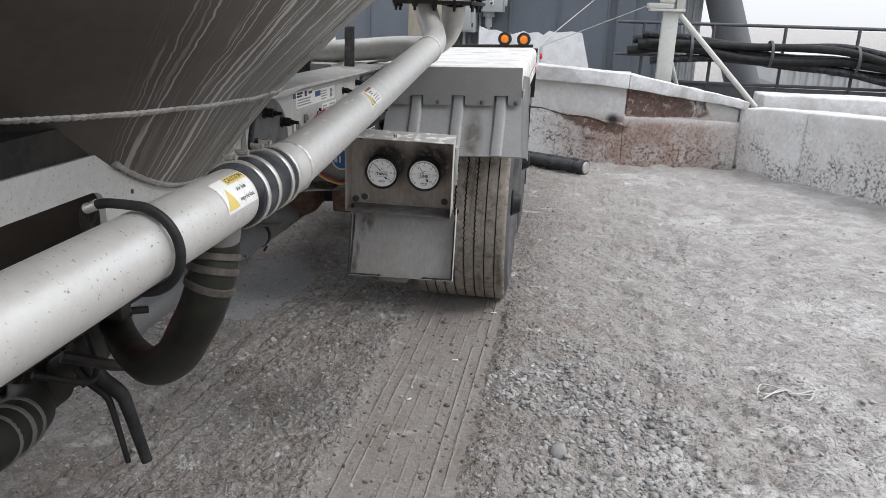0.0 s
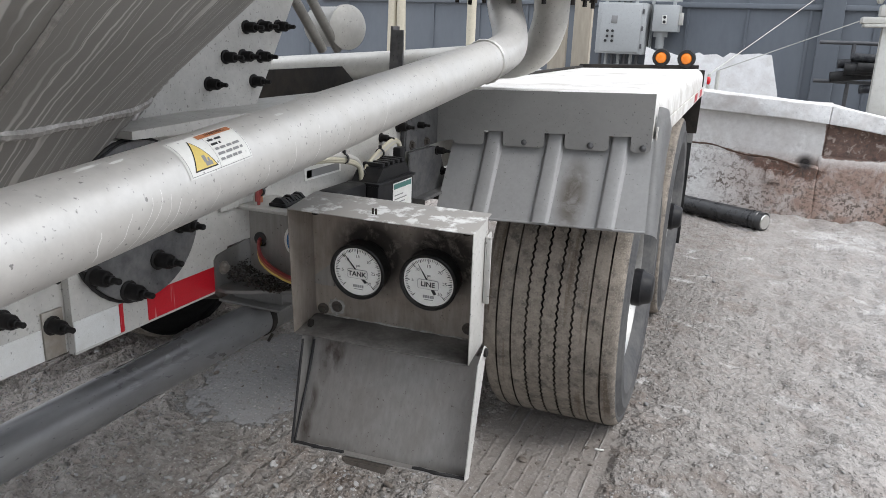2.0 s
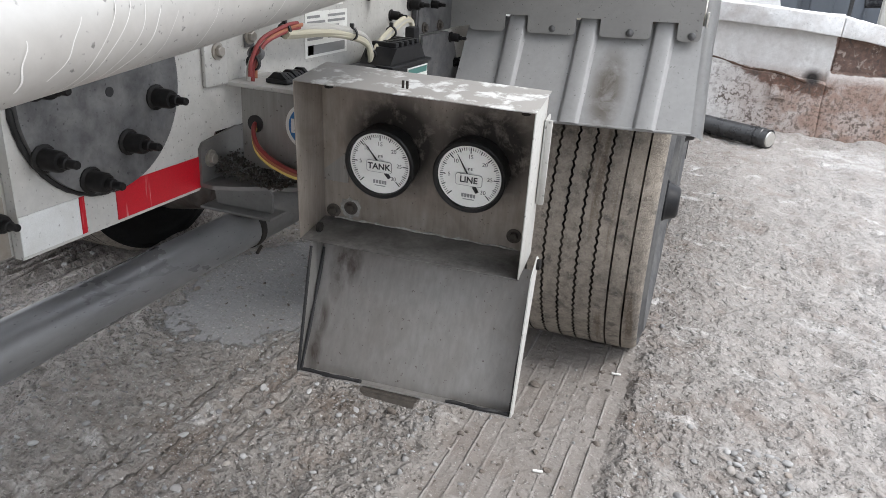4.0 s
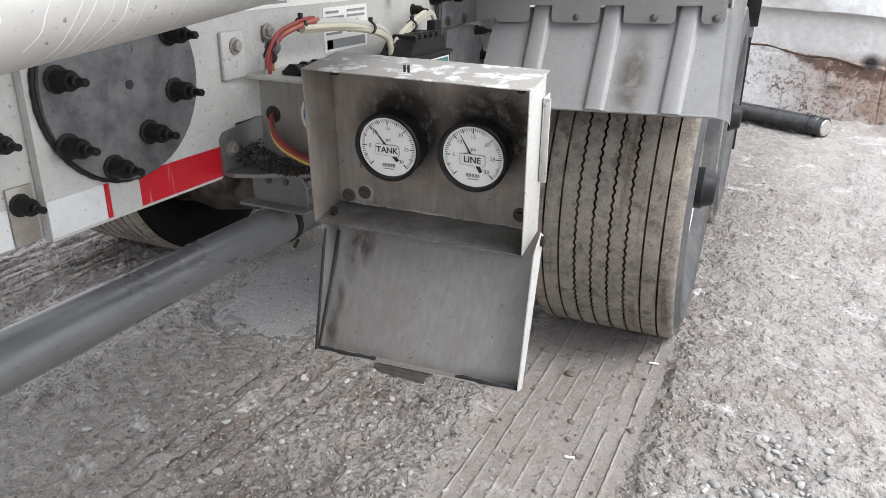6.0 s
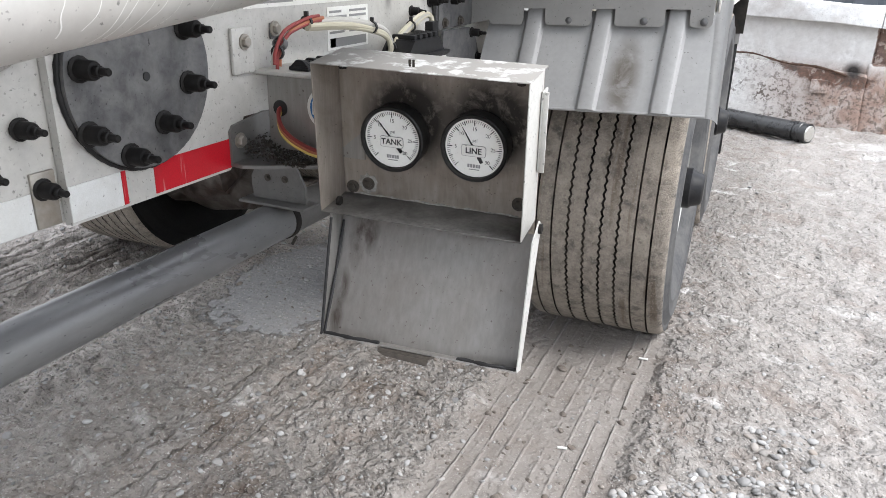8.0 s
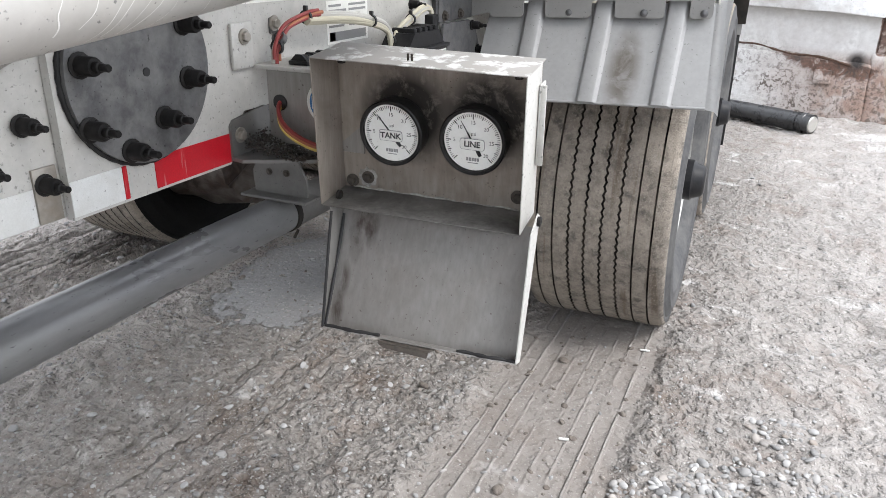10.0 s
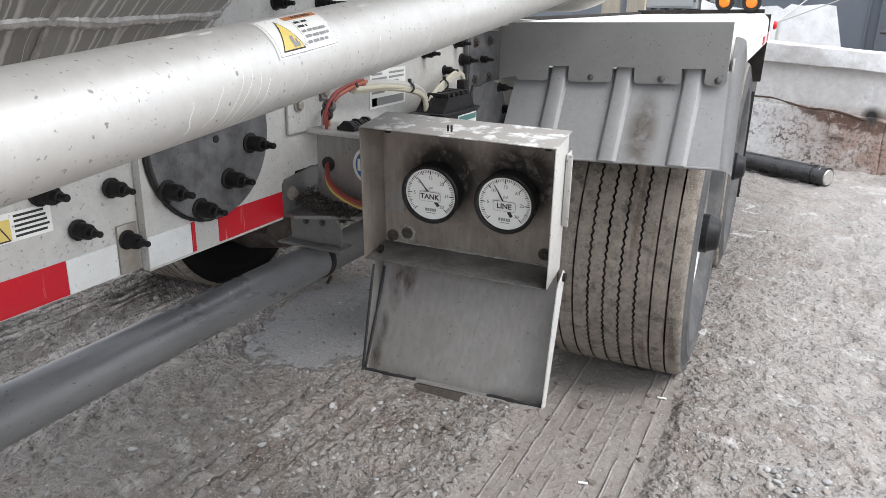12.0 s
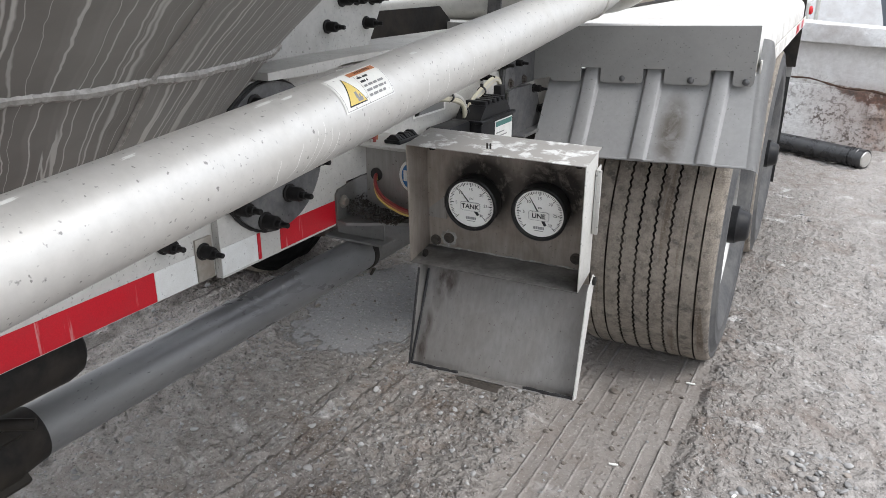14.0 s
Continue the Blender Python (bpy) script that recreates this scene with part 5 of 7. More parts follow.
for g, m, h in ((0.0, M_INK, 0.0), (0.0035, M_YELLOW, 0.0003)):
    bm = bmesh.new()
    prism(bm, [(-0.604 + g, 0.948 + g * 0.6), (-0.568 - g, 0.948 + g * 0.6), (-0.586, 0.9785 - g * 1.2)], "x", -0.0142, -0.0138 + h)
    part("warning_triangle", bm, m, trailer)
sticker("rail_sticker", 0.001, -0.02, 0.17, 1.138, 1.160, [(0.02, 0.16, 0.1, 0.9, 3), (0.22, 0.5, 0.55, 0.85, 2), (0.22, 0.45, 0.15, 0.42, 2), (0.6, 0.7, 0.1, 0.9, 2), (0.8, 0.97, 0.3, 0.7, 2)], web)

# things seen above and behind the rail
bm = bmesh.new()
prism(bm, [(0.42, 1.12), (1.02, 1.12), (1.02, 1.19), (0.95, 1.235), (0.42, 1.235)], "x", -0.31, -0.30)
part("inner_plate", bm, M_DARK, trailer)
bm = bmesh.new()
box(bm, (-0.60, 1.00, 1.14), (-0.20, 1.75, 1.185), 0.004)
box(bm, (-1.35, 0.45, 1.10), (-0.40, 3.4, 1.14), 0.004)
part("cross_member", bm, M_FRAME, trailer)
bm = bmesh.new()
prism(bm, [(0.885, 1.185), (0.950, 1.185), (0.940, 1.36), (0.895, 1.36)], "x", -0.104, -0.098)
box(bm, (-0.098, 0.885, 1.187), (-0.060, 0.893, 1.35))
part("pipe_post", bm, M_GALV, trailer)
bm = bmesh.new()
lathe(bm, [(0, -0.10), (0.052, -0.10), (0.058, -0.09), (0.058, 0.04), (0.064, 0.042), (0.064, 0.056), (0.05, 0.062), (0, 0.066)], pose(-0.27, 0.87, 1.352, 0, 0, -25) @ TO_X, 28)
part("rear_cap", bm, M_ALU2, trailer, "small capped aluminium cylinder")
M_TUBE = mat("grimy_brace_paint", (0.26, 0.25, 0.23), 0.5, 0.3, 60, 0.12, (0.16, 0.15, 0.135), 0.5, 16.0, 0.4, 0.1)
for q in (0.0, 0.085):
    bm = bmesh.new()
    cyl(bm, (-0.25, 0.55 + q, 1.484), (-0.25, 0.755 + q, 1.288), 0.014, n=14)
    part("brace_tube", bm, M_TUBE, trailer)

# ---- air pipe over the rail ----
PR = 0.0455


def pipe_axis(y):
    if y > -0.5:
        return Vector((0.346 - 0.0238 * y, y, 1.235 + 0.103 * y))
    ys, xs, zs = (-3.2, -1.2, -1.0, -0.8, -0.5), (0.3740, 0.3740, 0.3710, 0.3655, 0.3579), (1.100, 1.1380, 1.1375, 1.1556, 1.1835)
    return Vector((float(np.interp(y, ys, xs)), y, float(np.interp(y, ys, zs))))


def on_pipe(y, v, lift=0.0):
    """The point at y along the air pipe and v metres round it, from the side that faces outwards, upwards."""
    a, r = v / PR, PR + lift
    c = pipe_axis(y)
    return c + Vector((math.cos(a) * r, 0, math.sin(a) * r))


bm = bmesh.new()
path = [pipe_axis(y) for y in (-3.2, -2.2, -1.6, -1.23)]
sweep(bm, path, PR, 40)
air = part("air_pipe", bm, M_ALU, trailer, "satin aluminium air pipe with white drips")
bm = bmesh.new()
rear = [pipe_axis(y) for y in (-1.13, -1.10, -1.0, -0.9, -0.8, -0.65, -0.5, 0.0, 0.4, 0.56)] + curve_pts([(0.332, 0.60, 1.298), (0.320, 0.71, 1.318), (0.290, 0.80, 1.362), (0.258, 0.845, 1.42), (0.245, 0.86, 1.50)], 6)
sweep(bm, rear, PR, 40)
part("pipe_run", bm, M_ALU, air)
bm = bmesh.new()
sweep(bm, [pipe_axis(y) for y in (-1.085, -1.0845, -1.040, -1.028, -1.017)], [PR, PR + 0.0022, PR + 0.0022, PR + 0.0016, PR], 40)
part("pipe_collar", bm, M_ALU, air, "bright machined collar")
for y in (-1.019, 0.50):
    bm = bmesh.new()
    c0 = pipe_axis(y)
    d = (pipe_axis(y + 0.05) - c0).normalized()
    up = Vector((0, 0, 1))
    s = d.cross(up).normalized()
    u = s.cross(d)
    bead(bm, [c0 + (s * math.cos(a) + u * math.sin(a)) * (PR + 0.0005) for a in np.linspace(0, 6.2832, 90)], 0.0045)
    part("ring_weld", bm, M_CLAMP, air)
bm = bmesh.new()
c0, c1 = pipe_axis(-1.262), pipe_axis(-1.087)
sweep(bm, [c0.lerp(c1, t) for t in (0, 0.03, 0.06, 0.30, 0.5, 0.7, 0.94, 0.97, 0.99)], [PR + 0.001, PR + 0.0050, PR + 0.0058, PR + 0.0056, PR + 0.0085, PR + 0.0056, PR + 0.0058, PR + 0.0050, PR + 0.001], 40)
part("rubber_sleeve", bm, M_SLEEVE, air, "dusty black rubber coupling sleeve")
for t in (0.14, 0.40, 0.74, 0.93):
    bm = bmesh.new()
    c = c0.lerp(c1, t)
    m = Matrix.Translation(c) @ (c1 - c0).to_track_quat("Z", "Y").to_matrix().to_4x4()
    R = PR + 0.0068
    lathe(bm, [(R - 0.002, -0.0058), (R + 0.001, -0.0058), (R + 0.0022, -0.004), (R + 0.0022, 0.004), (R + 0.001, 0.0058), (R - 0.002, 0.0058)], m, 48, closed=True)
    part("hose_clamp", bm, M_CLAMP, air, "bright steel band clamp")
    bm = bmesh.new()
    k = Matrix.Translation(c + Vector((-0.010, 0, R + 0.006)))
    box(bm, (-0.007, -0.0055, -0.005), (0.007, 0.0055, 0.003), 0.0015, k)
    cyl(bm, k @ Vector((0.007, 0, 0.001)), k @ Vector((0.012, 0, 0.0)), 0.0048, n=6)
    cyl(bm, k @ Vector((-0.010, 0, 0.001)), k @ Vector((-0.007, 0, 0.001)), 0.0035, n=12)
    part("clamp_screw", bm, M_STEEL, air, "steel clamp screw housing")


def pipe_patch(bm, y0, y1, v0, v1, lift, k, nu=6, nv=6, shape=None):
    """A printed patch that follows the pipe; shape narrows each row, as for a triangle."""
    rows = []
    for j in range(nv + 1):
        v = v0 + (v1 - v0) * j / nv
        a, b = shape(j / nv) if shape else (0.0, 1.0)
        rows.append([bm.verts.new(on_pipe(y0 + (y1 - y0) * (a + (b - a) * i / nu), v, lift)) for i in range(nu + 1)])
    slot([bm.faces.new((rows[j][i], rows[j][i + 1], rows[j + 1][i + 1], rows[j + 1][i])) for j in range(nv) for i in range(nu)], k)


def tri(f):
    return f * 0.5, 1 - f * 0.5 + 1e-4


INKS = [M_PAPER, M_INK, M_YELLOW, M_ORANGE, M_GREYINK, M_ALU]
# caution label beside the sleeve
bm = bmesh.new()
pipe_patch(bm, -1.362, -1.266, 0.004, 0.056, 0.0006, 0, 8, 10)
pipe_patch(bm, -1.325, -1.268, 0.042, 0.055, 0.0010, 2)
pipe_patch(bm, -1.360, -1.326, 0.008, 0.040, 0.0010, 2, 4, 8, tri)
part("caution_label", bm, INKS, air, "white and yellow caution label")


def text_on_pipe(words, y, v, size, parent, material=M_INK):
    me = text_mesh("label_text", words, size, Matrix(), material, 0.00005, lambda a, b, c: on_pipe(y + a, v + b, 0.0014 + c))
    attach(new("label_text", me), parent)


text_on_pipe("CAUTION", -1.296, 0.0485, 0.0118, air)
text_on_pipe("Air line", -1.302, 0.0315, 0.0096, air)
text_on_pipe("may be hot.", -1.296, 0.0165, 0.0096, air)
# warning label further back
bm = bmesh.new()
pipe_patch(bm, -0.545, -0.440, 0.0125, 0.0625, 0.0006, 0, 8, 12)
part("warning_label", bm, INKS, air, "white warning label with yellow triangle")
marks = [(-0.5425, -0.4425, 0.0142, 0.0148, 4, None), (-0.5425, -0.5419, 0.0142, 0.0608, 4, None), (-0.4431, -0.4425, 0.0142, 0.0608, 4, None), (-0.4960, -0.4955, 0.0142, 0.0530, 4, None),
         (-0.5005, -0.4440, 0.0532, 0.0605, 3, None), (-0.5355, -0.4985, 0.0180, 0.0560, 1, tri), (-0.5335, -0.5005, 0.0195, 0.0530, 2, tri),
         (-0.5165, -0.5060, 0.0210, 0.0255, 4, None), (-0.5175, -0.5125, 0.0255, 0.0330, 4, None), (-0.5110, -0.5080, 0.0255, 0.0290, 4, None)]
r6 = random.Random(12)
for row, (top, long) in enumerate(((0.0490, 0.026), (0.0428, 0.016), (0.0362, 0.044), (0.0300, 0.042), (0.0238, 0.036))):
    y = -0.492
    while y < -0.492 + long - 0.003:
        w = min(r6.uniform(0.006, 0.013), -0.492 + long - y)
        marks.append((y, y + w, top - 0.0030, top, 1 if row < 2 else 4, None))
        y += w + 0.0022
for i, (y0, y1, v0, v1, k, shape) in enumerate(marks):
    bm = bmesh.new()
    pipe_patch(bm, y0, y1, v0, v1, {1: 0.0009, 2: 0.0012, 4: 0.0015}.get(k, 0.0010), 0, 4, 8, shape)
    part("print_mark", bm, INKS[k], air)
text_on_pipe("WARNING", -0.4700, 0.0568, 0.0068, air, M_RUST)
M_DRIP = mat("dried_white_slurry", (0.80, 0.79, 0.76), 0.7, 0.0, 120, 0.08, (0.6, 0.58, 0.54), 0.4, 30.0, 0.0, 0.1)
# dried white drips and scuffs
r3 = random.Random(9)
for i, (y, v1, v0, lean) in enumerate(((-0.612, 0.012, -0.050, 1.6), (-0.598, 0.016, -0.046, 1.7), (-0.585, 0.008, -0.050, 1.5), (-0.572, 0.000, -0.048, 1.6), (-0.556, -0.004, -0.052, 1.2), (-0.640, 0.004, -0.030, 0.9),
                                       (-0.678, -0.002, -0.032, 0.1), (-0.512, 0.000, -0.052, 0.5), (-0.418, -0.004, -0.050, 0.6), (-0.36, 0.010, -0.045, 0.5), (-0.30, 0.02, -0.04, 0.6), (-0.22, 0.01, -0.05, 0.4), (-0.10, 0.02, -0.05, 0.5))):
    w = r3.uniform(0.0008, 0.0016)
    bm = bmesh.new()
    pipe_patch(bm, y, y + 0.02, v0, v1, 0.0005, 0, 1, 18, lambda f, w=w, k=i, s=lean: (0.5 - s * (1 - f) ** 1.5 + 0.07 * math.sin(9 * f + k) - w * 28 * (1.0 - 0.6 * f), 0.5 - s * (1 - f) ** 1.5 + 0.07 * math.sin(9 * f + k) + w * 28 * (1.0 - 0.6 * f)))
    part("dried_drip", bm, M_DRIP, air)
for y, v, w, h in ((-0.66, 0.062, 0.038, 0.005), (-0.62, 0.057, 0.020, 0.004), (-0.83, 0.059, 0.022, 0.004), (-0.95, 0.060, 0.030, 0.005), (-0.36, 0.05, 0.02, 0.004)):
    bm = bmesh.new()
    rs = random.Random(int(-y * 1000))
    edge = [(0.30 * rs.random(), 1 - 0.35 * rs.random()) for _ in range(9)]
    pipe_patch(bm, y, y + w, v, v + h, 0.0007, 0, 4, 8, lambda f: edge[int(f * 8 + 0.5)])
    part("paint_scuff", bm, M_PAPER, air)

# flanged riser with its twin
bm = bmesh.new()
for zz in (1.452, 1.474):
    prism(bm, [(0.13, 0.78), (0.45, 0.78), (0.47, 0.82), (0.47, 1.08), (0.44, 1.12), (0.14, 1.12), (0.12, 1.08), (0.12, 0.82)], "z", zz, zz + 0.014)
flange = part("riser_flange", bm, M_DARK, trailer, "dark bolted pipe flange")
for x, y in ((0.14, 0.80), (0.22, 0.79), (0.30, 0.79), (0.38, 0.79), (0.45, 0.81), (0.455, 0.92), (0.455, 1.02), (0.13, 0.92)):
    bm = bmesh.new()
    cyl(bm, (x, y, 1.425), (x, y, 1.53), 0.006, n=8)
    cyl(bm, (x, y, 1.440), (x, y, 1.452), 0.011, n=6)
    part("flange_stud", bm, M_DARK, flange)
bm = bmesh.new()
cyl(bm, (0.245, 0.87, 1.488), (0.245, 0.87, 2.4), 0.07, n=28)
cyl(bm, (0.345, 1.0, 1.488), (0.345, 1.0, 2.4), 0.055, n=28)
part("riser_pipe", bm, M_ALU2, flange)
bm = bmesh.new()
sweep(bm, curve_pts([(0.345, 1.0, 1.455), (0.335, 1.02, 1.38), (0.29, 1.07, 1.31), (0.20, 1.12, 1.27), (0.06, 1.15, 1.262), (-0.3, 1.15, 1.228), (-1.5, 1.15, 1.13)], 6), 0.050, 32)
part("cross_pipe", bm, M_ALU2, trailer, "dull aluminium crossover pipe")
bm = bmesh.new()
box(bm, (0.40, 0.84, 1.50), (0.47, 0.93, 1.55), 0.008)
part("valve_actuator", bm, M_CREAM, flange)

# strap that holds the pipe to the front rail
bm = bmesh.new()
c = pipe_axis(-1.514)
hoop = [Vector((0.311, -1.514, 1.178)), Vector((0.322, -1.514, 1.183)), Vector((0.342, -1.514, 1.187))] + [c + Vector((math.cos(a), 0, math.sin(a))) * (PR + 0.009) for a in np.linspace(1.45, -1.7, 14)]
sweep(bm, curve_pts(hoop, 4), 0.0062, 12)
strap = part("pipe_strap", bm, M_RUBBER, air, "rubber-coated bent rod strap")
bm = bmesh.new()
cyl(bm, (0.310, -1.514, 1.1778), (0.326, -1.514, 1.1842), 0.0066, n=14)
part("ferrule", bm, M_CLAMP, strap)
bm = bmesh.new()
sweep(bm, [(0.314, -1.514, 1.179), (0.308, -1.514, 1.176), (0.306, -1.514, 1.170), (0.307, -1.514, 1.153)], 0.0058, 10)
part("strap_elbow", bm, M_DARK, strap)

M_TEE = mat("dull_grey_casting", (0.145, 0.142, 0.137), 0.5, 0.4, 60, 0.12, (0.17, 0.16, 0.15), 0.5, 16.0, 0.3, 0.1)
# looping drain hose under the pipe
bm = bmesh.new()
cyl(bm, (0.374, -1.305, 1.120), (0.357, -1.296, 1.03), 0.0345, n=28)
part("tee_stub", bm, M_TEE, air)
bm = bmesh.new()
loop = curve_pts([(0.368, -1.303, 1.085), (0.364, -1.302, 1.062), (0.362, -1.312, 1.028), (0.346, -1.317, 0.978), (0.315, -1.304, 0.927), (0.253, -1.247, 0.852), (0.147, -1.148, 0.775), (0.011, -1.003, 0.723), (-0.095, -0.886, 0.715), (-0.13, -0.852, 0.778)], 7)
sweep(bm, loop, 0.0352, 26)
drain = part("drain_hose", bm, M_HOSE, trailer, "thick black rubber drain hose loop")
for z in (1.056, 1.036, 1.014):
    at = min(range(1, len(loop) - 1), key=lambda i: abs(loop[i].z - z) + 0.002 * i)
    ring_at = Matrix.Translation(loop[at]) @ (loop[at] - loop[at + 1]).to_track_quat("Z", "Y").to_matrix().to_4x4()
    bm = bmesh.new()
    lathe(bm, [(0.034, -0.006), (0.0385, -0.005), (0.0385, 0.005), (0.034, 0.006)], ring_at, 32, closed=True)
    band_clamp = part("hose_clamp", bm, M_NUT, drain)
    bm = bmesh.new()
    box(bm, (0.035, -0.012, -0.005), (0.045, 0.012, 0.005), 0.002, ring_at @ pose(0, 0, 0, 0, 0, 15))
    part("clamp_screw", bm, M_DARK, band_clamp)
bm = bmesh.new()
sweep(bm, [(-0.099, -0.889, 0.74), (-0.123, -0.863, 0.776), (-0.13, -0.849, 0.831), (-0.14, -0.828, 0.913)], [0.039, 0.040, 0.039, 0.038], 24)
box(bm, (-0.085, -0.955, 0.765), (-0.035, -0.92, 0.8), 0.004)
part("elbow_fitting", bm, M_DARK, drain)

# ---- product pipe under the trailer, with valve ----
QX, QZ, QR = -0.449, 0.460, 0.057
bm = bmesh.new()
sweep(bm, [(QX, y, QZ) for y in (-0.50, 0.70)], QR, 36)
product = part("product_pipe", bm, M_PVC, trailer, "grey painted product pipe")
bm = bmesh.new()
sweep(bm, [(QX, y, QZ) for y in (0.70, 3.4)], QR * 0.98, 36)
part("pipe_run", bm, M_TEE, product)
bm = bmesh.new()
lathe(bm, [(QR, -0.012), (QR + 0.004, -0.010), (QR + 0.004, 0.010), (QR, 0.012)], pose(QX, 0.69, QZ, 90, 0, 0), 36, closed=True)
cyl(bm, (QX + 0.03, 0.69, QZ - 0.075), (QX + 0.045, 0.69, QZ - 0.05), 0.005, n=8)
part("strap_clamp", bm, M_DARK, product)
bm = bmesh.new()
prism(bm, [(-0.525, 0.525), (-0.345, 0.525), (-0.345, 0.575), (-0.378, 0.642), (-0.500, 0.642), (-0.530, 0.590), (-0.530, 0.565)], "y", 0.662, 0.670)
box(bm, (-0.55, 0.62, 0.518), (-0.325, 0.70, 0.526), 0.002)
hanger = part("pipe_hanger", bm, M_TEE, product, "dull grey steel pipe hanger")
for x, z in ((-0.472, 0.590), (-0.412, 0.592)):
    piece("hanger_bolt", HEXBOLT_DARK, pose(x, 0.662, z) @ TO_NEG_Y @ Matrix.Scale(0.8, 4), hanger)
bm = bmesh.new()
box(bm, (QX - 0.01, 0.74, 0.64), (QX + 0.004, 0.92, 0.90), 0.003)
part("hanger_arm", bm, M_DARK, product)
bm = bmesh.new()
lathe(bm, [(0.04, -0.05), (0.072, -0.05), (0.074, -0.03), (0.074, 0.02), (0.068, 0.03), (0.063, 0.06), (QR + 0.002, 0.09)], pose(QX, -0.585, QZ, -90, 0, 0), 32)
coupling = part("pipe_coupling", bm, M_DARK, product, "dark cast coupling with lugs")
for a in range(4):
    bm = bmesh.new()
    box(bm, (0.055, -0.012, -0.045), (0.086, 0.012, 0.035), 0.004, pose(QX, -0.585, QZ, -90, 0, 0) @ pose(0, 0, 0, 0, 0, 45 + 90 * a))
    part("coupling_lug", bm, M_DARK, coupling)
bm = bmesh.new()
lathe(bm, [(0, -0.09), (0.06, -0.09), (0.065, -0.05), (0.085, -0.045), (0.085, 0.045), (0.065, 0.05), (0.06, 0.09), (0, 0.09)], pose(QX, -0.745, QZ, 90, 0, 0), 28)
cyl(bm, (QX, -0.745, QZ), (QX + 0.17, -0.745, QZ + 0.12), 0.028, n=18)
lathe(bm, [(0, 0), (0.045, 0), (0.05, 0.012), (0.05, 0.028), (0.03, 0.034), (0, 0.036)], pose(QX + 0.155, -0.745, QZ + 0.11, 0, 55, 0), 20)
valve = part("butterfly_valve", bm, M_DARK, trailer, "grimy black butterfly valve body")
for dx, dy, w in ((0.0, 0.0, 1.0), (-0.034, -0.015, 0.5)):
    bm = bmesh.new()
    line = curve_pts([(-0.292 + dx, -0.735 + dy, 0.600), (-0.285 + dx, -0.735 + dy, 0.530), (-0.255 + dx, -0.733 + dy, 0.487), (-0.212 + dx, -0.733 + dy, 0.455), (-0.195 + dx, -0.733 + dy, 0.415), (-0.155 + dx * 1.3, -0.733 + dy, 0.262)], 6)
    sweep(bm, line, [w * (0.021 - 0.007 * max(0.0, i / len(line) - 0.5) * 2) for i in range(len(line))], 12)
    part("lever_handle", bm, M_RUBBER, valve, "bent black lever handle")
bm = bmesh.new()
sweep(bm, curve_pts([(-0.250, -0.730, 0.640), (-0.242, -0.728, 0.690), (-0.228, -0.724, 0.738)], 5), [0.013, 0.014, 0.014, 0.014, 0.013, 0.012, 0.012, 0.011, 0.010, 0.009, 0.006], 10)
part("cam_lever", bm, M_BRASS, valve, "short brass-coloured cam lever")
bm = bmesh.new()
sweep(bm, curve_pts([(-0.30, -0.70, 0.60), (-0.31, -0.71, 0.66), (-0.32, -0.73, 0.72)], 4), 0.011, 10)
cyl(bm, (-0.27, -0.72, 0.665), (-0.17, -0.64, 0.655), 0.010, n=12)
part("drain_cock", bm, M_DARK, valve)
bm = bmesh.new()
feed_line = curve_pts([(QX, -0.83, QZ), (QX + 0.05, -0.92, QZ + 0.04), (-0.25, -1.01, 0.560), (-0.165, -1.12, 0.610), (-0.135, -1.22, 0.628), (-0.14, -1.40, 0.62), (-0.15, -2.4, 0.60)], 8)
sweep(bm, feed_line, [0.050 + 0.0012 * (i % 2) for i in range(len(feed_line))], 24)
feed = part("feed_hose", bm, M_HOSE, trailer, "black feed hose with steel bands")
for q in ((-0.137, -1.200, 0.626), (-0.148, -1.160, 0.620), (-0.135, -1.240, 0.628)):
    bm = bmesh.new()
    aim = Vector((0.03, -0.10, 0.02)).to_track_quat("Z", "Y").to_matrix().to_4x4()
    lathe(bm, [(0.049, -0.006), (0.0545, -0.005), (0.0545, 0.005), (0.049, 0.006)], Matrix.Translation(q) @ aim, 28, closed=True)
    part("hose_clamp", bm, M_TEE, feed)
for i in range(7):
    bm = bmesh.new()
    r4 = random.Random(60 + i)
    a = Vector((r4.uniform(-0.35, 0.0), r4.uniform(-1.25, -0.8), r4.uniform(0.55, 0.85)))
    sweep(bm, curve_pts([a, a + Vector((r4.uniform(-0.1, 0.1), 0.12, -0.06)), a + Vector((r4.uniform(-0.15, 0.05), 0.26, 0.02))], 5), r4.uniform(0.006, 0.014), 8)
    part("air_hose", bm, M_DARK, trailer)
bm = bmesh.new()
sweep(bm, [(-0.20, -0.530, 0.745), (-0.20, -0.534, 0.745), (-0.20, -0.545, 0.745), (-0.20, -0.57, 0.745), (-0.20, -1.2, 0.745), (-0.20, -1.8, 0.745)], [0.020, 0.038, 0.050, 0.056, 0.057, 0.057], 28)
part("air_tank", bm, M_DARK, trailer, "dark round-ended air reservoir")

# ---- running gear, set square to a chassis that runs slightly askew ----
YAW = Matrix.Translation((0.4, 1.0, 0)) @ Matrix.Rotation(radians(1.5), 4, "Z") @ Matrix.Translation((-0.4, -1.0, 0))
WY, WZ = (1.505, 2.75), 0.487
RIMC = (TYRE_L + TYRE_R) / 2


M_WALLRUB = mat("dusty_sidewall_rubber", (0.060, 0.060, 0.062), 0.7, 0.0, 80, 0.25, (0.15, 0.146, 0.138), 0.7, 8.0, 0.0, 0.2, gloss=0.3)
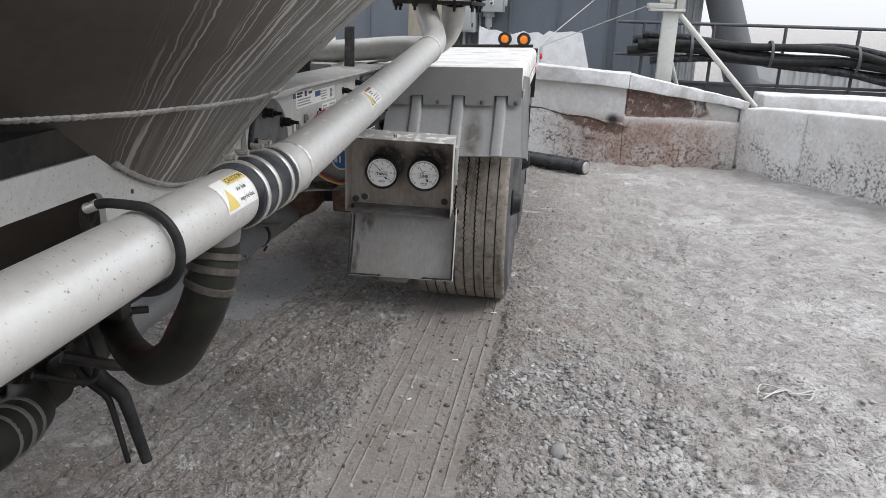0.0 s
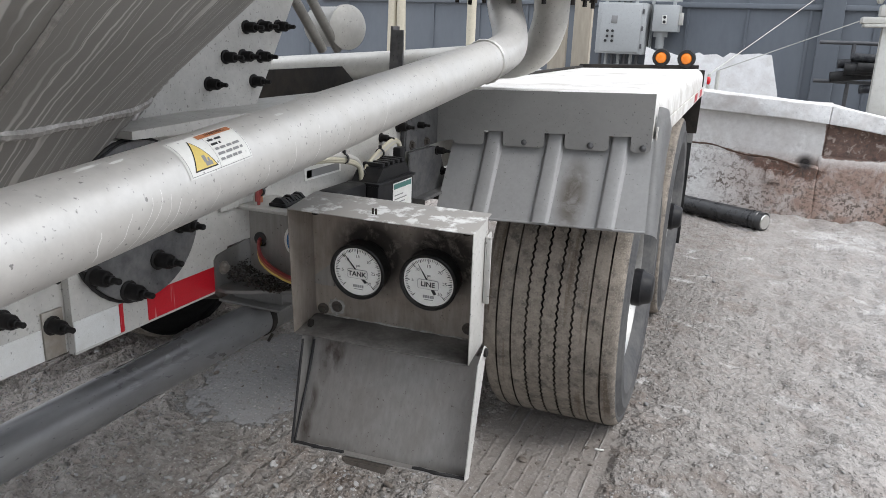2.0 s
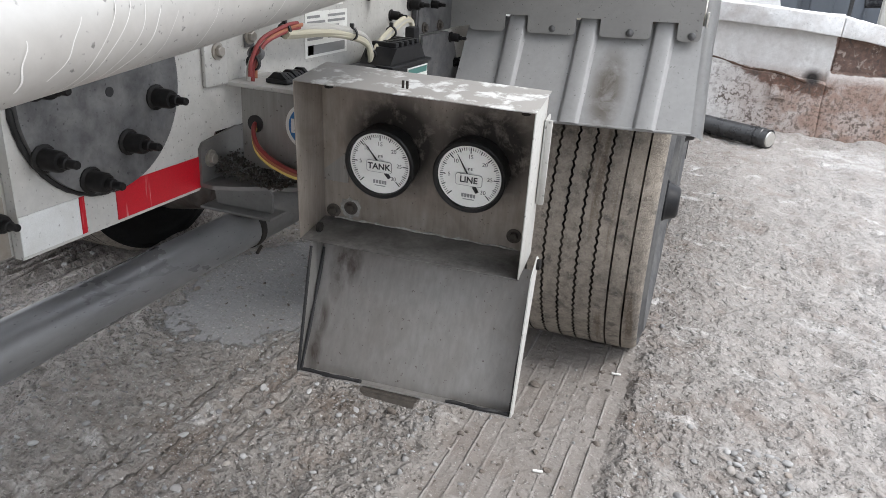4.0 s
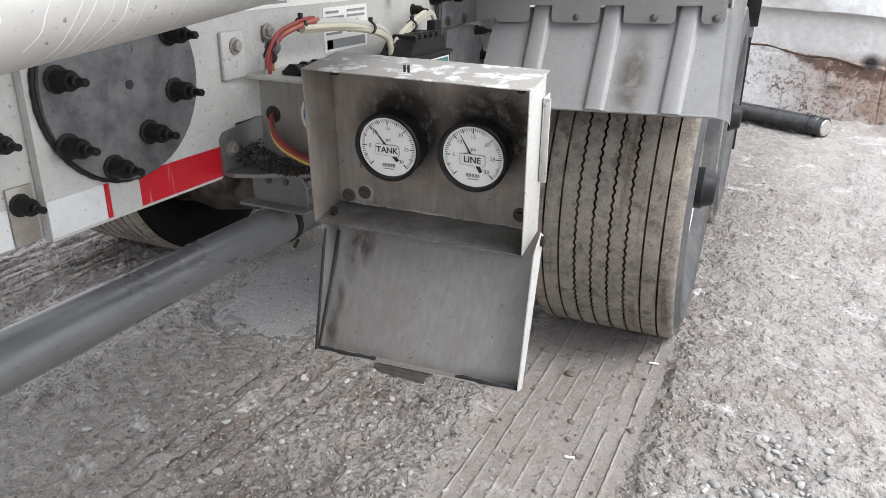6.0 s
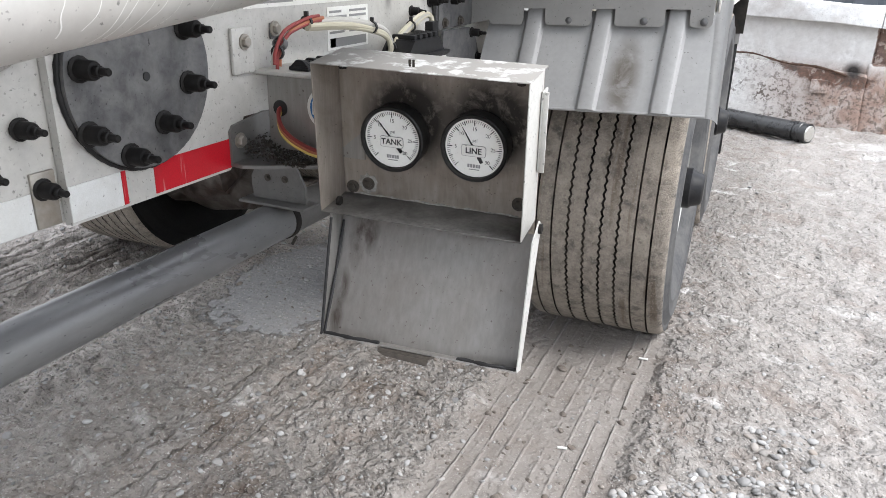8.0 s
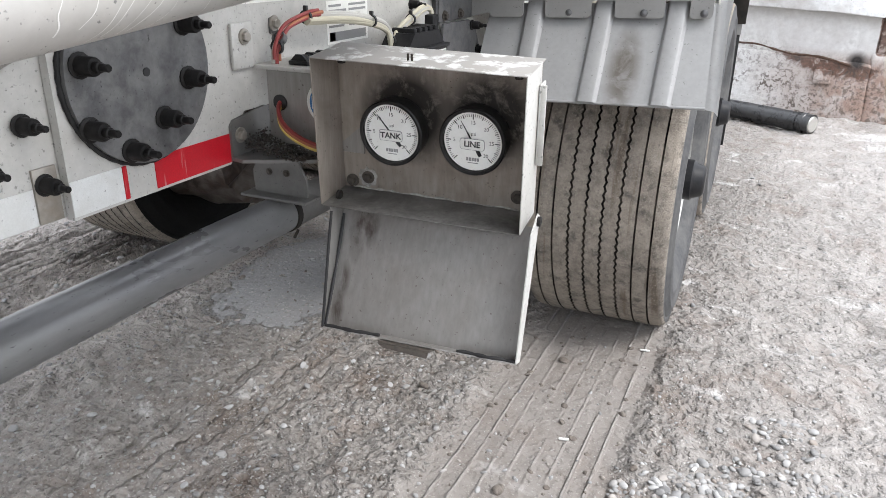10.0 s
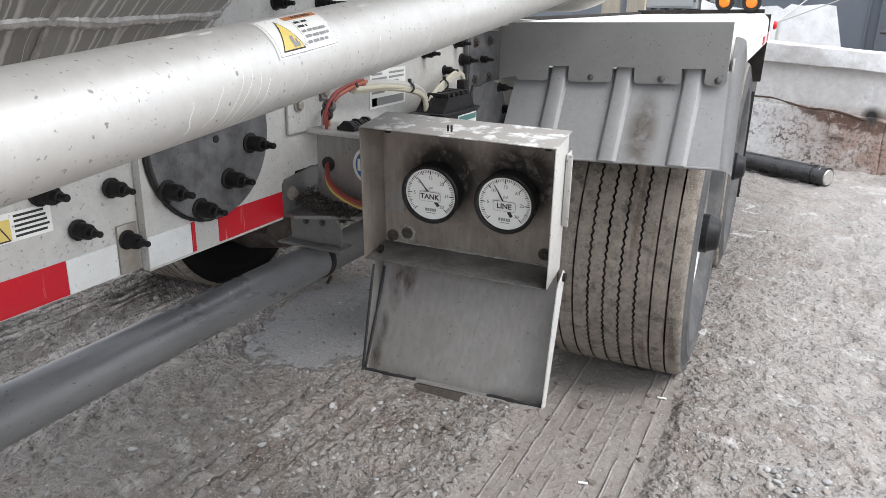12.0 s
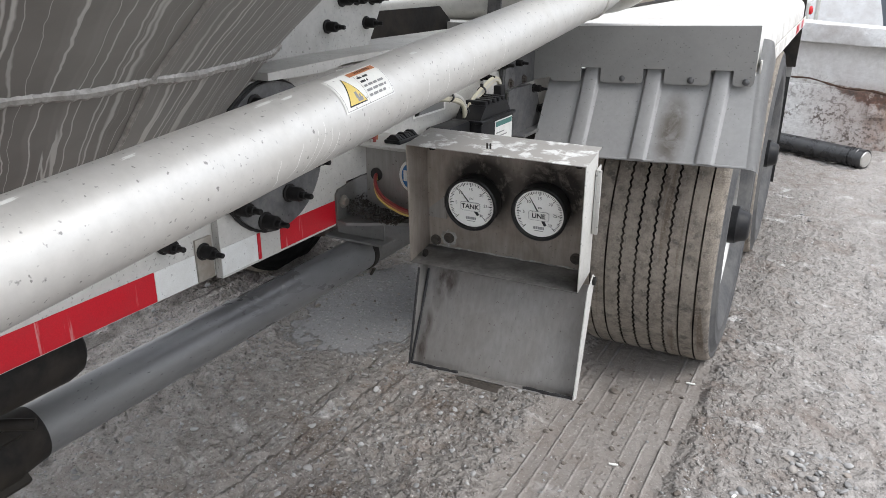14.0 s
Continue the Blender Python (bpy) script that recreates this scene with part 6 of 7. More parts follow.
# groove floors: shade of the recess in a near-black base, dust over it
M_GROOVE = mat("shaded_dusty_groove", (0.012, 0.011, 0.010), 0.9, 0.0, 60, 0.3, (0.17, 0.148, 0.122), 0.9, 11.0, 0.0, 0.2, gloss=0.15)


def tyre_mesh(n=250):
    prof = []          # (x from the tyre's middle, radius, zigzag)
    for x, r in ((0.165, 0.292), (0.172, 0.300), (0.206, 0.335), (0.222, 0.375), (0.2255, 0.379), (0.2255, 0.387), (0.224, 0.391), (0.226, 0.425), (0.2285, 0.429), (0.2285, 0.436), (0.225, 0.44), (0.222, 0.455), (0.2145, 0.468), (0.2165, 0.472), (0.2165, 0.486), (0.208, 0.496), (0.198, 0.500)):
        prof.append((-x, r, 0))
    edge = len(prof)
    for i, g in enumerate(GROOVES):
        x, zz = g - RIMC, 0.0027 if 2 <= i <= 5 else 0.0
        w = 0.0034 if zz else 0.0027
        prof += [(x - w, 0.502, zz), (x - w * 0.6, 0.488, zz), (x + w * 0.6, 0.488, zz), (x + w, 0.502, zz)]
    prof += [(-x, r, z) for x, r, z in prof[edge - 1::-1]]
    v, f = [], []
    for j in range(n):
        a = 2 * math.pi * j / n
        for x, r, zz in prof:
            y, z = r * math.cos(a), r * math.sin(a)
            v.append((x + (zz if j % 2 else -zz), y, max(z, -WZ + 0.001)))
    k = len(prof)
    for j in range(n):
        q = ((j + 1) % n) * k
        for i in range(k - 1):
            f.append((j * k + i, j * k + i + 1, q + i + 1, q + i))
    m = bpy.data.meshes.new("tyre")
    m.from_pydata(v, [], f)
    b = bmesh.new()
    b.from_mesh(m)
    bpy.data.meshes.remove(m)
    for f in b.faces:
        q = f.calc_center_median()
        r = math.hypot(q.y, q.z)
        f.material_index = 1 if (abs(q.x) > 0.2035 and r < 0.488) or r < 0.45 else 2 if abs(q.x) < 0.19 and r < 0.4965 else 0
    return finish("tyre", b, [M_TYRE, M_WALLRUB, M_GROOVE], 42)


def rim_mesh():
    b = bmesh.new()
    lathe(b, [(0.30, 0.176), (0.292, 0.184), (0.283, 0.172), (0.275, 0.12), (0.262, 0.09), (0.25, 0.05), (0.20, 0.04), (0.16, 0.055), (0.12, 0.055), (0.0, 0.055)], TO_X, 56)
    # inner barrel and disc near black: the hollow's shade is in their colour
    lathe(b, [(0.30, -0.175), (0.285, -0.170), (0.262, -0.10), (0.25, 0.03)], TO_X, 56, 1)
    lathe(b, [(0.25, 0.03), (0.0, 0.03)], TO_X, 56, 1)
    return finish("wheel", b, [M_RIM, M_BOLT], 40)


def hub_mesh():
    b = bmesh.new()
    lathe(b, [(0.11, 0.05), (0.105, 0.10), (0.070, 0.13), (0.064, 0.18), (0.064, 0.195)], TO_X, 32)
    lathe(b, [(0.064, 0.192), (0.068, 0.194), (0.068, 0.222), (0.060, 0.230), (0.052, 0.256), (0.042, 0.263), (0, 0.263)], TO_X, 32)
    return finish("hub", b, M_BLACKBOX, 40)


def drum_mesh():
    b = bmesh.new()
    lathe(b, [(0.0, -0.14), (0.10, -0.14), (0.11, -0.08), (0.19, -0.05), (0.2, -0.03), (0.205, 0.02), (0, 0.02)], TO_X, 36)
    return finish("brake_drum", b, M_RUST, 40)


# sidewall copy for the far wheels, blackened for the shade they stand in
M_SHADEWALL = mat("shaded_sidewall_rubber", (0.010, 0.010, 0.010), 0.8, 0.0, 80, 0.3, (0.02, 0.019, 0.018), 0.5, 12.0, 0.0, 0.2, gloss=0.15)
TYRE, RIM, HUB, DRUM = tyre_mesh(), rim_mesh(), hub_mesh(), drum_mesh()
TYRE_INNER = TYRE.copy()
TYRE_INNER.materials[1] = M_SHADEWALL
NUTS = [(0.168 * math.cos(radians(36 * i)), 0.168 * math.sin(radians(36 * i))) for i in range(10)]
for side, cx, turn in (("out", RIMC, 0), ("in", -1.22 - RIMC, 180)):
    for wy in WY:
        w = piece("wheel", RIM, YAW @ pose(cx, wy, WZ - (0.045 if turn else 0), 0, 0, turn), trailer, "silver rim with wide dusty tyre")
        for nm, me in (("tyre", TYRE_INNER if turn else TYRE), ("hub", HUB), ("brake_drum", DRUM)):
            o = new(nm, me)
            o.parent = w
        if wy == WY[0]:
            for y, z in NUTS:
                o = new("wheel_nut", HEXBOLT)
                o.parent = w
                o.matrix_basis = pose(0.055, y, z) @ TO_X
for wy in WY:
    bm = bmesh.new()
    cyl(bm, (-1.5, wy, WZ), (0.2, wy, WZ), 0.062, n=20)
    part("axle", bm, M_DARK, trailer)
    for x in (-0.14,):
        bm = bmesh.new()
        box(bm, (x - 0.05, wy - 0.55, 0.56), (x + 0.05, wy + 0.25, 0.66), 0.01)
        box(bm, (x - 0.045, wy - 0.56, 0.52), (x + 0.045, wy - 0.42, 0.92), 0.01)
        part("suspension_arm", bm, M_RUST, trailer)
        bm = bmesh.new()
        lathe(bm, [(0, 0), (0.11, 0), (0.14, 0.05), (0.125, 0.10), (0.14, 0.15), (0.11, 0.20), (0, 0.20)], pose(x, wy + 0.30, 0.68), 24)
        part("air_spring", bm, M_RUBBER, trailer)
M_CAKED = mat("caked_greasy_iron", (0.045, 0.028, 0.022), 0.55, 0.1, 30, 0.5, (0.17, 0.155, 0.14), 0.9, 11.0, 0.0, 0.6)
bm = bmesh.new()
lathe(bm, [(0, 0), (0.20, 0), (0.24, 0.012), (0.245, 0.05), (0.235, 0.10), (0.24, 0.16), (0.232, 0.24), (0.225, 0.36), (0, 0.36)], pose(-1.50, 1.45, 0.395) @ TO_X, 64)
for v in bm.verts:
    v.co += Vector(noise.noise_vector(v.co * 15)) * 0.026 + Vector(noise.noise_vector(v.co * 45)) * 0.010
part("brake_drum", bm, M_CAKED, trailer, "rusty caked brake drum")
bm = bmesh.new()
box(bm, (-1.34, -3.2, 0.85), (-1.33, 3.4, 1.15))
part("far_rail", bm, M_FRAME, trailer)
bm = bmesh.new()
lathe(bm, [(0, 0), (0.10, 0), (0.12, 0.03), (0.11, 0.12), (0.05, 0.16), (0, 0.16)], pose(-0.42, 1.20, 0.55, 90, 0, 0), 24)
cyl(bm, (-0.42, 1.2, 0.62), (-0.2, 1.3, 0.60), 0.03, n=12)
part("brake_chamber", bm, M_RUST, trailer)

# ---- fender ----
bm = bmesh.new()
tabs, left = [(0.0, 1.195), (0.0, 1.031)], 0.062
for r in (0.189, 0.377, 0.566, 0.70):
    right = min(r - 0.031, 0.653)
    tabs += arc(left + 0.012, 1.043, 0.012, 180, 270, 4) + arc(right - 0.012, 1.043, 0.012, 270, 360, 4)
    if r < 0.65:
        tabs += [(right, 1.074), (r + 0.031, 1.074)]
    left = r + 0.031
tabs += [(0.653, 1.195)]
prism(bm, tabs, "y", 1.015, 1.021)
fender = part("fender", bm, M_FENDER, trailer, "grey sheet-metal fender, lightly specked")
bm = bmesh.new()
prof = [(-0.06, 1.193)] + [(0.60, 1.193)] + arc(0.60, 1.143, 0.05, 90, 0, 6) + [(0.652, 1.06), (0.648, 1.06)] + arc(0.60, 1.143, 0.046, 0, 90, 6) + [(-0.06, 1.189)]
prism(bm, prof, "y", 1.021, 3.47)
part("deck_sheet", bm, M_DECK, fender, "pale powder-dusted deck sheet")
bm = bmesh.new()
out = [(1.04, 1.10), (3.47, 1.10), (3.47, 1.055), (1.20, 1.055), (1.12, 1.03), (1.06, 1.03)]
prism(bm, out, "x", 0.660, 0.664)
part("side_skirt", bm, M_DECK, fender)
bm = bmesh.new()
ALEAN = math.degrees(math.atan2(1.055 - 0.925, 1.065 - 0.822))
am = pose(0, 1.052, 1.066, -ALEAN, 0, 0)
AL = math.hypot(0.13, 0.243)
prism(bm, [(0.055, 0), (0.045, -AL), (0.672, -AL), (0.655, 0)], "y", -0.002, 0.002, m=am)
cyl(bm, am @ Vector((0.045, 0, -AL)), am @ Vector((0.672, 0, -AL)), 0.004, n=8)
part("apron", bm, M_APRON, fender, "grey apron with an oily smear", 30)
bm = bmesh.new()
rows = []
for z, back in ((0.10, 0.16), (0.0, 0.13), (-AL * 0.5, 0.09), (-AL * 0.85, 0.06), (-AL - 0.004, 0.045)):
    line = [(0.655 - 0.016 * min(0.0, z) / AL + 0.028 * math.sin(a), 0.034 * (1 - math.cos(a)) - 0.002) for a in np.linspace(0, 1.5, 6)] + [(0.686 - 0.016 * min(0.0, z) / AL, back)]
    rows.append([bm.verts.new(am @ Vector((x, y, z))) for x, y in line])
for a, b in zip(rows, rows[1:]):
    for k in range(6):
        bm.faces.new((a[k], a[k + 1], b[k + 1], b[k]))
bmesh.ops.solidify(bm, geom=bm.faces[:], thickness=0.003)
part("corner_return", bm, M_APRON, fender, "rolled corner of the apron", 50)
for r in (0.189, 0.377, 0.566):
    bm = bmesh.new()
    rows = []
    for z, deep, wide in ((0.014, 0.010, 0.018), (0.009, 0.021, 0.024), (-0.001, 0.0235, 0.028), (-0.020, 0.019, 0.028), (-AL * 0.4, 0.012, 0.028), (-AL - 0.001, 0.010, 0.028)):
        rows.append([bm.verts.new(am @ Vector((r + u * wide / 0.034 + 0.02 * z, -0.002 - h * deep, z)))
                     for u, h in ((-0.034, 0), (-0.030, 0.3), (-0.026, 0.88), (-0.021, 1.0), (0.021, 1.0), (0.026, 0.88), (0.030, 0.3), (0.034, 0))])
    for a, b in zip(rows, rows[1:]):
        for k in range(7):
            bm.faces.new((a[k], a[k + 1], b[k + 1], b[k]))
    bm.faces.new(rows[0])
    bm.faces.new(rows[-1][::-1])
    for a, b in zip(rows, rows[1:]):
        bm.faces.new((a[0], b[0], b[7], a[7]))
    part("stiffening_rib", bm, M_APRON, fender, angle=50)
for x in (0.124, 0.285, 0.483, 0.632):
    piece("rivet", RIVET, pose(x, 1.015, 1.044 + 0.035 * (x - 0.36)) @ TO_NEG_Y @ Matrix.Scale(1.05, 4), fender)
for y0, y1, m in ((2.65, 2.82, M_RED), (2.82, 3.0, M_WHITE_TAPE), (3.0, 3.2, M_RED)):
    bm = bmesh.new()
    box(bm, (0.6645, y0, 1.062), (0.666, y1, 1.098))
    part("reflective_tape", bm, m, fender)
bm = bmesh.new()
box(bm, (-0.06, 1.1, 1.194), (-0.035, 3.46, 1.206), 0.003)
box(bm, (-0.06, 3.44, 1.194), (0.62, 3.47, 1.215), 0.003)
part("deck_edging", bm, M_DARK, fender)
# rear panel painted near black for the shade under the fender
bm = bmesh.new()
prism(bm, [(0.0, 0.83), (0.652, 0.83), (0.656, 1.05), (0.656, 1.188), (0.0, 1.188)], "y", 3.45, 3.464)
part("rear_wrap", bm, M_DARK, fender, "rear panel of the fender, its shade put into a dark colour")
bm = bmesh.new()
box(bm, (0.18, 3.475, 0.165), (0.632, 3.485, 0.86), 0.003, YAW)
flap = part("mud_flap", bm, M_RUBBER, trailer, "dusty black rubber mud flap")
bm = bmesh.new()
box(bm, (0.16, 3.468, 0.78), (0.636, 3.475, 0.86), 0.002, YAW)
part("flap_bar", bm, M_FENDER, flap)
for x in (0.345, 0.485):
    bm = bmesh.new()
    lathe(bm, [(0.03, 0.0), (0.049, 0.0), (0.051, 0.012), (0.047, 0.03), (0.033, 0.036), (0.031, 0.030)], pose(x, 3.46, 1.255) @ TO_NEG_Y, 32)
    lamp = part("marker_lamp", bm, M_RUBBER, trailer, "amber marker lamp in black rubber ring")
    bm = bmesh.new()
    lathe(bm, [(0.033, 0.028), (0.026, 0.036), (0.012, 0.041), (0.0, 0.042)], pose(x, 3.46, 1.255) @ TO_NEG_Y, 32)
    part("lens", bm, M_AMBER, lamp)
    bm = bmesh.new()
    box(bm, (x - 0.02, 3.455, 1.193), (x + 0.02, 3.463, 1.222), 0.002)
    part("lamp_foot", bm, M_DARK, lamp)
bm = bmesh.new()
lathe(bm, [(0.022, 0), (0.022, 0.012), (0.014, 0.018), (0, 0.019)], pose(0.61, 3.46, 1.14) @ TO_X, 20)
part("rear_marker", bm, M_REDLENS, trailer, "small red marker lens")

TILT = Matrix(((1, 0, 0, 0), (0, 1, 0, 0), (0.035, 0, 1, -0.036 * 0.35), (0, 0, 0, 1)))       # the sheet metal hangs a little askew
for o in [fender, *fender.children]:
    if o.data != RIVET:
        o.data.transform(TILT @ YAW)

# hanger plate and bolts between rail and fender
bm = bmesh.new()
box(bm, (0.002, 0.755, 1.020), (0.014, 0.765, 1.155), 0.002)
box(bm, (0.004, 0.765, 1.020), (0.016, 0.985, 1.160), 0.002)
hp = part("hanger_plate", bm, M_GALV, trailer, "dark grey bolted hanger plate")
for y, z in ((0.80, 1.135), (0.80, 1.035), (0.90, 1.035), (0.90, 1.135)):
    piece("bolt", HEXBOLT_DARK, pose(0.016, y, z) @ TO_X, hp)
for y, z, q in ((0.742, 1.092, 1.15), (0.845, 1.088, 0.9), (0.640, 1.072, 0.9)):
    piece("bolt", BOLT_S, pose(0.012 if y > 0.76 else 0.0, y, z) @ TO_X @ Matrix.Scale(q, 4), hp)
bm = bmesh.new()
prism(bm, [(0.760, 0.880), (1.035, 0.880), (1.030, 0.930), (0.985, 1.005), (0.945, 1.016), (0.780, 1.016)], "x", 0.018, 0.024)
box(bm, (0.004, 0.745, 0.870), (0.055, 1.035, 0.880), 0.002)
gp2 = part("gusset_bracket", bm, M_GALV, trailer, "dark steel gusset bracket")
for y, z in ((0.965, 1.000), (1.010, 0.930)):
    piece("bolt", BOLT_S, pose(0.024, y, z) @ TO_X, gp2)

# ---- bracket, wiring and junction box beside the gauges ----
bm = bmesh.new()
box(bm, (0.001, -0.024, 1.003), (0.008, 0.030, 1.078), 0.002)
box(bm, (0.001, 0.030, 0.999), (0.165, 0.150, 1.006), 0.002)
shelf = part("support_bracket", bm, M_FRAME, trailer, "off-white bent sheet bracket")
piece("bracket_bolt", HEXBOLT, pose(0.008, 0.006, 1.055) @ TO_X, shelf)
bm = bmesh.new()
box(bm, (0.028, 0.034, 0.872), (0.22, 0.038, 0.999), 0.001)
front = part("bracket_front", bm, M_BOX, shelf)
bm = bmesh.new()
cyl(bm, (0.054, 0.032, 0.944), (0.054, 0.0345, 0.944), 0.014, n=20)
part("wire_hole", bm, M_INK, shelf)
bm = bmesh.new()
cyl(bm, (0.147, 0.0315, 0.951), (0.147, 0.0335, 0.951), 0.036, n=32, k=0)
cyl(bm, (0.147, 0.0307, 0.951), (0.147, 0.0317, 0.951), 0.030, n=32, k=1)
box(bm, (0.122, 0.0298, 0.940), (0.132, 0.0308, 0.962), k=0)
box(bm, (0.138, 0.0298, 0.940), (0.144, 0.0308, 0.962), k=0)
part("round_sticker", bm, [M_PAPER, M_BLUE], shelf, "round blue and white sticker")
bm = bmesh.new()
prism(bm, [(-0.044, 0.852), (0.16, 0.852), (0.16, 0.915), (0.05, 0.932), (-0.036, 0.921), (-0.044, 0.912)], "x", 0.001, 0.006)
tray = [(0.004, -0.046), (0.03, -0.050), (0.07, -0.030), (0.10, -0.010), (0.135, 0.004), (0.160, 0.03), (0.160, 0.17), (0.004, 0.17)]
prism(bm, tray, "z", 0.852, 0.858)
part("lower_bracket", bm, M_TEE, trailer, "grey bent tray bracket")
piece("bracket_bolt", HEXBOLT, pose(0.006, -0.022, 0.893) @ TO_X, trailer)
r5 = np.random.default_rng(5)
grit = np.stack([r5.uniform(0.008, 0.13, 1100), r5.uniform(-0.02, 0.09, 1100)], -1)
bm = bmesh.new()
for x, y in grit:
    s, zz = r5.uniform(0.0010, 0.0024), 0.859 + 0.038 * max(0.0, 1 - x / 0.10) * r5.random() ** 0.5
    bmesh.ops.create_icosphere(bm, subdivisions=1, radius=s, matrix=Matrix.Translation((x, y, zz)))
M_GRIT = mat("black_grit", (0.035, 0.030, 0.027), 0.9, 0.0, 90, 0.4, (0.10, 0.086, 0.074), 0.5, 60.0, 0.0, 0.4, gloss=0.2)
tagged(part("trapped_grit", bm, M_GRIT, None), "dark grit caught on the bracket shelf", "grit", kind="stuff")


def wire(name, pts, r, m, parent):
    b = bmesh.new()
    sweep(b, curve_pts(pts, 6), r, 10)
    return part(name, b, m, parent)


A = [(0.030, 0.055, 1.006), (0.030, 0.060, 1.03), (0.034, 0.085, 1.062), (0.036, 0.152, 1.078)]
harness = wire("wire_harness", A + [(0.034, 0.275, 1.076), (0.034, 0.40, 1.058), (0.036, 0.455, 1.036), (0.038, 0.472, 0.99)], 0.0055, M_WIRE_G, trailer)
for k, (m, o) in enumerate(((M_WIRE_R, 0.0), (M_WIRE_O, 0.008), (M_WIRE_R, -0.006))):
    wire("wire", [(x + 0.006, y + o, z + 0.004 * k) for x, y, z in A + [(0.034, 0.19, 1.080)]], 0.0034, m, harness)
for k, (o, m) in enumerate(((0.006, M_WIRE_G), (-0.005, M_WIRE_Y), (-0.001, M_WIRE_Y))):
    wire("wire", [(0.036 + 0.004 * k, 0.145, 1.074 + o), (0.036 + 0.003 * k, 0.28, 1.067 + o), (0.038, 0.385, 1.052 + o), (0.040, 0.440, 1.036 + o), (0.044, 0.461 - 0.004 * k, 1.010), (0.044, 0.447 + 0.004 * k, 0.968)], 0.0054, m, harness)
for k, m in enumerate((M_WIRE_Y, M_WIRE_G, M_WIRE_Y)):
    wire("wire", [(0.045, 0.468, 1.000), (0.042, 0.490, 1.014 + 0.005 * k), (0.038, 0.550, 1.034 + 0.006 * k), (0.036, 0.630, 1.058 + 0.005 * k), (0.036, 0.668 + 0.004 * k, 1.060), (0.040, 0.680, 1.035), (0.05, 0.665, 1.010)], 0.0050, m, harness)
bm = bmesh.new()
box(bm, (0.036, 0.640, 1.008), (0.060, 0.672, 1.050), 0.004)
part("connector", bm, M_BLACKBOX, harness)
for k, m in enumerate((M_WIRE_R, M_WIRE_O, M_YELLOW)):
    wire("wire", [(0.054, 0.046, 0.948 - 0.004 * k), (0.056, 0.024, 0.940 - 0.005 * k), (0.072, 0.012, 0.915 - 0.006 * k), (0.105, 0.012, 0.893 - 0.005 * k), (0.150, 0.020, 0.880 - 0.004 * k), (0.158, 0.10, 0.875)], 0.0034, m, harness)
for q in ((0.034, 0.062, 1.034), (0.036, 0.150, 1.078), (0.038, 0.385, 1.054), (0.042, 0.462, 1.006), (0.038, 0.565, 1.044)):
    bm = bmesh.new()
    lathe(bm, [(0.010, -0.003), (0.0125, -0.003), (0.0125, 0.003), (0.010, 0.003)], pose(*q, 90, 0, 0), 18, closed=True)
    box(bm, (-0.004, -0.003, 0.010), (0.004, 0.003, 0.020), 0.001, pose(*q))
    part("cable_tie", bm, M_INK, harness)
bm = bmesh.new()
lathe(bm, [(0.010, -0.006), (0.0125, -0.006), (0.0125, 0.006), (0.010, 0.006)], pose(0.034, 0.070, 1.048, 55, 0, 0), 18, closed=True)
box(bm, (0.0, 0.085, 1.052), (0.004, 0.110, 1.080), 0.002)
part("wire_clamp", bm, M_GALV, harness)
piece("clamp_bolt", HEXBOLT, pose(0.004, 0.096, 1.070) @ TO_X, harness)

unit = thing("control_module", "black plastic control module with printed label and plugs", "module", (0.06, 0.62, 0.94))
bm = bmesh.new()
box(bm, (0.018, 0.440, 0.900), (0.100, 0.640, 0.988), 0.005)
prism(bm, [(0.445, 0.988), (0.635, 0.988), (0.605, 1.022), (0.480, 1.022)], "x", 0.022, 0.092)
box(bm, (0.014, 0.436, 0.982), (0.104, 0.644, 0.990), 0.002)
part("housing", bm, M_BLACKBOX, unit)
for i in range(5):
    bm = bmesh.new()
    box(bm, (0.030, 0.486 + i * 0.027, 1.014), (0.088, 0.500 + i * 0.027, 1.032), 0.003)
    part("terminal_rib", bm, M_BLACKBOX, unit)
bm = bmesh.new()
box(bm, (0.1005, 0.518, 0.908), (0.1012, 0.626, 0.978), k=0)
for f in range(4):
    box(bm, (0.1012, 0.526, 0.914 + 0.010 * f), (0.1015, 0.575 + 0.010 * (f % 3), 0.917 + 0.010 * f), k=1)
box(bm, (0.1012, 0.522, 0.962), (0.1016, 0.622, 0.975), k=2)
part("label_sheet", bm, [M_PAPER, M_GREYINK, M_TEAL], unit)
bm = bmesh.new()
box(bm, (0.016, 0.300, 0.925), (0.072, 0.436, 0.992), 0.008)
box(bm, (0.022, 0.290, 0.938), (0.066, 0.302, 0.980), 0.004)
part("plug", bm, M_BLACKBOX, unit)
bm = bmesh.new()
box(bm, (0.060, 0.055, 1.0065), (0.100, 0.135, 1.014), 0.002)
for i in range(7):
    prism(bm, [(0.062, 1.0135), (0.098, 1.0135), (0.086, 1.0215 + 0.003 * (i % 3 == 0)), (0.074, 1.0215 + 0.003 * (i % 3 == 0))], "y", 0.058 + 0.0108 * i, 0.0655 + 0.0108 * i)
tagged(part("terminal_block", bm, M_BLACKBOX), "small black terminal block on the bracket", "terminal block")
bm = bmesh.new()
box(bm, (0.0005, 0.29, 0.86), (0.10, 0.72, 0.90), 0.003)
part("module_tray", bm, M_DARK, trailer)

# ---- gauge box with its dropped lid ----
gbox = thing("gauge_box", "tarnished stainless gauge box with its lid hanging open", "gauge box", (0.357, 0.0, 0.59))
BW, BH, BD = 0.340, 0.2457, 0.090
BM = pose(0.3507, -0.031, 0.7947) @ pose(0, 0, 0, 0, 0, 4.8) @ pose(0, 0, 0, 5.8, 1.2, 0)
hw = BW / 2
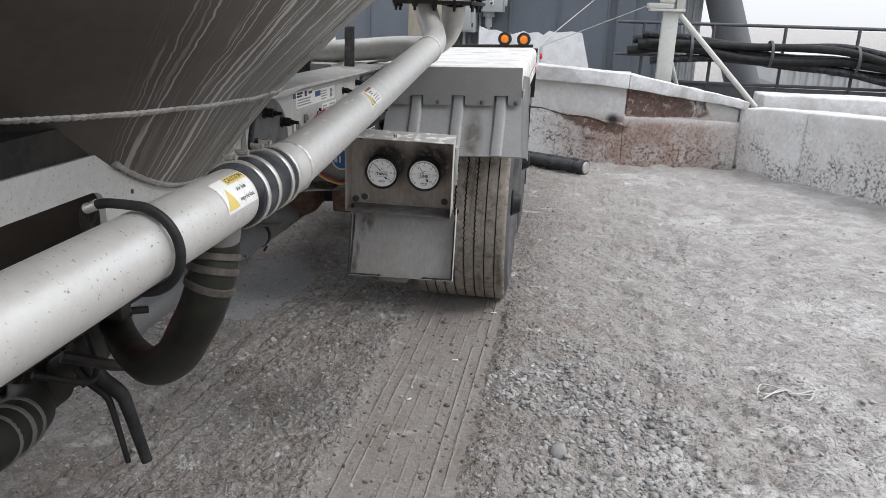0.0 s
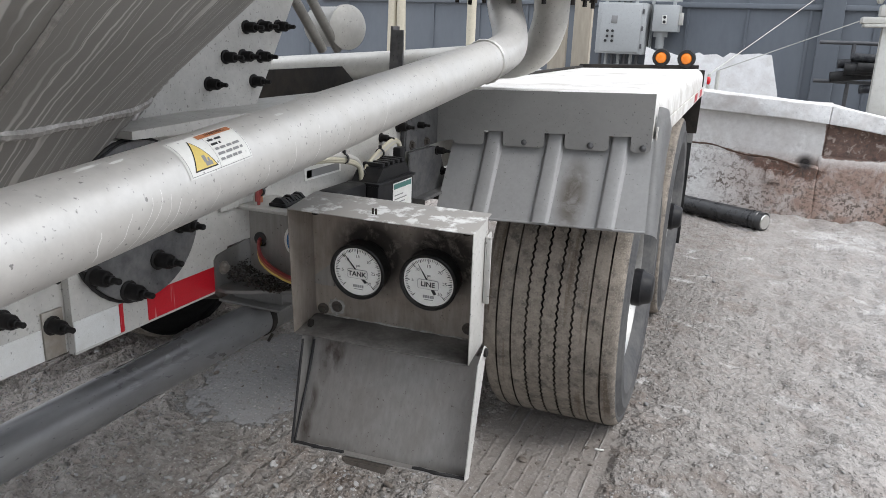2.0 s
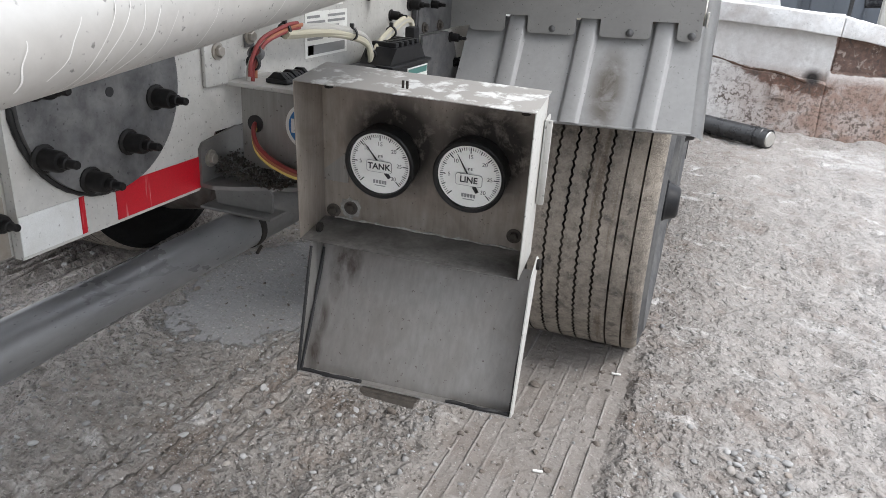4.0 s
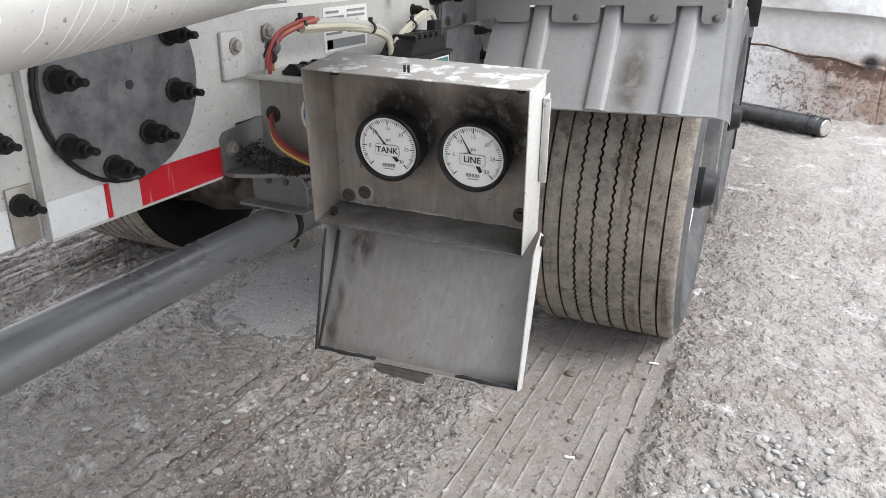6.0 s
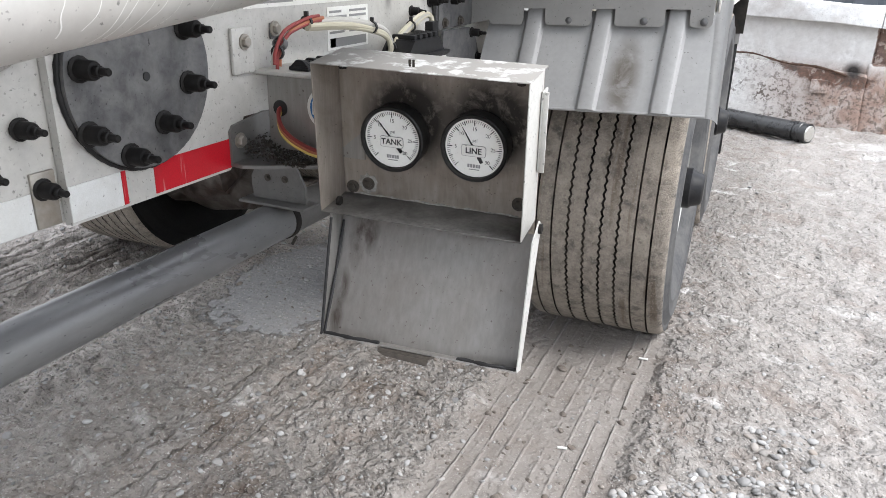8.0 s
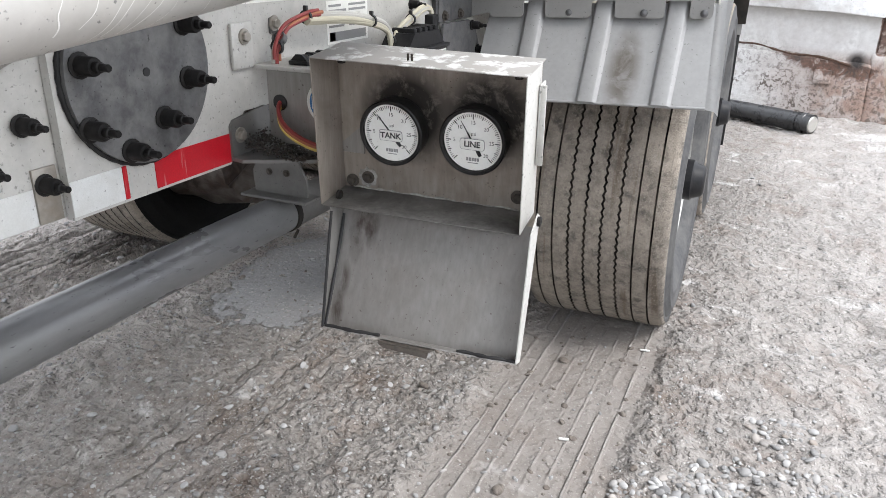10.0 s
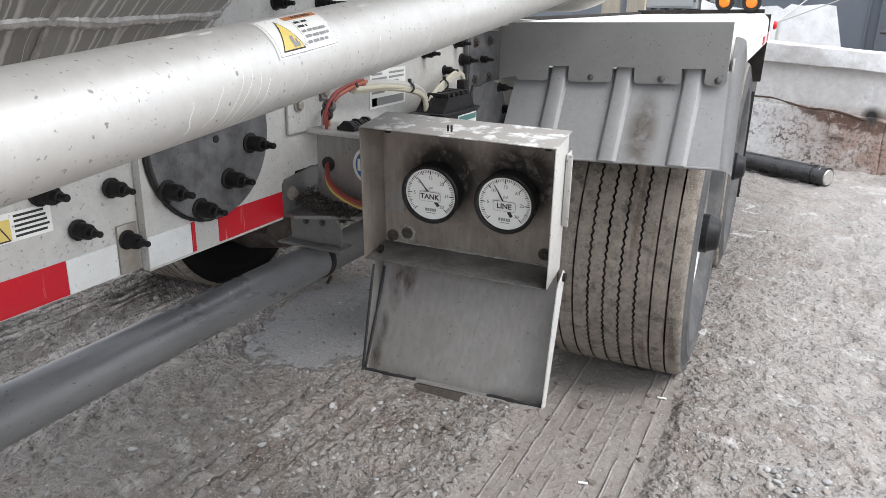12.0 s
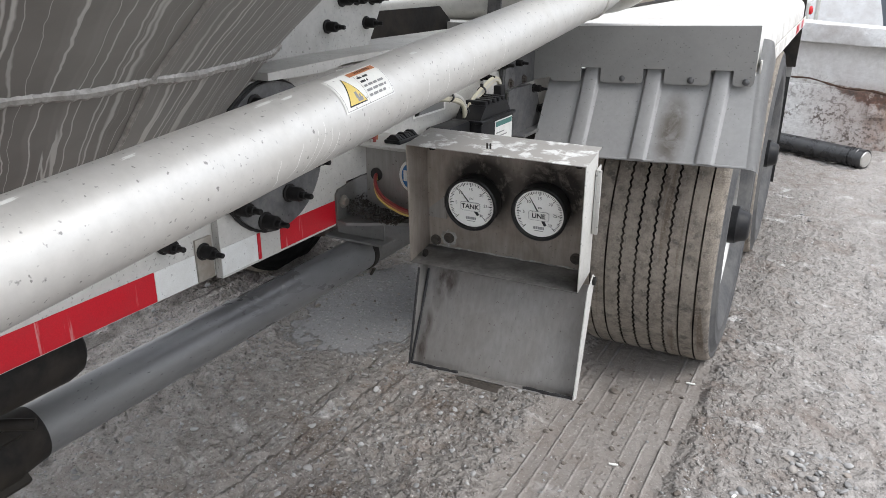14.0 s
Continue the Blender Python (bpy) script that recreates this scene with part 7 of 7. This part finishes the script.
bm = bmesh.new()
box(bm, (-hw, BD - 0.002, 0), (hw, BD, BH), m=BM)
part("back_panel", bm, M_PANELBOX, gbox)
bm = bmesh.new()
box(bm, (-hw, 0.0, 0.0), (hw, BD - 0.002, 0.002), 0.0006, BM)
part("bottom_lip", bm, M_GRIME, gbox)
bm = bmesh.new()
box(bm, (-hw, 0.0, BH - 0.002), (hw, BD + 0.02, BH), 0.0006, BM)
part("top_sheet", bm, M_POWDER, gbox, "top sheet crusted with white powder")
# right sheet in pale frame paint: bright side light put into its colour
for x in (-hw, hw - 0.002):
    bm = bmesh.new()
    box(bm, (x, 0.0, 0.002), (x + 0.002, BD - 0.002, BH - 0.002), 0.0006, BM)
    part("side_sheet", bm, M_PANELBOX if x < 0 else M_FRAME, gbox)
bm = bmesh.new()
box(bm, (hw + 0.001, BD - 0.02, 0.09), (hw + 0.004, BD + 0.012, BH - 0.03), 0.001, BM)
box(bm, (hw + 0.004, BD - 0.02, 0.09), (hw + 0.012, BD - 0.016, BH - 0.03), 0.001, BM)
part("side_bracket", bm, M_FRAME, gbox)
bm = bmesh.new()
rr = random.Random(3)
ring = [(0.0145 + 0.0055 * rr.random()) for _ in range(26)]
prism(bm, [(r * math.cos(2 * math.pi * k / 26), r * math.sin(2 * math.pi * k / 26)) for k, r in enumerate(ring)], "z", 0.0, 0.0012, m=BM @ pose(-0.123, BD - 0.002, 0.0235) @ TO_NEG_Y)
part("powder_ring", bm, M_RING, gbox)
bm = bmesh.new()
bead_line = [BM @ Vector((-hw + 0.02 + 0.30 * t, BD - 0.003, 0.003 + 0.001 * math.sin(t * 37))) for t in np.linspace(0, 1, 60)]
sweep(bm, bead_line, [0.0006 + 0.0022 * rr.random() ** 2 for _ in bead_line], 6)
part("sealant_bead", bm, M_RING, gbox, "crusty pale sealant bead")
for x, z in ((-0.123, 0.0235), (0.142, 0.0250), (-0.153, 0.0140)):
    piece("panel_bolt", HEXBOLT_DARK, BM @ pose(x, BD - 0.002, z) @ TO_NEG_Y @ Matrix.Scale(0.85, 4), gbox)
bm = bmesh.new()
cyl(bm, BM @ Vector((-0.02, 0.03, BH)), BM @ Vector((-0.02, 0.03, BH + 0.010)), 0.002, n=8)
cyl(bm, BM @ Vector((-0.014, 0.03, BH)), BM @ Vector((-0.014, 0.03, BH + 0.010)), 0.002, n=8)
part("latch_pin", bm, M_DARK, gbox)
for x in (-0.12, 0.155):
    bm = bmesh.new()
    lathe(bm, [(0, 0), (0.007, 0), (0.006, 0.004), (0, 0.005)], BM @ pose(x, 0.01, BH - 0.003) @ pose(0, 0, 0, 180), 10)
    part("screw_head", bm, M_DARK, gbox)
bm = bmesh.new()
box(bm, (-0.10, BD, 0.03), (0.10, 0.16, 0.06), 0.003, BM)
part("mounting_arm", bm, M_GALV, gbox)

LM = pose(0.3663, 0.0113, 0.7823) @ pose(0, 0, 0, 0, 0, 4.95) @ pose(0, 0, 0, -19.3, 0.36, 0)
LW, LH, LT, LB = 0.337, 0.2024, 0.049, 0.0285       # width, height, depth of the side lips at top and bottom
lw = LW / 2
bm = bmesh.new()
box(bm, (-lw, -0.002, -LH), (lw, 0.0, 0.012), m=LM)
lid = part("lid", bm, M_LID, gbox, "open lid hanging down below the box")
for s in (-1, 1):
    bm = bmesh.new()
    prism(bm, [(-0.002, 0.03), (-0.018, 0.034), (-LT, 0.0), (-LB, -LH), (-0.002, -LH)] if s > 0 else [(-0.002, 0.004), (-0.018, 0.004), (-LT, 0.0), (-LB, -LH), (-0.002, -LH)], "x", s * lw - 0.001, s * lw + 0.001, m=LM)
    # right lip paler than the lid: side light put into its colour
    part("lid_side", bm, M_LID if s < 0 else M_FRAME, lid)
    # left one draws the shadowed gap at the lip in black, right one gasket
    bm = bmesh.new()
    xs = s * (lw - 0.004)
    gap = 0.020 if s < 0 else 0.0
    sweep(bm, [LM @ Vector((xs, -0.004 - gap * u ** 1.5, -0.008 - (LH - 0.012) * u)) for u in np.linspace(0, 1, 12)], [0.0022 + 0.0012 * abs(math.sin(7 * u)) for u in np.linspace(0, 1, 12)], 6)
    part("gasket_strip", bm, M_INK, lid)
    bm = bmesh.new()
    lathe(bm, [(0, 0), (0.008, 0), (0.008, 0.006), (0, 0.008)], LM @ pose(s * lw, -0.016, 0.022) @ (TO_X if s > 0 else pose(0, 0, 0, 0, -90, 0)), 10)
    part("hinge_bolt", bm, M_DARK, lid)
bm = bmesh.new()
sweep(bm, [LM @ Vector((-lw + 0.0005, -LT + 0.003, -0.006)), LM @ Vector((-lw + 0.0005, -LB + 0.002, -LH))], 0.0028, 6)
part("gasket_strip", bm, M_INK, lid)
bm = bmesh.new()
box(bm, (-lw, -LB, -LH - 0.001), (lw, -0.002, -LH + 0.001), m=LM)
part("lid_edge", bm, M_BOX, lid)
for x0, x1 in ((-lw + 0.004, -0.065), (0.07, lw - 0.003)):
    bm = bmesh.new()
    sweep(bm, [LM @ Vector((x0 + (x1 - x0) * t, -LB + 0.003 + 0.002 * math.sin(t * 9), -LH + 0.003)) for t in np.linspace(0, 1, 14)], [0.0024 + 0.0016 * abs(math.sin(t * 11)) for t in np.linspace(0, 1, 14)], 6)
    part("gasket_strip", bm, M_INK, lid)
bm = bmesh.new()
prism(bm, [(-0.060, -LB - 0.010), (0.030, -LB - 0.010), (0.030, -0.01), (-0.060, -0.01)], "z", -LH - 0.006, -LH - 0.002, m=LM)
prism(bm, [(-0.060, -LH - 0.006), (0.028, -LH - 0.006), (0.026, -LH - 0.016), (-0.05, -LH - 0.012)], "y", -LB - 0.012, -LB - 0.008, m=LM)
part("lid_tab", bm, M_NUT, lid, "dark bent pull tab")


def gauge(word, gx, gz, value):
    """A round pressure gauge, dial outwards; value in psi on a scale from 0 to 30."""
    g = thing("pressure_gauge", "round white-faced pressure gauge marked " + word, "gauge", (gx, 0.0, gz), "pressure gauges")
    m = BM @ pose(gx, BD - 0.002, gz) @ TO_NEG_Y @ Matrix.Scale(0.99, 4)
    g.location = m.translation
    R, F = 0.0545, 0.033
    bm = bmesh.new()
    lathe(bm, [(0.040, 0.0), (0.050, 0.002), (0.0535, 0.010), (0.0535, F), (R, F + 0.002), (R, F + 0.007), (0.0525, F + 0.009), (0.0485, F + 0.008), (0.0475, F + 0.003)], m, 64)
    part("case", bm, M_BEZEL, g, "black gauge case")
    bm = bmesh.new()
    lathe(bm, [(0.0478, F + 0.003), (0.0, F + 0.003)], m, 64)
    part("dial", bm, M_DIAL, g, "white printed dial")
    bm = bmesh.new()
    for i in range(61):
        a = radians(225 - 270 * i / 60)
        long = 0.0085 if i % 10 == 0 else (0.0062 if i % 5 == 0 else 0.0045)
        box(bm, (0.0445 - long, -0.00045 if i % 5 else -0.0008, F + 0.0031), (0.0445, 0.00045 if i % 5 else 0.0008, F + 0.0034), m=m @ Matrix.Rotation(a, 4, "Z"))
    part("scale_marks", bm, M_INK, g)
    for v in (5, 10, 15, 20, 25, 30):
        a = radians(225 - 270 * v / 30)
        me = text_mesh("numeral", str(v), 0.0085, m @ Matrix.Translation((0.0305 * math.cos(a), 0.0305 * math.sin(a), F + 0.0033)), M_INK, 0.0001)
        attach(new("numeral", me), g)
    me = text_mesh("unit_text", "psi", 0.0075, m @ Matrix.Translation((0.001, 0.0125, F + 0.0033)), M_INK, 0.0001)
    attach(new("unit_text", me), g)
    a = radians(225 - 270 * value / 30)
    bm = bmesh.new()
    prism(bm, [(-0.026, -0.0026), (-0.016, -0.0030), (-0.014, -0.0013), (0.0, -0.0014), (0.038, -0.0003), (0.038, 0.0003), (0.0, 0.0014), (-0.014, 0.0013), (-0.016, 0.0030), (-0.026, 0.0026)],
          "z", F + 0.0045, F + 0.0053, m=m @ Matrix.Rotation(a, 4, "Z"))
    cyl(bm, m @ Vector((0, 0, F + 0.003)), m @ Vector((0, 0, F + 0.0058)), 0.0035, n=14)
    part("needle", bm, M_INK, g, "black needle")
    bm = bmesh.new()
    tag = arc(0.0155, 0.0045, 0.004, 0, 90, 4) + arc(-0.0155, 0.0045, 0.004, 90, 180, 4) + arc(-0.0155, -0.0045, 0.004, 180, 270, 4) + arc(0.0155, -0.0045, 0.004, 270, 360, 4)
    prism(bm, [(x * 1.04, y * 1.09 - 0.0035) for x, y in tag], "z", F + 0.0058, F + 0.0064, k=1, m=m)
    prism(bm, [(x, y - 0.0035) for x, y in tag], "z", F + 0.0062, F + 0.0068, m=m)
    part("name_tag", bm, [M_PAPER, M_GREYINK], g, "white name tag")
    me = text_mesh("name_text", word, 0.0132, m @ Matrix.Translation((0, -0.0035, F + 0.0070)), M_INK, 0.0001, None, 0.00035)
    attach(new("name_text", me), g)
    bm = bmesh.new()
    for x0, w in ((-0.0105, 0.0035), (-0.006, 0.0035), (-0.0015, 0.0035), (0.003, 0.0035), (0.0075, 0.003)):
        box(bm, (x0, -0.0320, F + 0.0031), (x0 + w, -0.0265, F + 0.0035), m=m)
    box(bm, (-0.008, -0.0358, F + 0.0031), (0.009, -0.0345, F + 0.0035), m=m)
    part("maker_mark", bm, M_GREYINK, g)
    bm = bmesh.new()
    lathe(bm, [(0.0474, F + 0.0075), (0.030, F + 0.0084), (0.0, F + 0.0086)], m, 48)
    o = part("glass", bm, M_CLEAR, g)
    o.visible_shadow = False


M_CLEAR, gn, gl, gp = nodes_of("gauge_glass")
gp.inputs["Transmission Weight"].default_value, gp.inputs["Roughness"].default_value, gp.inputs["IOR"].default_value = 1.0, 0.02, 1.05
gp.inputs["Base Color"].default_value = (1, 1, 1, 1)
gauge("TANK", -0.0612, 0.1211, 10.7)
gauge("LINE", 0.0755, 0.1230, 11.6)
